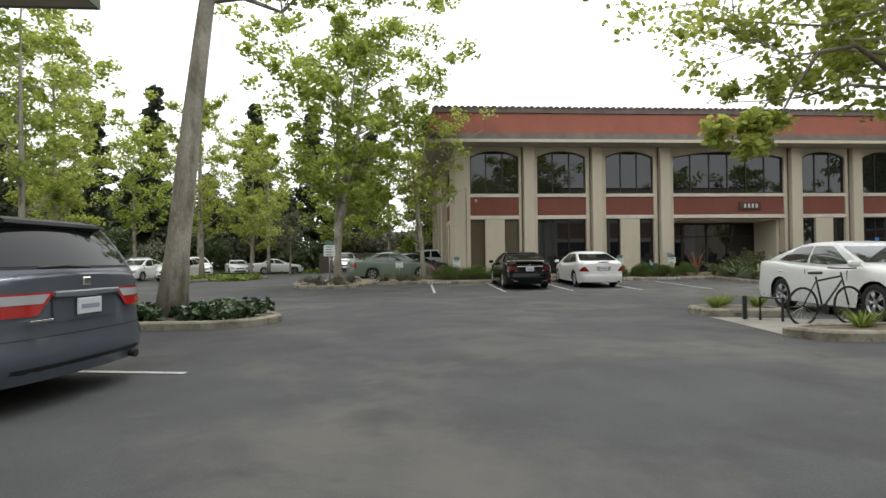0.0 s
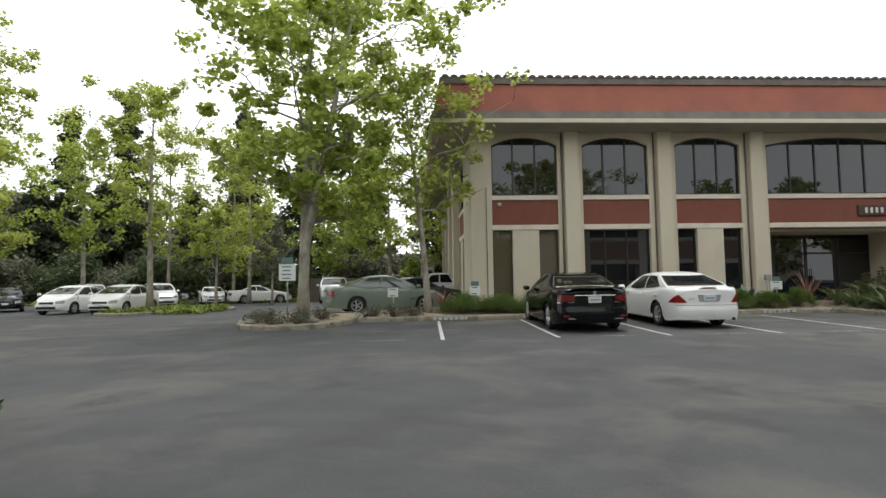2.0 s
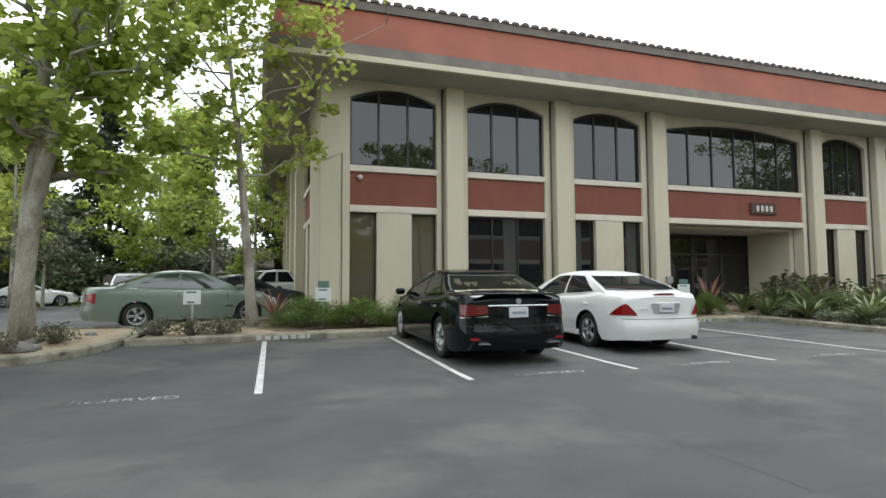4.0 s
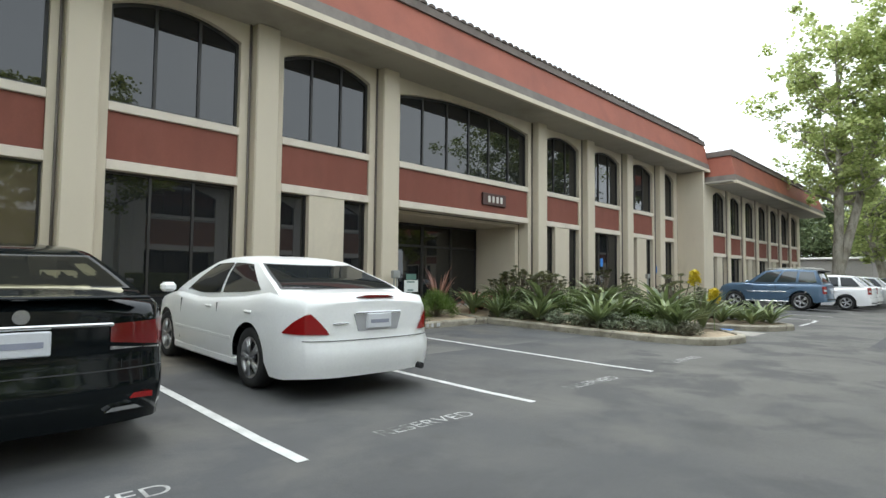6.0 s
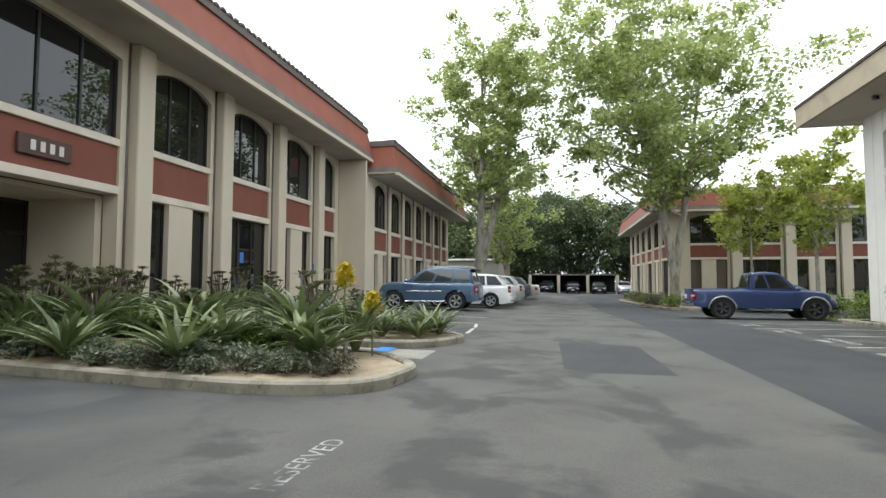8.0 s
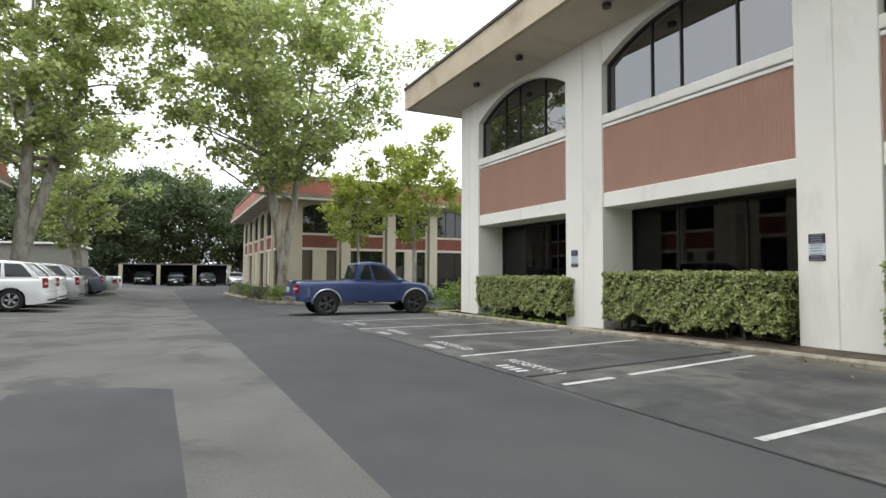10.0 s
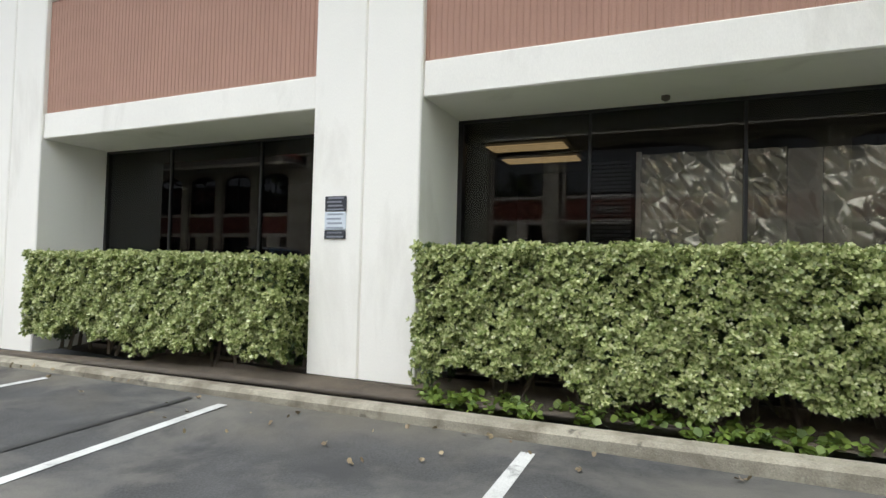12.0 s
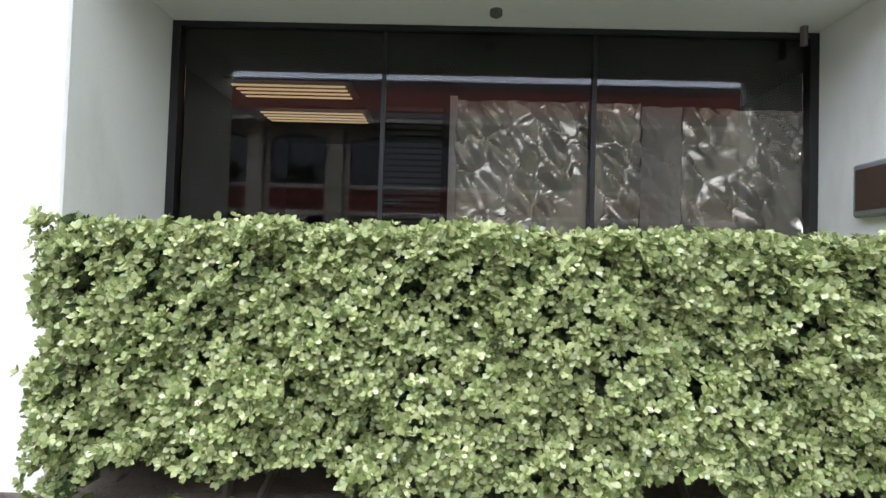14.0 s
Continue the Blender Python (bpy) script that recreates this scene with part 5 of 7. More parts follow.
for i in range(8):
    x = -62 + i * 6.5
    tree("dense dark oak behind the boundary shrubs", x + 2 * math.sin(i * 2.1), 82 + 3 * math.sin(i * 1.3), 0.0, 9.5 + 2.5 * math.sin(i * 2.7), 0.35, 0.8, 5.2, 9000, 0.6, 250 + i, mat=LEAF_DARK if i % 3 else LEAF_OLIVE, bark=BARK_BROWN, limbs=24, spread=1.9, name="oak_tree", group="background trees")
for i, (x, y) in enumerate(((2.6, 50.4), (7.7, 62.7), (-3.7, 62.0), (14, 65), (-1.4, 58.2), (-10.9, 59.5))):
    tree("leafy bright green tree behind the fence", x, y, 0, 11 + 3 * math.sin(i * 1.7), 0.16, 2.0, 3.4, 6000, 0.24, 140 + i, mat=LEAF_YELLOW if i % 2 else LEAF_PLANE, limbs=16, spread=0.9, name="leafy_tree", group="background trees")
# right of the start: plane tree behind the white sedan
bike_tree = tree("plane tree spreading over the white sedan and bicycle", 14.9, 15.4, 0.05, 9.6, 0.19, 4.7, 5.2, 12500, 0.18, 61, lean=(-0.5, 0.2), limbs=20, rise=0.25, spread=0.75, mat=LEAF_YELLOW)
droop = Shape().tube([(-0.3, 0.1, 5.1), (-1.6, -0.3, 5.6), (-2.6, -0.5, 5.35), (-3.2, -0.6, 4.6), (-3.6, -0.7, 4.0), (-4.0, -0.7, 3.75)], [0.07, 0.05, 0.04, 0.03, 0.02, 0.008], 6)
for q in ((-4.6, -0.4, 3.5), (-4.9, -0.7, 3.8), (-4.3, -1.0, 3.3), (-3.9, -0.4, 3.2), (-3.5, -0.7, 4.0), (-4.1, -0.6, 4.0)):
    droop.tube([(-3.9, -0.7, 3.8), ((q[0] - 4.0) / 2, (q[1] - 0.7) / 2, (q[2] + 3.75) / 2), q], [0.014, 0.01, 0.004], 5)
part("drooping_branch", droop, BARK_BROWN, bike_tree, "thin bare branch hanging low", smooth=True)
part("leaf_clump", leaf_cloud("leaf_clump", [(-4.8, -0.5, 3.55), (-4.4, -0.9, 3.3), (-4.0, -0.6, 3.45), (-3.6, -0.6, 3.9), (-4.2, -0.7, 3.85), (-4.9, -0.7, 3.75)], 0.36, 700, 0.17, LEAF_YELLOW, 612), LEAF_YELLOW, bike_tree)
# east side
tree("very tall plane tree with several pale limbs by the east wing", 52.3, 28.6, -0.15, 18.2, 0.5, 6.4, 4.5, 20000, 0.25, 71, mat=LEAF_PALE, forks=3, limbs=48, spread=0.9, rise=0.7, lean=(0.4, -2.6), shape="column", fork_out=0.15, split_at=0.3)
tree("tall plane tree behind the parked cars", 64.8, 27.2, -0.2, 13.5, 0.33, 2.8, 5.2, 12500, 0.27, 72, mat=LEAF_PALE, forks=2, limbs=22, spread=0.9)
tree("large plane tree with a forked pale trunk on the east island", 49.2, 15.8, -0.25, 17.0, 0.4, 5.6, 6.4, 34000, 0.25, 73, mat=LEAF_PALE, forks=4, limbs=64, spread=0.95, rise=0.7, shape="column", fork_out=0.2, split_at=0.4)
tree("small plane tree in front of the far office", 54.7, 9.7, -0.4, 8.2, 0.13, 3.4, 3.4, 6500, 0.22, 74, limbs=14, spread=0.75, mat=LEAF_YELLOW)
tree("small plane tree beside the white office corner", 43.3, 10.4, -0.3, 7.6, 0.12, 3.0, 3.0, 6500, 0.2, 75, limbs=14, spread=0.7, mat=LEAF_YELLOW)
for i, (x, y, h, r) in enumerate(((99, 27.8, 13, 6), (104.6, 19.2, 14, 6.5), (100.3, 12.3, 12, 6), (93, 37, 11, 5.5), (112.7, 23, 16, 7), (108.2, 9, 13, 6), (90.6, 46.5, 12, 6), (121, 31, 15, 7))):
    tree("dense dark oak at the far end of the drive", x, y, -0.3, h, 0.4, 0.9, r, 26000, 0.32, 160 + i, mat=LEAF_DARK, bark=BARK_BROWN, limbs=30, spread=1.9, name="oak_tree", group="background trees")
for i, (x, y) in enumerate(((46.1, 16.5), (47.7, 17.1), (51.1, 16.9), (53.5, 17.2), (56.0, 17.1), (58.5, 16.9))):
    shrub("low olive shrub in the east island", x, y, ground_z(x, y) + 0.12, 0.9, 0.75, 900, 0.12, LEAF_OLIVE if i % 2 else LEAF_SHRUB, 180 + i)
for i, (x, y) in enumerate(((34.9, 12.0), (37.7, 11.1), (41.4, 10.9))):
    shrub("green shrub beside the office corner", x, y, ground_z(x, y), 0.9, 1.3, 1200, 0.12, LEAF_SHRUB, 190 + i)

# unseen trees behind the start of the drive, added for car paint and glass to mirror
for i, (x, y, h) in enumerate(((-3.5, -9, 11), (2.5, -14, 13), (9, -9, 11), (15, -13, 12), (20, -8, 11), (38, -4, 12), (46, -2, 12), (-1, -20, 13), (12, -22, 13))):
    tree("unseen leafy plane tree added in the south for reflections", x, y, 0.0, h, 0.2, 2.0, 3.8, 5000, 0.32, 210 + i, limbs=18, spread=1.0, group="background trees")
# bed before the beige office
for i, (x, y, r, h) in enumerate(((5.9, 30.7, 0.85, 0.7), (7.2, 30.75, 0.8, 0.66), (8.5, 30.8, 0.8, 0.8), (9.5, 31.1, 0.6, 0.7), (14.3, 31.1, 0.6, 0.7), (15.7, 31.1, 0.6, 0.62), (16.75, 31.0, 0.58, 0.6), (17.95, 31.2, 0.62, 0.66))):
    shrub("rounded soft green shrub in the office bed", x, y, ground_z(x, y) + 0.17, r, h, 16000, 0.036, LEAF_SOFT, 200 + i, "rounded_shrub", group="rounded shrubs")
strap_plant("large blue-green agave by the office wall", 16.75, 32.2, 0.32, 26, 0.78, 0.27, LEAF_BLUE, 1, 0.4, upright=0.5)
strap_plant("fern-like palm against the office wall", 7.7, 32.5, 0.3, 34, 0.8, 0.08, LEAF_GRASS, 2, 0.9, "fern", 0.7)
strap_plant("reddish cordyline behind the low sign", 5.3, 32.4, 0.3, 24, 0.9, 0.07, LEAF_BRONZE, 3, 0.7, "cordyline", 0.75)
strap_plant("bronze flax with upright striped leaves", 20.2, 31.6, 0.3, 28, 1.05, 0.17, LEAF_BRONZE, 4, 1.9, "flax", 0.8)
strap_plant("bronze flax with upright striped leaves", 20.9, 31.9, 0.3, 22, 1.1, 0.17, LEAF_BRONZE, 41, 2.0, "flax", 0.85)
strap_plant("pale bronze flax with bent leaves", 19.2, 32.3, 0.3, 22, 1.3, 0.07, LEAF_BRONZE, 5, 0.5, "flax", 0.9)
rg = random.Random(17)
BIG_AGAVES = ((20.2, 29.4, 1.2), (20.6, 28.0, 1.3), (20.9, 26.5, 1.3), (20.3, 30.7, 1.1), (19.9, 27.1, 0.85), (20.1, 26.1, 0.85))
spots = []
while len(spots) < 34:
    x, y = rg.uniform(19.3, 21.5), rg.uniform(25.7, 31.8)
    if rg.random() < 0.34:
        x, y = rg.uniform(21.5, 31), rg.uniform(31.6, 32.6)
    if all((x - a) ** 2 + (y - b) ** 2 > 0.24 for a, b in spots):
        spots.append((x, y))
for i, (x, y) in enumerate(spots):
    big = rg.random()
    strap_plant("spiky green agave with long arching leaves" if big > 0.4 else "small dark agave rosette", x, y, ground_z(x, y) + 0.14, rg.randint(34, 54), 0.62 + 0.45 * big, 0.085 + 0.05 * big, LEAF_AGAVE, 300 + i, rg.uniform(0.6, 1.4), upright=rg.uniform(0.45, 0.8))


def aeonium(x, y, z, heads, height, seed):
    """Dark succulent rosettes on bare forked stems."""
    rnd = random.Random(seed)
    root = thing("aeonium", "dark brown-green succulent with rosettes on bare stems", "plant", pose(x, y, z), "garden plants")
    stems = Shape()
    for k in range(heads):
        leaves = Shape()
        a, r = rnd.uniform(0, 6.28), rnd.uniform(0.1, 0.38)
        top = Vector((math.cos(a) * r, math.sin(a) * r, height * rnd.uniform(0.65, 1.0)))
        stems.tube([(0, 0, -0.05), (top.x * 0.5, top.y * 0.5, top.z * 0.45), top], [0.022, 0.018, 0.014], 6)
        for i in range(22):
            b, e = i * 2.4, 0.15 + 1.1 * (i / 22)
            fw = Vector((math.cos(b) * math.cos(e), math.sin(b) * math.cos(e), math.sin(e)))
            sd = Vector((-math.sin(b), math.cos(b), 0))
            ln = 0.15 * (1.1 - 0.6 * i / 22) * rnd.uniform(0.85, 1.15)
            leaves.add([top, top + fw * ln * 0.6 + sd * ln * 0.24, top + fw * ln, top + fw * ln * 0.6 - sd * ln * 0.24], [(0, 1, 2, 3)])
        part("rosette", leaves.raw("rosette", LEAF_AEONIUM), LEAF_AEONIUM, root)
    tagged(part("stem", stems, BARK_BROWN, root, smooth=True), kind="stuff")
    return root


for i in range(20):
    x, y = (rg.uniform(20.2, 21.6), rg.uniform(26.0, 31.4)) if i < 11 else (rg.uniform(21.8, 32.0), rg.uniform(31.7, 32.8))
    aeonium(x, y, ground_z(x, y) + 0.14, rg.randint(8, 14), rg.uniform(0.85, 1.4), 700 + i)
for i in range(16):
    x, y = (rg.uniform(19.6, 21.6), rg.uniform(25.4, 31.4)) if i < 9 else (rg.uniform(21.8, 31.0), rg.uniform(31.5, 32.7))
    shrub("bushy dark green garden shrub among agaves", x, y, ground_z(x, y) + 0.14, 0.42, rg.uniform(0.35, 0.75), 1400, 0.08, (LEAF_SAGE, LEAF_OLIVE, LEAF_SOFT)[i % 3], 340 + i, "garden_shrub", group="garden plants")
for i in range(11):
    y = 25.5 + 0.48 * i
    x = 19.25 + 0.05 * (i % 3) + 0.03 * i * (i > 6) + 0.35 * max(0, 2 - i) * 0.5
    shrub("low grey-green sage along the garden kerb", x, y, ground_z(x, y) + 0.13, rg.uniform(0.3, 0.42), rg.uniform(0.22, 0.38), 1300, 0.05, LEAF_SAGE if i % 4 else LEAF_OLIVE, 740 + i, "sage_cushion", group="garden plants")
for i, (x, y, ln) in enumerate(BIG_AGAVES):
    strap_plant("large agave with broad arching grey-green leaves", x, y, ground_z(x, y) + 0.3, 32, ln, 0.15, LEAF_AGAVE, 820 + i, 1.2, upright=0.72)
for i, (x, y) in enumerate(((23.7, 25.45), (24.3, 25.15), (24.8, 25.5), (24.4, 25.9), (23.5, 26.1), (24.95, 26.3), (24.4, 26.9), (23.8, 27.3), (25.1, 27.4), (24.5, 28.0), (23.9, 28.4), (25.1, 28.6), (24.2, 29.1), (25.1, 29.4))):
    strap_plant("spiky green agave with long arching leaves", x, y, ground_z(x, y) + 0.14, 46, 0.62 + 0.25 * ((i * 7) % 5) / 5, 0.09, LEAF_AGAVE, 360 + i, 0.9, upright=0.55)
for i, (x, y) in enumerate(((23.7, 26.7), (24.1, 27.6), (24.8, 28.2), (23.9, 28.9), (25.0, 26.9))):
    shrub("brownish succulent shrub among the agaves", x, y, ground_z(x, y) + 0.14, 0.5, 0.95, 1200, 0.1, LEAF_OLIVE, 370 + i, "garden_shrub", group="garden plants")
for x, y, h in ((20.6, 25.7, 1.25), (21.2, 25.5, 0.85)):
    f = thing("yellow_flower", "tall flower head of bright yellow blossom", "flower", pose(x, y, ground_z(x, y) + 0.1), "yellow flowers")
    part("stalk", Shape().tube([(0, 0, 0), (0.03, 0.02, h * 0.6), (0, 0, h)], [0.015, 0.012, 0.008], 6), LEAF_AGAVE, f)
    part("blossom", leaf_cloud("blossom", [(0, 0, h - 0.12), (0, 0, h - 0.02), (0, 0, h + 0.06)], (0.15, 0.14, 0.09), 500, 0.06, FLOWER, 9), FLOWER, f)
# bicycle planters and grass
for i, (x, y) in enumerate(((10.1, 15.1), (10.5, 15.5), (11.0, 15.1), (10.3, 11.7), (11.4, 11.5), (12.4, 11.3))):
    strap_plant("clump of bright green lily leaves", x, y, 0.14, 120, 0.4, 0.02, LEAF_GRASS, 380 + i, 0.9, "lily_clump", 0.7)
ground_cover("grass", "bright green grass on the kerbed island", [(-10.7 + 4.6 * rc.random(), 38.9 + 5.5 * rc.random(), 0.14) for _ in range(160)], 0.3, 5200, 0.16, LEAF_GRASS, 21)
ground_cover("grass", "tufts of grass on the far island", [(-14.2 + 7 * rc.random(), 24.2 + 2.6 * rc.random(), 0.14) for _ in range(120)], 0.25, 3200, 0.14, LEAF_GRASS, 22)
ground_cover("grass", "grass verge under the boundary shrubs", [(-48 + 62 * rc.random(), 57 + 4 * rc.random(), 0.05) for _ in range(300)], 0.6, 6000, 0.25, LEAF_GRASS, 23)
# stones and grey cushions on the sign island
for i in range(16):
    x, y = -0.6 + 2.4 * rc.random(), 28.1 + 3.4 * rc.random()
    s = Shape()
    rings = []
    r = rc.uniform(0.1, 0.26)
    for k in range(5):
        e = k / 4 * 1.5
        rings.append([(math.cos(a) * r * math.cos(e) * rc.uniform(0.85, 1.1), math.sin(a) * r * math.cos(e) * rc.uniform(0.85, 1.1), r * 0.7 * math.sin(e) - 0.04) for a in [j * 0.785 for j in range(8)]])
    s.loft(rings)
    ob = part("stone", s, STONE, smooth=True, at=pose(x, y, ground_z(x, y) + 0.16))
    tagged(ob, "grey rounded stone on the planting island", "stone", "stones")
for i, (x, y) in enumerate(((-0.5, 28.9), (0.9, 28.2), (1.4, 29.4), (2.9, 30.3), (4.2, 30.2), (0.1, 28.3), (3.6, 30.1))):
    shrub("grey-green cushion plant among the stones", x, y, ground_z(x, y) + 0.15, 0.42, 0.4, 700, 0.06, LEAF_OLIVE, 400 + i, "cushion_plant", group="cushion plants")


# ---- vehicles ----
def car_paint(name, color, rough=0.28, metal=0.0):
    m = material(name, color, rough, 0.04, 2, 40, 0.0, metal=metal, coat=0.5)
    return m


PAINT_BLACK = material("black_paint", (0.004, 0.006, 0.007), 0.08, 0.04, 2, 40, 0.0, spec=0.3, coat=0.0)
PAINT_WHITE = car_paint("white_paint", (0.8, 0.8, 0.79))
PAINT_GREY = car_paint("grey_paint", (0.075, 0.086, 0.108), 0.32, 0.2)
PAINT_GREEN = car_paint("grey_green_paint", (0.15, 0.195, 0.16), 0.3, 0.1)
PAINT_BLUE = car_paint("blue_paint_metallic", (0.085, 0.145, 0.225), 0.28, 0.3)
PAINT_NAVY = car_paint("royal_blue_paint", (0.028, 0.05, 0.145), 0.3, 0.05)
PAINT_SILVER = car_paint("silver_paint", (0.42, 0.43, 0.43), 0.3, 0.5)
PAINT_DARK = car_paint("dark_blue_paint", (0.03, 0.036, 0.05), 0.3)
PAINT_RED = car_paint("red_paint", (0.2, 0.016, 0.016), 0.3)
PAINT_TEAL = car_paint("teal_paint", (0.06, 0.13, 0.14), 0.3, 0.2)
TRIM = material("black_trim", (0.015, 0.015, 0.016), 0.6, 0.1)
TYRE = material("tyre_rubber", (0.018, 0.018, 0.018), 0.85, 0.15, 8, 60, 0.2)
CHROME = material("chrome", (0.72, 0.72, 0.72), 0.12, 0.03, metal=1.0, bump=0.0)
RIM_DARK = material("dull_steel_rim", (0.1, 0.1, 0.105), 0.5, 0.1, metal=0.6, bump=0.0)
ALLOY = material("alloy", (0.5, 0.5, 0.51), 0.3, 0.06, metal=0.9, bump=0.0)
LAMP_RED = material("red_lens", (0.24, 0.009, 0.009), 0.12, 0.06, coat=0.25, bump=0.0)
LAMP_BRIGHT = material("bright_red_lens", (0.42, 0.012, 0.01), 0.1, 0.25, 9, 60, coat=0.4, bump=0.0)
LAMP_DARK = material("dark_red_lens", (0.13, 0.008, 0.009), 0.12, 0.06, coat=0.6, bump=0.0)
LAMP_CLEAR = material("clear_lens", (0.4, 0.4, 0.41), 0.08, 0.05, coat=0.6, bump=0.0)
PLATE = material("plate_white", (0.62, 0.63, 0.66), 0.5, 0.05, bump=0.0)
PLATE_INK = material("plate_ink", (0.28, 0.29, 0.36), 0.5, 0.05, bump=0.0)
CAR_GLASS = dark_glass("car_glass", (0.014, 0.016, 0.017), 1.48)
CAR_GLASS_PALE = dark_glass("car_glass_pale", (0.04, 0.05, 0.048), 1.9)
CREAM_SEAT = material("cream_leather", (0.36, 0.33, 0.23), 0.6, 0.08)
WHEELS = {}


def wheel_meshes(r, w, spokes, rim=ALLOY):
    key = (round(r, 3), w, spokes, rim.name)
    if key in WHEELS:
        return WHEELS[key]
    ty = Shape()
    prof = [(r * 0.66, w * 0.42), (r * 0.8, w * 0.5), (r * 0.95, w * 0.47), (r, w * 0.36), (r, -w * 0.36), (r * 0.95, -w * 0.47), (r * 0.8, -w * 0.5), (r * 0.66, -w * 0.42)]
    n = 28
    ty.loft([[(q * math.cos(2 * math.pi * k / n), d, q * math.sin(2 * math.pi * k / n)) for k in range(n)] for q, d in prof], True, False)
    ri = Shape()
    prof = [(r * 0.68, w * 0.43), (r * 0.62, w * 0.44), (r * 0.58, w * 0.3), (r * 0.55, 0.0)]
    ri.loft([[(q * math.cos(2 * math.pi * k / n), d, q * math.sin(2 * math.pi * k / n)) for k in range(n)] for q, d in prof], True, False)
    for k in range(spokes):
        a = 2 * math.pi * k / spokes
        for da in (-0.1, 0.1):
            c, s, c2, s2 = math.cos(a + da * 0.4), math.sin(a + da * 0.4), math.cos(a + da * 1.5), math.sin(a + da * 1.5)
            ri.tube([(r * 0.1 * c, w * 0.4, r * 0.1 * s), (r * 0.64 * c2, w * 0.38, r * 0.64 * s2)], [r * 0.06, r * 0.05], 6)
    ri.tube([(0, w * 0.2, 0), (0, w * 0.42, 0), (0, w * 0.46, 0)], [r * 0.17, r * 0.15, r * 0.08], 12)
    br = Shape().tube([(0, 0.0, 0), (0, w * 0.1, 0)], [r * 0.56, r * 0.56], 20)
    WHEELS[key] = (ty.mesh("tyre", TYRE, True), ri.mesh("rim", rim, True), br.mesh("brake_disc", TRIM))
    return WHEELS[key]


def lerp_table(table, x):
    for (a, va), (b, vb) in zip(table, table[1:]):
        if x <= b:
            t = (x - a) / (b - a)
            t = min(max(t, 0), 1)
            return va + (vb - va) * t
    return table[-1][1]


def car(label, at, paint, L=4.8, W=1.82, wb=2.75, r=0.33, front=0.93, deck=None, cabin=None, belt=0.92, roof=1.45, glass=None, kind="car", rear="sedan", spokes=5, group="parked cars", name="car", lamps="corner", clear=0.2, rim=ALLOY, plate=True, detail=True, rack=False, rear_glass=None):
    """A vehicle with its nose to +x. deck: heights of the body's upper edge along x. cabin: (rear foot, rear roof, front roof, front foot) along x."""
    root = thing(name, label, kind, at, group)
    glass = glass or CAR_GLASS
    xf, xr = L / 2 - front, L / 2 - front - wb
    hw = W / 2
    deck = deck or [(-L / 2, 0.9), (-L / 2 + 0.1, 1.0), (-L / 2 + 0.9, 1.04), (0.2, belt), (L / 2 - 1.3, 0.96), (L / 2 - 0.35, 0.8), (L / 2, 0.62)]
    plan = [(-L / 2, 0.86), (-L / 2 + 0.12, 0.93), (-L / 2 + 0.5, 0.985), (-0.6, 1.0), (0.6, 1.0), (L / 2 - 0.9, 0.975), (L / 2 - 0.3, 0.88), (L / 2 - 0.08, 0.74), (L / 2, 0.6)]
    if rear == "tall":
        plan[0], plan[1] = (-L / 2, 0.93), (-L / 2 + 0.12, 0.975)
    ra = r * 1.17

    def bottom(x):
        z = clear + 0.04 * max(abs(x) - (L / 2 - 0.35), 0) / 0.35
        for c in (xf, xr):
            if abs(x - c) < ra:
                z = max(z, r + math.sqrt(ra * ra - (x - c) ** 2))
        return z

    lip = 0.12 if rear == "pickup" else 0.0

    def warp(p):
        """Rounds the ends in plan and lets the bumpers stand out."""
        x, y, z = p
        q = min(abs(y) / hw, 1.02)
        e = max(0.0, (abs(x) - (L / 2 - 0.55)) / 0.55)
        if x < 0:
            bulge = 0.05 * math.exp(-((z - 0.45 - lip) / 0.13) ** 4) - 0.05 * max(z - 0.75, 0)
            return (x + e * ((0.2 if rear != "tall" else 0.15) * q ** 4 + 0.03 * q * q) - e * bulge, y, z)
        bulge = 0.07 * math.exp(-((z - 0.42 - lip) / 0.14) ** 4)
        return (x - e * (0.34 * q ** 3) + e * bulge, y, z)

    xs = set([-L / 2, -L / 2 + 0.03, -L / 2 + 0.1, L / 2 - 0.03, L / 2 - 0.1, L / 2])
    for c in (xf, xr):
        for k in range(13):
            xs.add(round(c - ra * math.cos(math.pi * k / 12), 4))
    k = -L / 2 + 0.2
    while k < L / 2 - 0.12:
        xs.add(round(k, 4))
        k += 0.12
    xs = sorted(xs)

    def ring(x):
        h, w, zb = lerp_table(deck, x), hw * lerp_table(plan, x), bottom(x)
        zb = min(zb, h - 0.14)
        levels = [zb] + [max(zb + 0.008 * (j + 1), zb + (h - 0.15 - zb) * j / 6) for j in range(1, 7)]
        side = []
        for z in levels:
            f = (z - 0.2) / (h - 0.2)
            side.append((w * (0.955 + 0.075 * math.sin(math.pi * min(0.12 + 0.72 * f, 1)) - 0.03 * f + 0.006 * (f > 0.7)), z))
        wt = side[-1][0]
        side += [(wt * 0.99, h - 0.085), (wt * 0.965, h - 0.04), (wt * 0.91, h - 0.008), (wt * 0.6, h + 0.018), (wt * 0.3, h + 0.028), (0, h + 0.03)]
        return [(x, y, z) for y, z in side] + [(x, -y, z) for y, z in side[-2::-1]]

    body = Shape()
    body.loft([[warp(p) for p in ring(x)] for x in xs], False, False)
    for x in (xs[0], xs[-1]):
        rg_ = ring(x)
        m = len(rg_) // 2
        cap = [[warp((x, rg_[j][1] * (1 - 2 * i / 12), rg_[j][2])) for i in range(13)] for j in range(m)]
        body.loft(cap, False, False)
    body_mesh = body.mesh("body", paint, True)
    bm = bmesh.new()
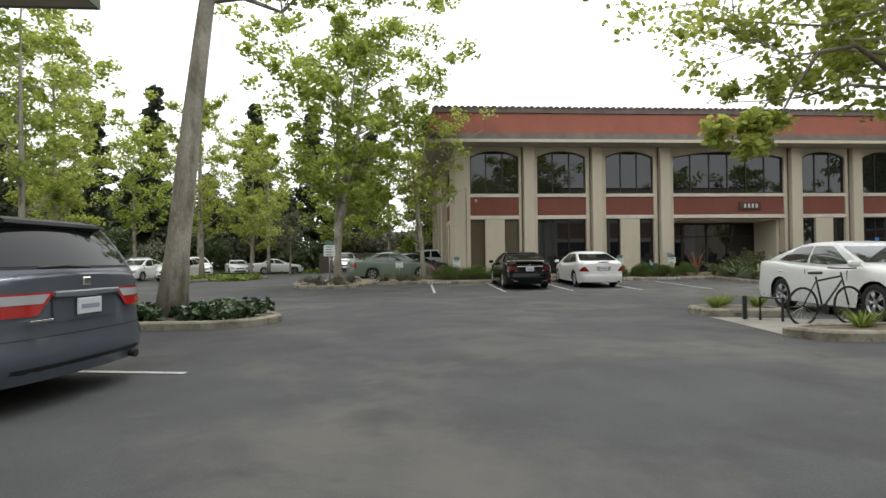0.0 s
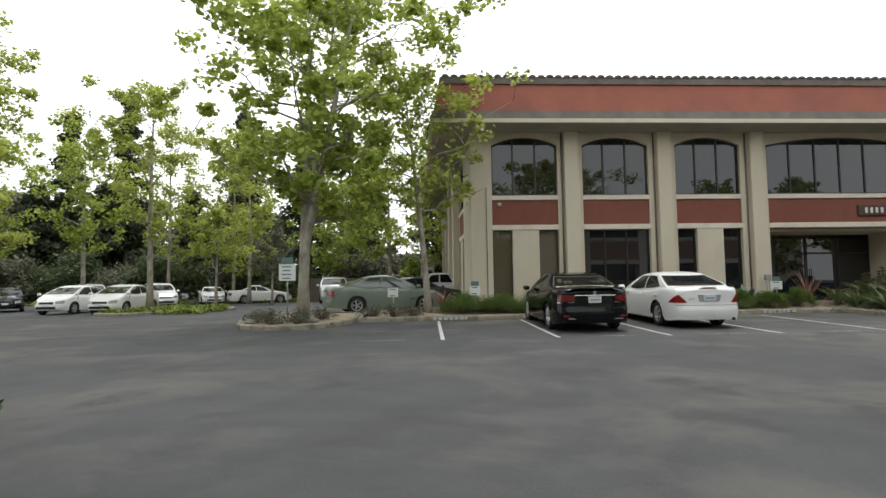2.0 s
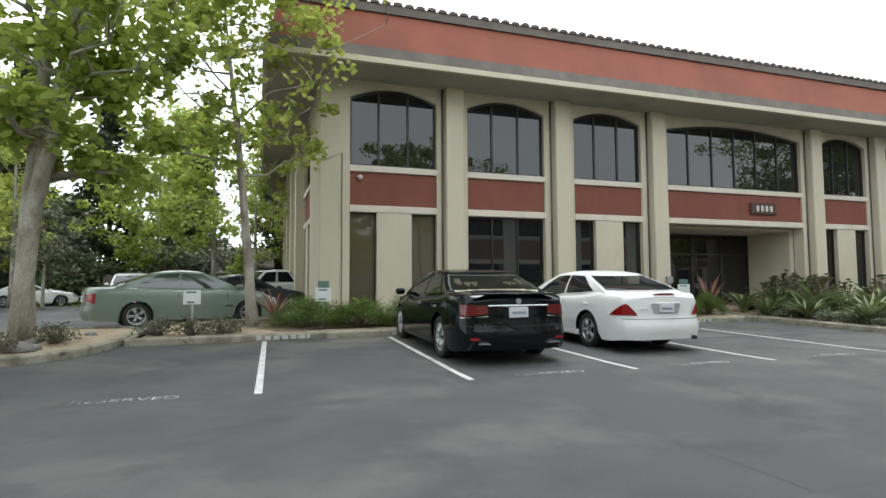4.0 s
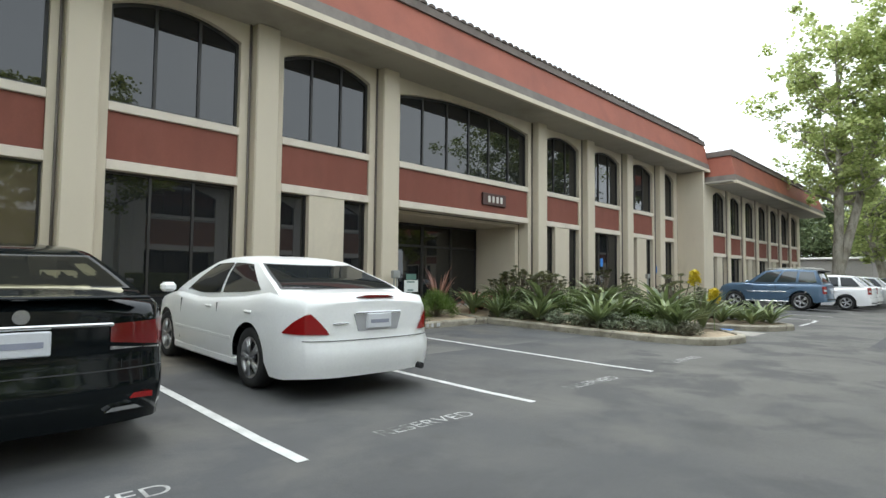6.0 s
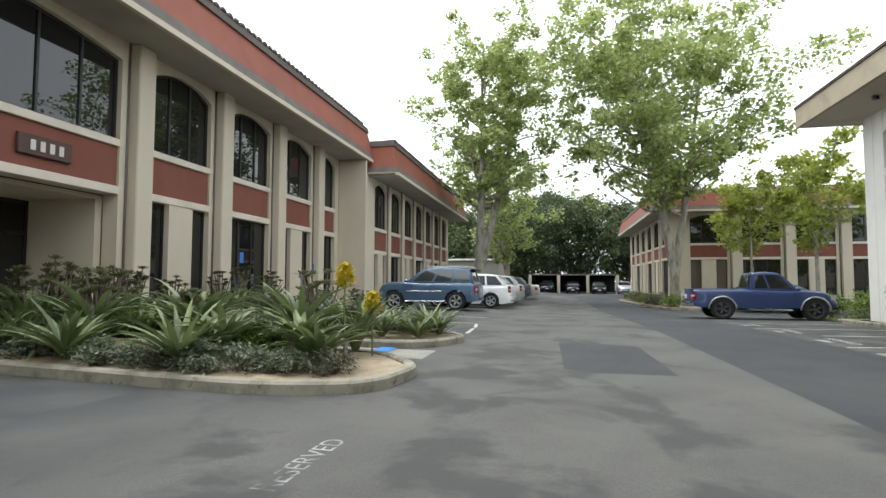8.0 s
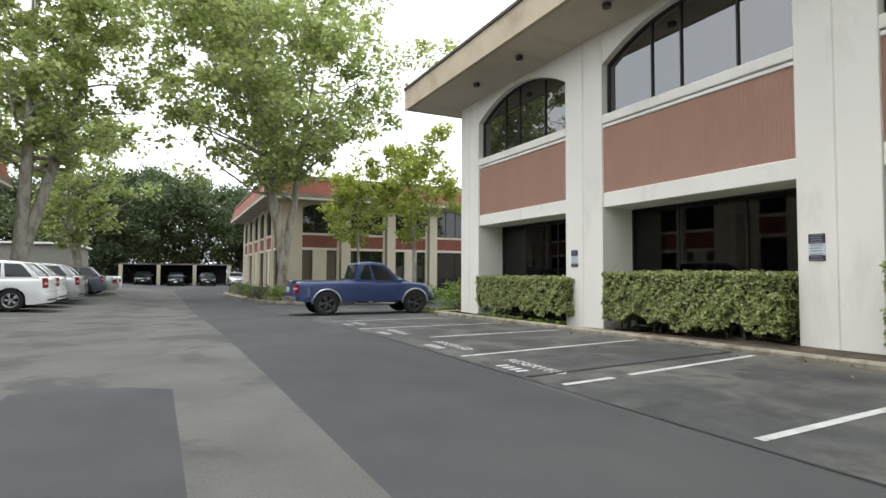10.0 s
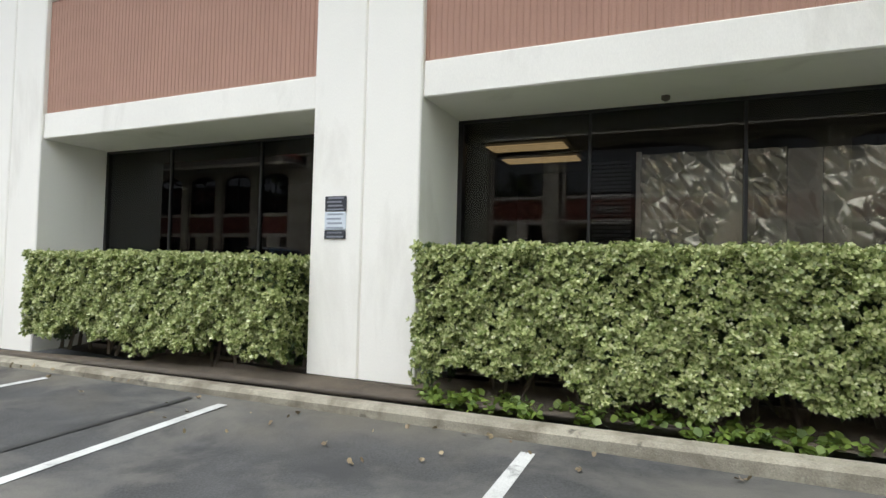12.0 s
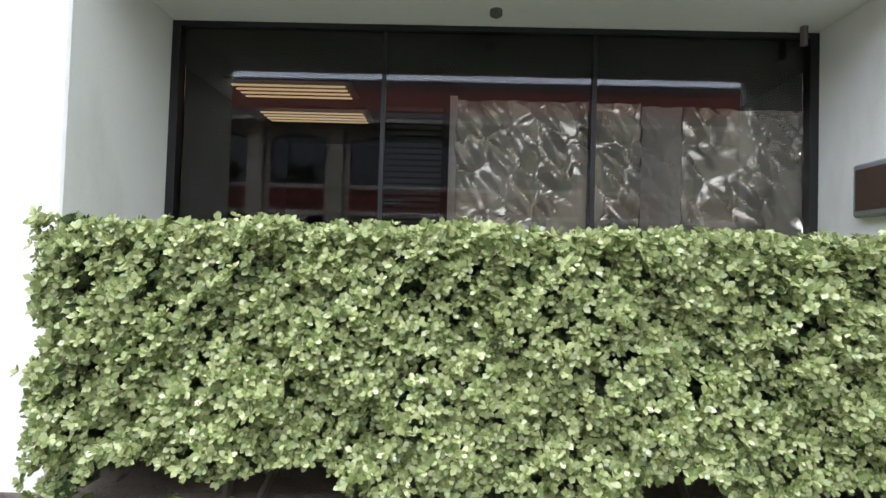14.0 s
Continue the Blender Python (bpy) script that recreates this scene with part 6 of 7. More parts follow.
    bm.from_mesh(body_mesh)
    bmesh.ops.remove_doubles(bm, verts=bm.verts, dist=0.0015)
    bmesh.ops.recalc_face_normals(bm, faces=bm.faces)
    bm.to_mesh(body_mesh)
    bm.free()
    smooth_edges(part("body", body_mesh, paint, root), 48)
    part("underbody", Shape().box(-L / 2 + 0.5, L / 2 - 0.5, -hw * 0.8, hw * 0.8, clear, 0.6).box(xr + ra, xf - ra, -hw * 0.92, hw * 0.92, clear - 0.01, max(0.4, clear + 0.1)), TRIM, root)

    def outline(end, z):
        """Half the body's outline at a height, from the middle of its rear or front round the corner."""
        def width(x):
            f = (z - 0.2) / (lerp_table(deck, x) - 0.2)
            return hw * lerp_table(plan, x) * (0.955 + 0.075 * math.sin(math.pi * min(0.12 + 0.72 * f, 1)) - 0.03 * f + 0.006 * (f > 0.7))

        xe_ = end * L / 2
        pts_ = [warp((xe_, width(xe_) * i / 14, z)) for i in range(15)]
        pts_ += [warp((xe_ - end * d, width(xe_ - end * d), z)) for d in (0.02, 0.04, 0.07, 0.1, 0.14, 0.18, 0.23, 0.29, 0.36, 0.44, 0.52)]
        return [(p[0], p[1]) for p in pts_]

    def on_body(end, s_, z, lift):
        """The point at a distance along that outline, a little off the surface; a negative distance is the other side."""
        side = 1 if s_ >= 0 else -1
        left = abs(s_)
        pts_ = outline(end, z)
        for p, q in zip(pts_, pts_[1:]):
            d = math.hypot(q[0] - p[0], q[1] - p[1])
            if left <= d or q == pts_[-1]:
                t = left / d
                nx, ny = (q[1] - p[1]) / d, -(q[0] - p[0]) / d
                if nx * end < 0:
                    nx, ny = -nx, -ny
                return (p[0] + (q[0] - p[0]) * t + nx * lift, side * (p[1] + (q[1] - p[1]) * t + abs(ny) * lift), z)
            left -= d

    def skin(y0, y1, z0, z1, lift, end=-1, n=8, slant=0.0, slant_top=0.0):
        """A patch that follows the rounded rear or front face."""
        v = []
        n = max(n, 14)
        for j in range(4):
            z = z0 + (z1 - z0) * j / 3
            for i in range(n + 1):
                zz = z + slant * (i / n) * (j / 3 - 1) + slant_top * (i / n) * (j / 3)
                v.append(on_body(end, y0 + (y1 - y0) * i / n, zz, lift))
        return Shape().add(v, [(j * (n + 1) + i, j * (n + 1) + i + 1, (j + 1) * (n + 1) + i + 1, (j + 1) * (n + 1) + i) for j in range(3) for i in range(n)])

    # cabin
    cr0, cr1, cf1, cf0 = cabin or (-L / 2 + 0.75, -L / 2 + 1.55, 0.15, 1.1)
    wb0, wb1 = hw * 0.93, hw * 0.7 if rear != "tall" else hw * 0.78

    def at_t(t):
        return cr0 + (cr1 - cr0) * t, cf0 + (cf1 - cf0) * t, wb0 + (wb1 - wb0) * t ** 1.35

    def height(x, t):
        a, b, _ = at_t(t)
        q = (x - a) / (b - a)
        base = lerp_table(deck, x) - 0.03
        return base + (roof - 0.03 - 0.05 * (2 * q - 1) ** 2 - base) * t * (1 + 0.25 * (1 - t))

    def cring(t, grow=0.0):
        a, b, w = at_t(t)
        a, b, w = a - grow, b + grow, w + grow
        pts = []
        n = 12
        for i in range(n + 1):
            y = w * (1 - 2 * i / n)
            x = b - 0.14 * (y / w) ** 2 * (1 - 0.3 * t)
            pts.append((x, y, height(min(x, b), t)))
        for i in range(1, n):
            q = i / n
            x = b - 0.14 * (1 - 0.3 * t) - q * (b - a - 0.24)
            pts.append((x, -w * (1 - 0.03 * abs(2 * q - 1) ** 3), height(x, t)))
        for i in range(n + 1):
            y = -w * (1 - 2 * i / n)
            x = a + 0.1 * (y / w) ** 2
            pts.append((x, y, height(x, t)))
        for i in range(1, n):
            q = i / n
            x = a + 0.1 + q * (b - a - 0.24)
            pts.append((x, w * (1 - 0.03 * abs(2 * q - 1) ** 3), height(x, t)))
        return pts

    rings = [cring(t) for t in (0, 0.1, 0.2, 0.3, 0.4, 0.5, 0.6, 0.7, 0.8, 0.88, 0.95)]
    top = cring(1.0)
    rings.append(top)
    c = Vector(((cr1 + cf1) / 2, 0, roof))
    for s_, dz in ((0.94, 0.016), (0.8, 0.03), (0.5, 0.042), (0.2, 0.046)):
        rings.append([(c.x + (p[0] - c.x) * s_, p[1] * s_, p[2] + dz + (roof - 0.03 - p[2]) * (1 - s_)) for p in top])
    smooth_edges(part("cabin", Shape().loft(rings), paint, root, smooth=True), 50)

    def side_pane(s0, s1, t0, t1, sign, lift=0.008, n=12, m=8):
        v = []
        for j in range(m + 1):
            t = t0 + (t1 - t0) * j / m
            a, b, w = at_t(t)
            for i in range(n + 1):
                q = s0 + (s1 - s0) * i / n
                x = a + 0.1 + q * (b - a - 0.24)
                v.append((x, sign * (w * (1 - 0.03 * abs(2 * q - 1) ** 3) + lift), height(x, t)))
        return Shape().add(v, [(j * (n + 1) + i, j * (n + 1) + i + 1, (j + 1) * (n + 1) + i + 1, (j + 1) * (n + 1) + i) for j in range(m) for i in range(n)])

    cuts = {"sedan": ((0.12, 0.47), (0.5, 0.9)), "tall": ((0.05, 0.3), (0.34, 0.6), (0.64, 0.93)), "pickup": ((0.1, 0.38), (0.43, 0.92)), "hatch": ((0.08, 0.22), (0.25, 0.52), (0.55, 0.93))}[rear]
    for sign in (1, -1):
        for s0, s1 in cuts:
            part("side_window", side_pane(s0, s1, 0.12, 0.86, sign), glass, root, smooth=True)
    for which in ("windscreen", "rear_window", "rear_window_trim"):
        v = []
        trim = which == "rear_window_trim"
        for j in range(11):
            t = 0.13 + 0.81 * j / 10 if trim else 0.16 + 0.74 * j / 10
            a, b, w = at_t(t)
            for i in range(13):
                y = w * (0.94 if trim else 0.9) * (1 - 2 * i / 12)
                x = (b - 0.14 * (y / w) ** 2 * (1 - 0.3 * t) + 0.01) if which == "windscreen" else a + 0.1 * (y / w) ** 2 - (0.006 if trim else 0.01)
                v.append((x, y, height(min(x, b), t) + (0.003 if trim else 0.005)))
        part(which, Shape().add(v, [(j * 13 + i, j * 13 + i + 1, (j + 1) * 13 + i + 1, (j + 1) * 13 + i) for j in range(10) for i in range(12)]), TRIM if trim else rear_glass if rear_glass and which == "rear_window" else glass, root, smooth=True)
    if paint == PAINT_BLACK and L > 5:
        for name_, t0, t1, y0, y1 in (("seat_back", 0.07, 0.22, -0.86, 0.86), ("headrest", 0.22, 0.55, -0.62, -0.28), ("headrest", 0.22, 0.55, 0.3, 0.62), ("headrest", 0.22, 0.38, -0.12, 0.14), ("front_headrest", 0.42, 0.72, -0.8, -0.66), ("front_headrest", 0.42, 0.72, 0.66, 0.8)):
            sv = []
            for j in range(5):
                t = t0 + (t1 - t0) * j / 4
                a, b, w = at_t(t)
                pinch = 1 - (0.12 if j in (0, 4) and name_ != "seat_back" else 0)
                for i in range(7):
                    y = w * ((y0 + y1) / 2 + (y1 - y0) * pinch * (i / 6 - 0.5))
                    sv.append((a + 0.1 * (y / w) ** 2 - 0.006, y, height(a + 0.1 * (y / w) ** 2, t) + 0.003))
            part(name_, Shape().add(sv, [(j * 7 + i, j * 7 + i + 1, (j + 1) * 7 + i + 1, (j + 1) * 7 + i) for j in range(4) for i in range(6)]), CREAM_SEAT, root, "cream leather seat behind the glass", smooth=True)
    # wheels
    ty, ri, br = wheel_meshes(r, 0.21 if rear != "pickup" else 0.27, spokes, rim)
    for x in (xf, xr):
        for sign in (1, -1):
            m = pose(x, sign * (hw - 0.125), r, 0, 0, 0 if sign > 0 else 180)
            w_ = part("wheel", ty, TYRE, root, at=m)
            part("rim", ri, ALLOY, w_)
            part("brake_disc", br, TRIM, w_)
    zr = lerp_table(deck, -L / 2 + 0.05)
    xe = -L / 2 - 0.0
    part("bumper_gap", skin(-hw * 0.93, hw * 0.93, 0.6 + lip, 0.608 + lip, 0.013, -1, 24), TRIM, root)
    if rear == "sedan" and lamps != "wedge":
        for sign in (1, -1):
            part("boot_gap", skin(sign * hw * 0.6, sign * hw * 0.604, 0.61, zr - 0.36, 0.004, -1, 2), TRIM, root)
    if rear == "tall":
        part("rear_skirt", skin(-hw * 0.8, hw * 0.8, clear + 0.11, clear + 0.17, 0.005, -1, 12), TRIM, root)
    if rear == "pickup":
        part("rear_bumper", skin(-hw * 0.97, hw * 0.97, 0.48, 0.66, 0.09, -1, 14), CHROME, root, "chrome rear bumper")
    if lamps == "corner":
        for sign in (1, -1):
            lo, hi = (zr - 0.29, zr - 0.09) if paint != PAINT_BLACK else (zr - 0.27, zr - 0.1)
            lamp = part("tail_lamp", skin(sign * hw * 0.52, sign * hw * 0.985, lo + 0.03, hi - 0.02, 0.01, -1, 10, 0.05, 0.02), LAMP_DARK if paint == PAINT_BLACK else LAMP_RED, root, smooth=True)
            part("lamp_edge", skin(sign * hw * 0.52, sign * hw * 0.985, lo - 0.02 + 0.0, lo + 0.005, 0.012, -1, 10, 0.0, -0.05), CHROME if paint == PAINT_BLACK else LAMP_RED, lamp, smooth=True)
    elif lamps == "wedge":
        for sign in (1, -1):
            lo, hi = zr - 0.345, zr - 0.14
            v = []
            for i in range(25):
                q = i / 24
                top = min(q / 0.34, 1.0) ** 0.85 * (1 - (max(q - 0.34, 0) / 0.66) ** 1.3)
                for z in (lo, lo + (hi - lo) * (0.04 + 0.96 * top)):
                    v.append(on_body(-1, sign * (hw * 0.64 + q * 0.52), z, 0.014))
            part("tail_lamp", Shape().add(v, [(2 * i, 2 * i + 1, 2 * i + 3, 2 * i + 2) for i in range(24)]), LAMP_RED, root, smooth=True)
    elif lamps == "tall":
        for sign in (1, -1):
            lamp = part("tail_lamp", skin(sign * hw * 0.72, sign * hw * 0.985, 0.74, 1.06 if rear != "pickup" else 1.0, 0.012, -1, 8), LAMP_RED, root, smooth=True)
            part("reverse_lens", skin(sign * hw * 0.74, sign * hw * 0.93, 0.85, 0.92, 0.016, -1, 6), LAMP_CLEAR, lamp, smooth=True)
    elif lamps == "van":
        def van_lamp(sign, u0, u1, v0, v1, lift):
            v = []
            for j in range(4):
                q = v0 + (v1 - v0) * j / 3
                inner = hw * (0.56 - 0.18 * q)
                for i in range(19):
                    v.append(on_body(-1, sign * (inner + (hw * 1.12 - inner) * (u0 + (u1 - u0) * i / 18)), 0.79 + 0.19 * q, lift))
            return Shape().add(v, [(j * 19 + i, j * 19 + i + 1, (j + 1) * 19 + i + 1, (j + 1) * 19 + i) for j in range(3) for i in range(18)])

        for sign in (1, -1):
            lamp = part("tail_lamp", van_lamp(sign, 0.0, 1.0, 0.0, 1.0, 0.02), LAMP_BRIGHT, root, "red and clear wrap-around tail lamp", smooth=True)
            part("reverse_lens", van_lamp(sign, 0.06, 0.84, 0.52, 0.92, 0.026), LAMP_CLEAR, lamp, smooth=True)
        part("tailgate_trim", skin(-hw * 0.72, hw * 0.72, 0.615, 0.64, 0.012, -1, 16), paint, root, smooth=True)
        part("plate_panel", skin(-0.4, 0.4, 0.72, 0.93, 0.012, -1, 12), paint, root, smooth=True)
    zf = lerp_table(deck, L / 2 - 0.2)
    for sign in (1, -1):
        part("headlamp", skin(sign * hw * 0.5, sign * hw * 0.95, min(zf - 0.2, 0.62 + lip), min(zf - 0.06, 0.76 + lip), 0.008, 1, 10, -0.02, 0.06), LAMP_CLEAR, root, smooth=True)
    part("grille", skin(-hw * 0.42, hw * 0.42, min(zf - 0.2, 0.6 + lip), min(zf - 0.09, 0.7 + lip), 0.01, 1, 10), TRIM, root, smooth=True)
    part("grille_low", skin(-hw * 0.55, hw * 0.55, 0.3 + lip, 0.42 + lip, 0.008, 1, 10), TRIM, root, smooth=True)
    part("front_plate_bracket", skin(-0.16, 0.16, 0.44 + lip, 0.55 + lip, 0.014, 1, 4), PLATE, root)
    if plate:
        zp = zr - 0.22 if rear == "sedan" else 0.84
        p = part("number_plate", Shape().cbox(xe - 0.03, xe + 0.02, -0.155, 0.155, zp - 0.08, zp + 0.075, 0.008), PLATE, root)
        part("plate_bar", Shape().box(xe - 0.033, xe - 0.0302, -0.115, 0.115, zp - 0.026, zp + 0.012), PLATE_INK, p, "plain dark bar")
    for sign in (1, -1):
        m = part("mirror", Shape().cbox(cf0 - 0.28, cf0 - 0.12, min(sign * (hw - 0.02), sign * (hw + 0.17)), max(sign * (hw - 0.02), sign * (hw + 0.17)), belt + 0.0, belt + 0.13, 0.04), paint, root)
        a, b, _ = at_t(0.1)
        for s0, s1 in cuts[-2:]:
            x = a + 0.1 + (s0 + 0.16 * (s1 - s0)) * (b - a - 0.24)
            part("door_handle", Shape().cbox(x - 0.08, x + 0.08, min(sign * (hw * 0.985), sign * (hw * 0.985 + 0.03)), max(sign * (hw * 0.985), sign * (hw * 0.985 + 0.03)), belt - 0.14, belt - 0.105, 0.012), CHROME if paint in (PAINT_BLACK,) else paint, root)
            part("door_gap", Shape().box(a + 0.1 + s1 * (b - a - 0.24) + 0.02, a + 0.1 + s1 * (b - a - 0.24) + 0.03, min(sign * hw * 0.93, sign * (hw * 1.001)), max(sign * hw * 0.93, sign * (hw * 1.001)), 0.34, belt - 0.07), TRIM, root)
        part("side_strip", Shape().box(xr + ra + 0.05, xf - ra - 0.05, min(sign * hw * 0.985, sign * (hw + 0.008)), max(sign * hw * 0.985, sign * (hw + 0.008)), 0.5, 0.535), CHROME if paint == PAINT_GREEN else paint, root)
    if rack:
        for sign in (1, -1):
            part("roof_rail", Shape().tube([(cr1 + 0.05, sign * wb1 * 0.92, roof - 0.01), (cr1 + 0.2, sign * wb1 * 0.92, roof + 0.04), (cf1 - 0.3, sign * wb1 * 0.92, roof + 0.04), (cf1 - 0.1, sign * wb1 * 0.92, roof)], 0.022, 6), PALE, root, smooth=True)
    root["deck_rear"] = zr
    return root


SEDAN = dict(L=4.85, W=1.82, wb=2.74, front=0.95)


def on_ground(x, y, heading, tip=0.0):
    return pose(x, y, ground_z(x, y), 0, -tip, heading)


# black luxury sedan and white sedan
L1 = 5.06
black = car("black luxury sedan with cream leather inside, parked nose-in", on_ground(8.68, 27.78, 88.5, 1.0), PAINT_BLACK, L=L1, W=1.88, wb=2.97, r=0.35, front=0.95, roof=1.47, belt=0.97,
            deck=[(-2.53, 0.98), (-2.45, 1.06), (-1.7, 1.1), (-1.2, 1.04), (0.2, 0.96), (1.1, 1.0), (2.0, 0.9), (2.4, 0.74), (2.53, 0.6)], cabin=(-1.85, -1.0, 0.35, 1.3), glass=CAR_GLASS, spokes=7, rear_glass=clear_glass("rear_window_glass", (0.55, 0.56, 0.53), 1.45))
part("chrome_bar", Shape().cbox(-2.55, -2.49, -0.5, 0.5, 0.895, 0.922, 0.008), CHROME, black, "chrome strip over the plate")
part("spoiler_lip", Shape().cbox(-2.54, -2.4, -0.72, 0.72, 1.075, 1.1, 0.01), PAINT_BLACK, black)
part("emblem", Shape().tube([(-2.535, 0, 0.975), (-2.5, 0, 0.975)], [0.045, 0.05], 16), CHROME, black)
for sgn in (1, -1):
    part("exhaust_trim", Shape().prism([(sgn * 0.46, 0.335), (sgn * 0.68, 0.345), (sgn * 0.64, 0.37), (sgn * 0.5, 0.362)], -2.575, -2.4, "x"), CHROME, black)
    part("reflector", Shape().box(-2.52, -2.4, min(sgn * 0.62, sgn * 0.76), max(sgn * 0.62, sgn * 0.76), 0.4, 0.435), LAMP_RED, black)
white_sedan = car("white sedan with tinted windows parked nose-in at the office", on_ground(11.74, 28.05, 88.5, 1.0), PAINT_WHITE, r=0.33, roof=1.45, belt=0.95,
                  deck=[(-2.42, 0.96), (-2.35, 1.04), (-1.6, 1.07), (-1.0, 1.0), (0.2, 0.93), (1.15, 0.98), (2.0, 0.86), (2.3, 0.72), (2.42, 0.58)], cabin=(-1.95, -1.0, 0.3, 1.35), lamps="wedge", **dict(SEDAN, W=1.78))
part("brake_lamp", Shape().prism([(-0.24, 1.035), (-0.12, 1.052), (0.12, 1.052), (0.24, 1.035), (0.12, 1.022), (-0.12, 1.022)], -2.4, -2.3, "x"), LAMP_DARK, white_sedan, "red high brake lamp in the boot lip")
part("plate_recess", Shape().prism([(-0.3, 0.86), (-0.25, 0.69), (0.25, 0.69), (0.3, 0.86)], -2.43, -2.4, "x"), LAMP_CLEAR, white_sedan, "grey recess round the plate")
part("plate_garnish", Shape().cbox(-2.445, -2.41, -0.29, 0.29, 0.865, 0.885, 0.006), CHROME, white_sedan, "thin bright strip over the plate")
part("name_badge", Shape().cbox(-2.42, -2.4, 0.36, 0.54, 0.765, 0.78, 0.003), CHROME, white_sedan, "small chrome badge")
for sgn in (1, -1):
    part("side_moulding", Shape().cbox(-0.85, 1.0, min(sgn * 0.88, sgn * 0.905), max(sgn * 0.88, sgn * 0.905), 0.48, 0.53, 0.01), PAINT_WHITE, white_sedan)
    part("sill", Shape().cbox(-0.95, 1.05, min(sgn * 0.8, sgn * 0.89), max(sgn * 0.8, sgn * 0.89), 0.2, 0.3, 0.02), PAINT_WHITE, white_sedan)
part("exhaust", Shape().tube([(-2.2, -0.6, 0.27), (-2.45, -0.6, 0.26)], 0.035, 10), TRIM, white_sedan)

# grey minivan
van = car("dark grey minivan with a roof spoiler, parked in the angled stall", on_ground(-1.55, 9.75, 171) @ Matrix.Scale(0.96, 4), PAINT_GREY, L=5.15, W=2.0, wb=3.0, r=0.35, front=0.98, rear="tall", kind="minivan", name="minivan",
          deck=[(-2.575, 1.09), (-2.5, 1.13), (0.5, 1.06), (1.35, 1.06), (2.1, 0.95), (2.45, 0.8), (2.575, 0.65)], cabin=(-2.5, -2.2, 0.3, 1.55), belt=1.02, roof=1.68, glass=CAR_GLASS, lamps="van", plate=False)
part("spoiler", Shape().prism([(-2.29, 1.575), (-2.28, 1.605), (-2.05, 1.65), (-2.0, 1.6), (-2.2, 1.54)], -0.58, 0.58, "y"), TRIM, van, "black roof spoiler")
part("wiper", Shape().tube([(-2.53, -0.1, 1.185), (-2.525, 0.2, 1.2), (-2.52, 0.5, 1.19)], [0.012, 0.02, 0.01], 6), TRIM, van)
part("tailgate_strip", Shape().cbox(-2.615, -2.56, -0.4, 0.4, 0.925, 0.985, 0.014), material("grey_satin_strip", (0.2, 0.215, 0.235), 0.25, 0.04, metal=0.4), van, "satin grey strip between the tail lamps")
part("name_badge", Shape().cbox(-2.6, -2.57, 0.42, 0.66, 0.735, 0.757, 0.004), CHROME, van, "small chrome badge")
p = part("number_plate", Shape().cbox(-2.61, -2.59, -0.155, 0.155, 0.76, 0.91, 0.008), PLATE, van)
part("plate_bar", Shape().box(-2.613, -2.6105, -0.115, 0.115, 0.81, 0.85), PLATE_INK, p, "plain dark bar")
part("badge", Shape().cbox(-2.585, -2.55, -0.05, 0.05, 1.02, 1.1, 0.012), CHROME, van)
part("exhaust", Shape().tube([(-2.4, -0.65, 0.3), (-2.62, -0.65, 0.28)], 0.04, 10), TRIM, van)

# white sedan by the bicycle
car("white sedan parked behind the bicycle planter", on_ground(13.0, 14.75, -95), PAINT_WHITE, roof=1.46, r=0.33, belt=0.96, cabin=(-1.95, -1.0, 0.3, 1.35),
    deck=[(-2.42, 0.98), (-2.35, 1.06), (-1.6, 1.08), (-1.0, 1.02), (0.2, 0.95), (1.15, 0.99), (2.0, 0.86), (2.3, 0.72), (2.42, 0.58)], glass=CAR_GLASS_PALE, **SEDAN)
# green sedan at the side lot
car("grey-green sedan parked beside the office bed", pose(3.1, 33.4, 0.22, 0, 0, 18) @ Matrix.Scale(0.96, 4), PAINT_GREEN, L=4.7, W=1.76, wb=2.7, front=0.93, roof=1.46, r=0.32, belt=0.95, cabin=(-1.9, -0.85, 0.4, 1.35),
    deck=[(-2.35, 0.9), (-2.28, 1.0), (-1.5, 1.03), (-1.0, 0.98), (0.2, 0.93), (1.15, 0.97), (1.9, 0.86), (2.2, 0.72), (2.35, 0.58)], glass=CAR_GLASS_PALE)
# blue off-roader and the row behind it
SUV = dict(L=4.55, W=1.87, wb=2.7, front=0.88, r=0.4, rear="tall", belt=1.18, roof=1.82, lamps="tall", clear=0.36, glass=CAR_GLASS_PALE,
           deck=[(-2.27, 1.12), (-2.2, 1.17), (0.3, 1.16), (0.95, 1.2), (1.75, 1.16), (2.1, 1.06), (2.27, 0.82)], cabin=(-2.2, -1.95, 0.2, 1.0))
blue = car("blue-grey off-road estate with pale roof rails, parked nose-in", on_ground(37.2, 28.3, 89), PAINT_BLUE, rack=True, kind="car", name="suv", **SUV)
for sgn in (1, -1):
    part("side_moulding", Shape().cbox(-0.75, 0.85, min(sgn * 0.925, sgn * 0.955), max(sgn * 0.925, sgn * 0.955), 0.8, 0.83, 0.01), PAINT_SILVER, blue, "silver side moulding")
    part("running_board", Shape().cbox(-0.85, 0.9, min(sgn * 0.82, sgn * 0.97), max(sgn * 0.82, sgn * 0.97), 0.36, 0.41, 0.015), PAINT_SILVER, blue, "silver running board")
part("roof_spoiler", Shape().cbox(-2.12, -1.9, -0.62, 0.62, 1.7, 1.76, 0.02), TRIM, blue, "dark roof spoiler")
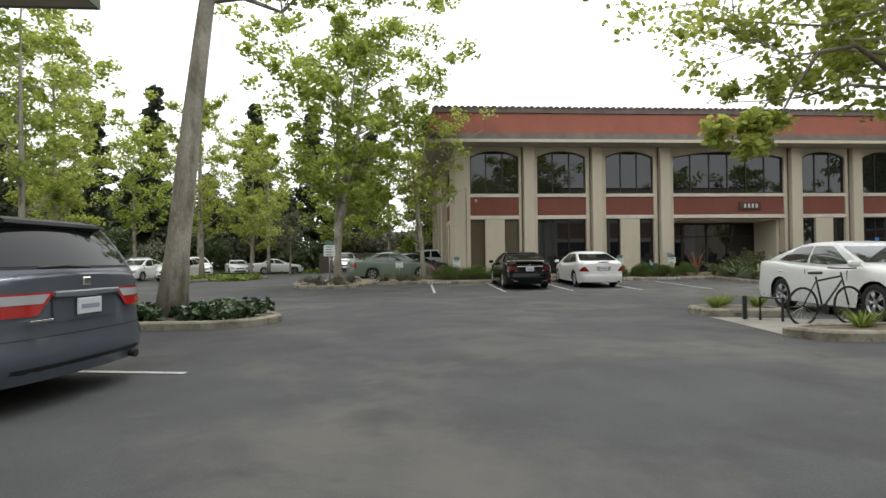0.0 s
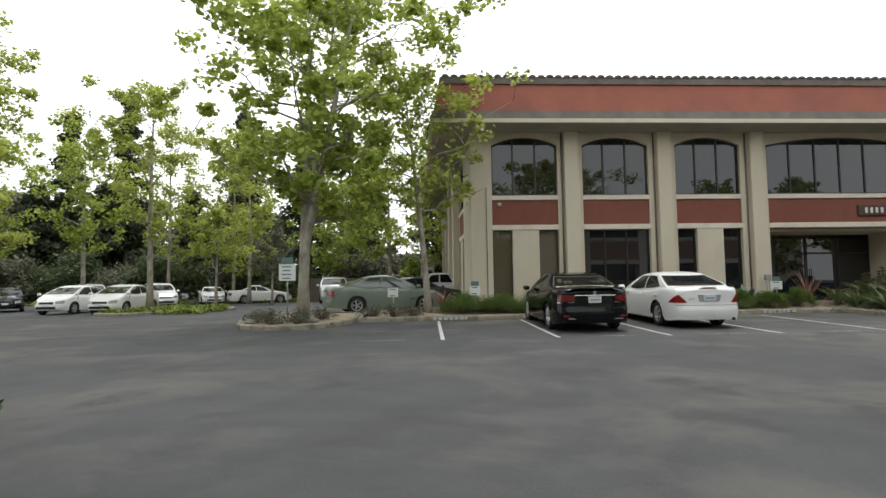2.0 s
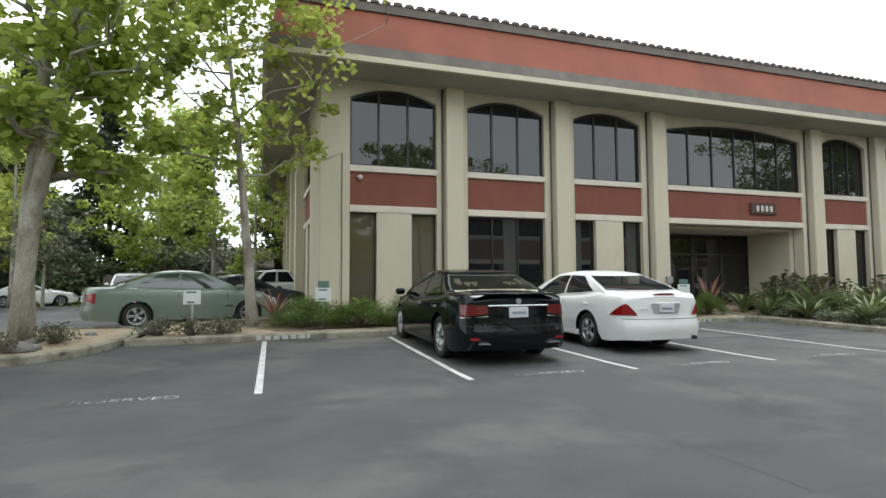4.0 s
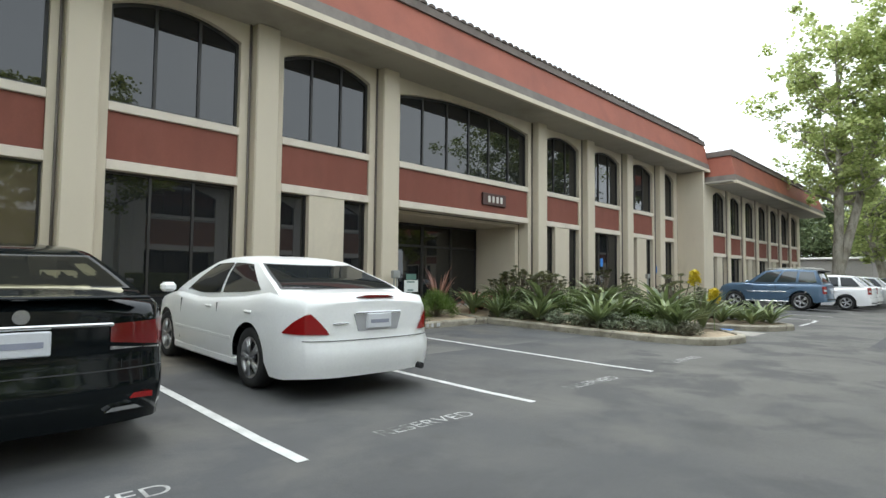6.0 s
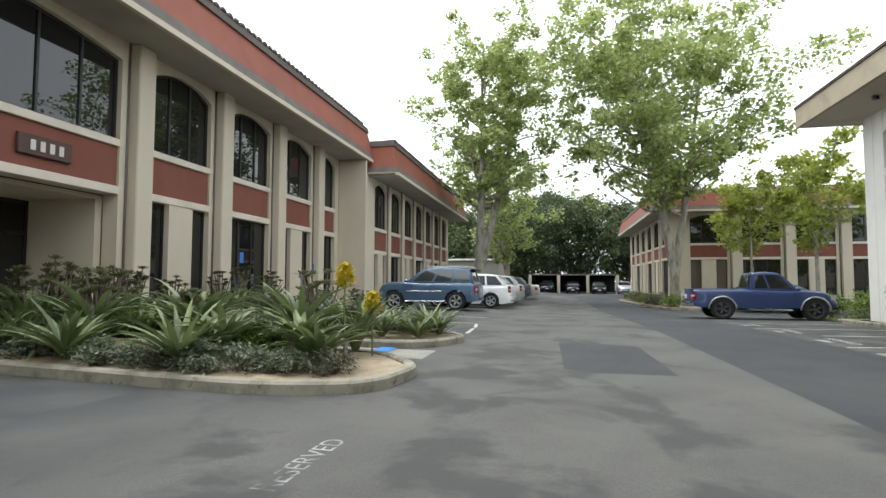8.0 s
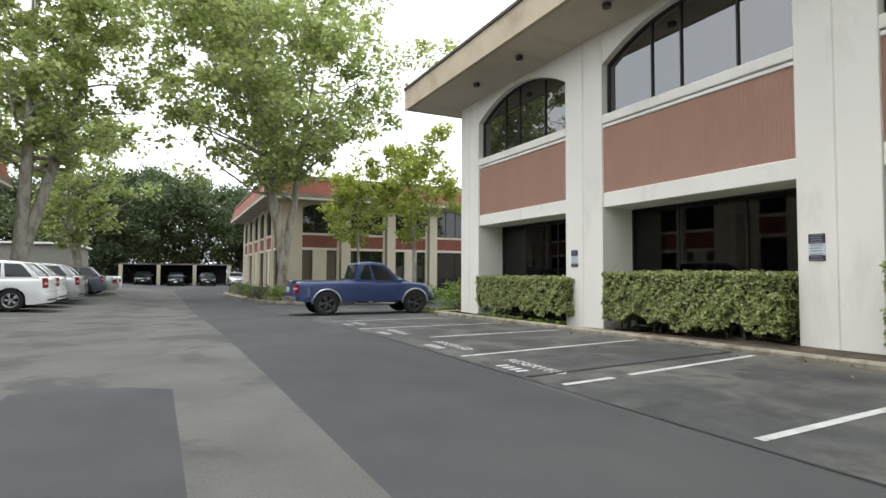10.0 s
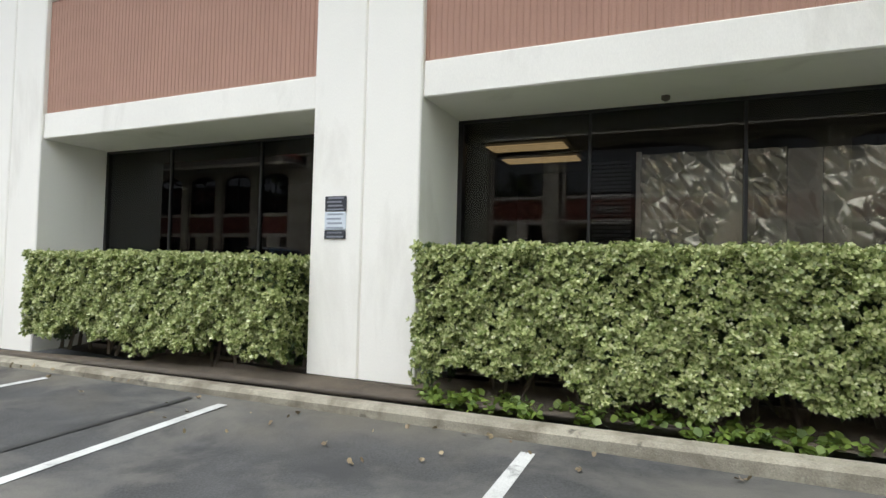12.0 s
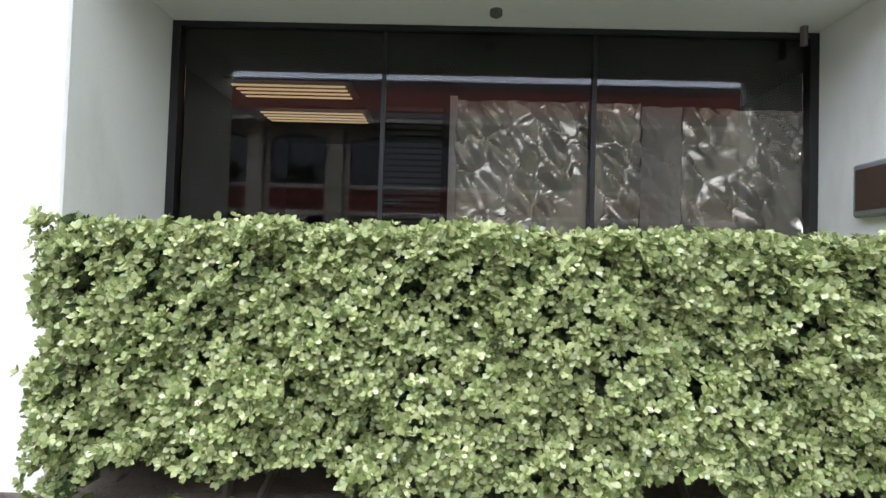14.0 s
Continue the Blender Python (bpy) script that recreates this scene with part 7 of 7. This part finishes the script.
CUV = dict(L=4.55, W=1.83, wb=2.65, front=0.9, r=0.35, rear="tall", belt=1.03, roof=1.64, lamps="tall",
           deck=[(-2.27, 1.0), (-2.2, 1.06), (0.3, 1.03), (1.0, 1.06), (1.8, 0.96), (2.1, 0.82), (2.27, 0.66)], cabin=(-2.15, -1.6, 0.2, 1.2))
for i, (x, y, pt, lb) in enumerate(((40.7, 27.2, PAINT_WHITE, "white hatchback in the row of parked cars"), (43.4, 27.3, PAINT_WHITE, "white compact off-roader in the row"), (46.1, 27.0, PAINT_SILVER, "silver crossover in the row of parked cars"),
                                    (48.8, 27.2, PAINT_GREY, "dark grey crossover in the row of parked cars"), (55.4, 27.0, PAINT_GREY, "grey crossover beyond the plane tree"))):
    car(lb, on_ground(x, y, 89), pt, name="suv", **CUV)
for x, pt, lb in ((57.7, PAINT_SILVER, "silver sedan in the row of parked cars"), (60.6, PAINT_WHITE, "white sedan near the east wing")):
    car(lb, on_ground(x, 26.7, 89), pt, roof=1.45, **SEDAN)
# pickup
pick = car("royal blue pickup truck with extended cab parked at the kerb", on_ground(36.35, 15.4, -92), PAINT_NAVY, L=5.0, W=1.78, wb=3.05, r=0.4, front=0.85, rear="pickup", kind="pickup", name="pickup_truck",
           deck=[(-2.5, 1.1), (-2.44, 1.12), (-0.75, 1.12), (-0.7, 1.12), (0.9, 1.08), (1.3, 1.1), (2.05, 1.03), (2.35, 0.92), (2.5, 0.72)], cabin=(-0.55, -0.42, 0.68, 1.28), belt=1.08, roof=1.77, lamps="tall", glass=CAR_GLASS, rim=RIM_DARK, clear=0.46)
part("bed_floor", Shape().cbox(-2.45, -0.8, -0.72, 0.72, 1.1, 1.135, 0.01), TRIM, pick, "black ribbed load-bed cover")
part("side_step", Shape().tube([(-0.5, -0.88, 0.38), (0.9, -0.88, 0.38)], 0.04, 8), CHROME, pick)
for sgn in (1, -1):
    for c in (2.5 - 0.85 - 3.05, 2.5 - 0.85):
        pts = [(c + 0.47 * math.cos(a), sgn * 0.885, 0.39 + 0.47 * math.sin(a)) for a in [math.pi * k / 12 for k in range(13)]]
        part("arch_flare", Shape().tube(pts, 0.035, 6), PAINT_SILVER, pick, "silver wheel arch flare", smooth=True)
car("dark teal sedan parked beside the far office", on_ground(43.8, 11.5, -92), PAINT_TEAL, roof=1.45, glass=CAR_GLASS_PALE, **SEDAN)
car("dark sedan parked nose to the far office", on_ground(46.8, 11.7, -92), PAINT_DARK, roof=1.45, **SEDAN)
# west lot
HATCH = dict(L=4.45, W=1.75, wb=2.7, front=0.9, r=0.31, rear="hatch", belt=0.98, roof=1.49, lamps="tall", cabin=(-2.05, -0.7, 0.35, 1.55),
             deck=[(-2.22, 0.98), (-2.15, 1.08), (-1.2, 1.04), (0.3, 0.95), (1.4, 0.98), (1.9, 0.82), (2.15, 0.66), (2.22, 0.55)])
car("white hybrid hatchback facing the drive", on_ground(-14.0, 42.9, -92), PAINT_WHITE, name="hatchback", **HATCH)
car("white hybrid hatchback beside its twin", on_ground(-11.1, 42.3, -92), PAINT_WHITE, name="hatchback", **HATCH)
car("dark blue sedan parked in the west lot", on_ground(-22.7, 39.3, -16), PAINT_DARK, roof=1.45, **SEDAN)
car("white crossover parked in the west lot", on_ground(-25.3, 43.6, -26), PAINT_WHITE, name="suv", **CUV)
car("black sedan parked behind the hatchbacks", on_ground(-20.6, 47.2, -56), PAINT_BLACK, roof=1.45, **SEDAN)
car("silver crossover parked behind the hatchbacks", on_ground(-17.2, 50.0, -56), PAINT_SILVER, name="suv", **CUV)
car("white crossover parked behind the hatchbacks", on_ground(-13.5, 51.7, -56), PAINT_WHITE, name="suv", **CUV)
car("red sedan parked in the west lot", on_ground(-29.0, 48.1, -36), PAINT_RED, roof=1.45, **SEDAN)
car("small white coupe parked by the hedge", on_ground(-11.4, 55.9, -66), PAINT_WHITE, L=4.1, W=1.72, wb=2.45, front=0.8, roof=1.35, r=0.3, cabin=(-1.3, -0.6, 0.2, 0.95))
car("white sedan parked by the hedge", on_ground(-8.2, 57.5, 24), PAINT_WHITE, roof=1.42, **SEDAN)
car("white van parked by the fence", on_ground(-6.9, 63.8, -81), PAINT_WHITE, name="suv", **CUV)
car("silver crossover parked beyond the plane tree", on_ground(-0.9, 48.0, -81), PAINT_SILVER, name="suv", **CUV)
car("small red car behind the green sedan", pose(3.2, 39.6, 0.0, 0, 0, 22), PAINT_RED, roof=1.42, **SEDAN)
car("dark sedan parked beyond the green sedan", pose(4.4, 39.0, 0.15, 0, 0, 23), PAINT_DARK, roof=1.45, **SEDAN)
car("white crossover parked by the office side", on_ground(6.4, 44.1, 19), PAINT_WHITE, name="suv", **CUV)
for i in range(3):
    car("dark car under the far carport", on_ground(90.6 + i * 0.5, 17.3 + 3.4 * i, 178), PAINT_BLACK, name="suv", **CUV)
car("silver crossover parked at the end of the drive", on_ground(90.4, 14.1, 178), PAINT_SILVER, name="suv", **CUV)

# ---- bicycle and rack ----
BIKE = material("black_bike_metal", (0.02, 0.02, 0.022), 0.4, 0.05, bump=0.0)
bike = thing("bicycle", "black bicycle locked to a low rack on the pad", "bicycle", pose(10.6, 12.75, 0.1, 0, 0, 10) @ Matrix.Scale(0.9, 4))


def hoop(cx, r, t, z):
    return Shape().tube([(cx + r * math.cos(2 * math.pi * k / 28), 0, z + r * math.sin(2 * math.pi * k / 28)) for k in range(29)], t, 6, False)


for cx in (-0.52, 0.52):
    w_ = part("wheel", hoop(cx, 0.33, 0.022, 0.35), TYRE, bike, smooth=True)
    sp = Shape()
    for k in range(14):
        a = 2 * math.pi * k / 14
        sp.tube([(cx, 0, 0.35), (cx + 0.315 * math.cos(a), 0, 0.35 + 0.315 * math.sin(a))], 0.003, 4)
    part("spokes", sp, ALLOY, w_)
fr = Shape()
for a, b, q in (((-0.52, 0, 0.35), (-0.08, 0, 0.3), 0.014), ((-0.52, 0, 0.35), (-0.2, 0, 0.82), 0.012), ((-0.08, 0, 0.3), (-0.22, 0, 0.88), 0.017), ((-0.2, 0, 0.8), (0.36, 0, 0.88), 0.018), ((-0.08, 0, 0.3), (0.38, 0, 0.8), 0.02), ((0.35, 0, 0.95), (0.52, 0, 0.35), 0.016)):
    fr.tube([a, b], q, 8)
part("frame", fr, BIKE, bike, smooth=True)
part("saddle", Shape().cbox(-0.36, -0.1, -0.06, 0.06, 0.92, 0.97, 0.03), TRIM, bike)
part("handlebar", Shape().tube([(0.38, -0.28, 1.03), (0.34, -0.1, 1.02), (0.34, 0.1, 1.02), (0.38, 0.28, 1.03)], 0.014, 8), BIKE, bike)
part("crank", Shape().tube([(-0.08, -0.05, 0.3), (-0.08, 0.05, 0.3)], [0.09, 0.09], 16), BIKE, bike)
rack = thing("bicycle_rack", "low dark metal bicycle rack", "rack", pose(10.2, 13.4, 0.1, 0, 0, -50))
part("hoop", Shape().tube([(-0.25, 0, 0), (-0.25, 0, 0.4), (0.1, 0, 0.4), (0.1, 0, 0)], 0.025, 8), BIKE, rack)
part("post", Shape().tube([(-0.5, 0.0, 0), (-0.5, 0.0, 0.42)], 0.04, 8), BIKE, rack)

# ---- signs ----
SIGN_GREEN = material("sign_green", (0.09, 0.17, 0.14), 0.5, 0.08)
SIGN_WHITE = material("sign_white", (0.66, 0.68, 0.66), 0.5, 0.05)
GALV = material("galvanised_post", (0.33, 0.34, 0.33), 0.5, 0.12, metal=0.4)


def post_sign(x, y, z0, z, w, h, heading, label, head=0.0, post=True, bars=4, name="parking_sign"):
    root = thing(name, label, "sign", pose(x, y, z0, 0, 0, heading), "parking signs")
    if post:
        part("post", Shape().tube([(0, 0.03, -0.1), (0, 0.03, z + h / 2 + head)], 0.025, 8), GALV, root, smooth=True)
    b = part("plate", Shape().cbox(-w / 2, w / 2, -0.008, 0.008, z - h / 2, z + h / 2, 0.004), SIGN_WHITE, root)
    for k in range(bars):
        zz = z + h * (0.35 - 0.7 * k / max(bars - 1, 1))
        part("text_bar", Shape().box(-w * 0.32 + 0.02 * (k % 2), w * 0.25 - 0.03 * (k % 2), -0.011, -0.0085, zz - 0.018, zz + 0.018), SIGN_GREEN, b)
    if head:
        part("head_plate", Shape().cbox(-w * 0.36, w * 0.36, -0.009, 0.009, z + h / 2 + 0.01, z + h / 2 + head, 0.004), SIGN_GREEN, root)
    return root


post_sign(0.55, 28.4, 0.2, 1.45, 0.5, 0.48, -7, "white parking sign with a green head plate on a post", 0.2)
for x, y, z in ((3.55, 30.4, 0.8), (6.3, 30.6, 0.82), (14.75, 31.6, 0.8), (17.5, 31.6, 0.8)):
    post_sign(x, y, ground_z(x, y) + 0.1, z, 0.36, 0.3, -15 if x < 10 else -30, "low white reserved-parking sign with a green head plate", 0.16 if x > 4 else 0.0, bars=2)
post_sign(-9.4, 24.3, 0.1, 1.5, 0.35, 0.6, 10, "grey sign seen from behind on a post", 0.0, bars=0)
post_sign(51.0, 15.1, -0.25, 0.7, 0.4, 0.4, -100, "small white sign under the plane tree", 0.0, bars=1)
for x, y, z in ((30.2, 33.2, 2.0), (35.9, 33.2, 1.8)):
    s_ = thing("accessible_sign", "blue accessible-parking sign on the office wall", "sign", pose(x, 33.24, z), "parking signs")
    part("plate", Shape().cbox(-0.11, 0.11, -0.02, 0.0, -0.18, 0.18, 0.005), BLUE_PAINT, s_)
bx = thing("utility_box", "grey electrical box on posts by the office wall", "utility box", pose(17.95, 32.75, 0.25))
part("cabinet", Shape().cbox(-0.12, 0.12, -0.07, 0.07, 0.98, 1.2, 0.02), GALV, bx)
for q in (-0.05, 0.05):
    part("post", Shape().tube([(q, 0, -0.1), (q, 0, 0.99)], 0.02, 8), GALV, bx)
copy_thing(bx, pose(33.4, 32.6, 0.35))


# ---- painted words ----
WORN_PAINT = material("worn_road_paint", (0.5, 0.5, 0.49), 0.85, 0.3, 6, 120, 0.3, stain=(0.12, 0.12, 0.118), stain_at=0.66, stain_scale=7, stain_soft=0.08)
FAINT_PAINT = material("faded_road_paint", (0.36, 0.36, 0.35), 0.85, 0.3, 6, 120, 0.1, stain=(0.085, 0.084, 0.081), stain_at=0.5, stain_scale=2.2, stain_soft=0.08)


def words(text, x, y, size, heading, label, stretch=1.0, paint=WORN_PAINT):
    cu = bpy.data.curves.new("words", "FONT")
    cu.body, cu.size, cu.align_x, cu.align_y = text, size, "CENTER", "CENTER"
    tmp = bpy.data.objects.new("words", cu)
    scene.collection.objects.link(tmp)
    bpy.context.view_layer.update()
    me = bpy.data.meshes.new_from_object(tmp.evaluated_get(bpy.context.evaluated_depsgraph_get()))
    bpy.data.objects.remove(tmp)
    me.materials.clear()
    me.materials.append(paint)
    ob = new("painted_word", me)
    ob.matrix_basis = pose(x, y, ground_z(x, y) + (0.0065 if y > 20 else 0.0105), 0, 0, heading) @ Matrix.Diagonal((1, stretch, 1, 1))
    return tagged(ob, label, "road marking", "road markings", "structure")


for i, x in enumerate((23.82, 26.13, 28.5, 31.0)):
    words("RESERVED", x, 17.13, 0.27, 180, "white painted word RESERVED in the stall")
    for k in range(4):
        line((x + 0.22 - 0.145 * k, 17.37), (x + 0.22 - 0.145 * k, 17.55), 0.08, WORN_PAINT, 0.014, "painted_bar", "white painted bar below the word")
for x in (3.5, 8.72, 11.35, 14.1, 16.9):
    words("RESERVED", x, 24.5, 0.24, -2, "faded white painted word RESERVED in the stall", 1.0, FAINT_PAINT)

# worn lettering on the kerb face, as plain bars
rk = random.Random(5)
for x in (5.4, 8.3, 14.2, 16.6):
    for k in range(7):
        w = rk.uniform(0.06, 0.13)
        xx = x - 0.55 + 0.17 * k
        yk = 29.62 + 0.0411 * (xx - 2.45) - 0.008
        tagged(part("kerb_paint", Shape().box(xx, xx + w, yk, yk + 0.006, ground_z(xx, yk) + 0.03, ground_z(xx, yk) + 0.11), WORN_PAINT), "faded white painted bar on the kerb face", "road marking", "road markings", "structure")

# ---- far things: fence, house, carport ----
WOOD = material("weathered_fence", (0.12, 0.1, 0.08), 0.9, 0.25, 3, 40, 0.4, stretch=(1, 1, 0.2))
SHINGLE = material("grey_shingle", (0.17, 0.15, 0.13), 0.9, 0.25, 4, 40, 0.6)
WALL_GREY = material("house_wall", (0.3, 0.28, 0.25), 0.9, 0.1)
fence = thing("fence", "weathered brown board fence behind the side lot", "fence")
me = Shape().cbox(-0.09, 0.09, -0.012, 0.012, 0, 1.9, 0.004).mesh("board", WOOD)
for i in range(150):
    part("board", me, WOOD, fence, at=pose(-3.8 + i * 0.19, 55.6 + 0.008 * i + 0.01 * (i % 3), -0.05 + 0.02 * (i % 2)))
house = thing("house", "low house with a grey shingle gable roof behind the fence", "house", pose(1.0, 62.3, 0))
part("wall", Shape().box(-4, 4.5, 0, 7, 0, 2.7), WALL_GREY, house)
part("roof", Shape().prism([(-0.5, 2.65), (3.5, 4.3), (7.5, 2.65), (7.5, 2.5), (-0.5, 2.5)], -4.6, 5.1, "x"), SHINGLE, house)
carport = thing("carport", "carport with pale posts at the end of the drive", "carport", pose(91.3, 14.6, -0.3))
part("roof", Shape().cbox(0, 6, 0, 12.1, 2.35, 2.5, 0.03), GUTTER, carport)
for i in range(4):
    part("post", Shape().cbox(-0.05, 0.35, i * 3.9, i * 3.9 + 0.4, -0.2, 2.35, 0.02), STUCCO_A, carport)
part("back_wall", Shape().box(5.8, 6, 0, 12.1, 0, 2.35), DARK, carport)
annex = thing("annex", "plain pale annex beyond the east wing", "building", pose(76.9, 29.4, 0))
part("wall", Shape().box(0, 12, 0, 10, -0.4, 3.6), WALL_GREY, annex)
part("roof", Shape().cbox(-0.3, 12.3, -0.3, 10.3, 3.6, 3.8, 0.03), STUCCO_B, annex)
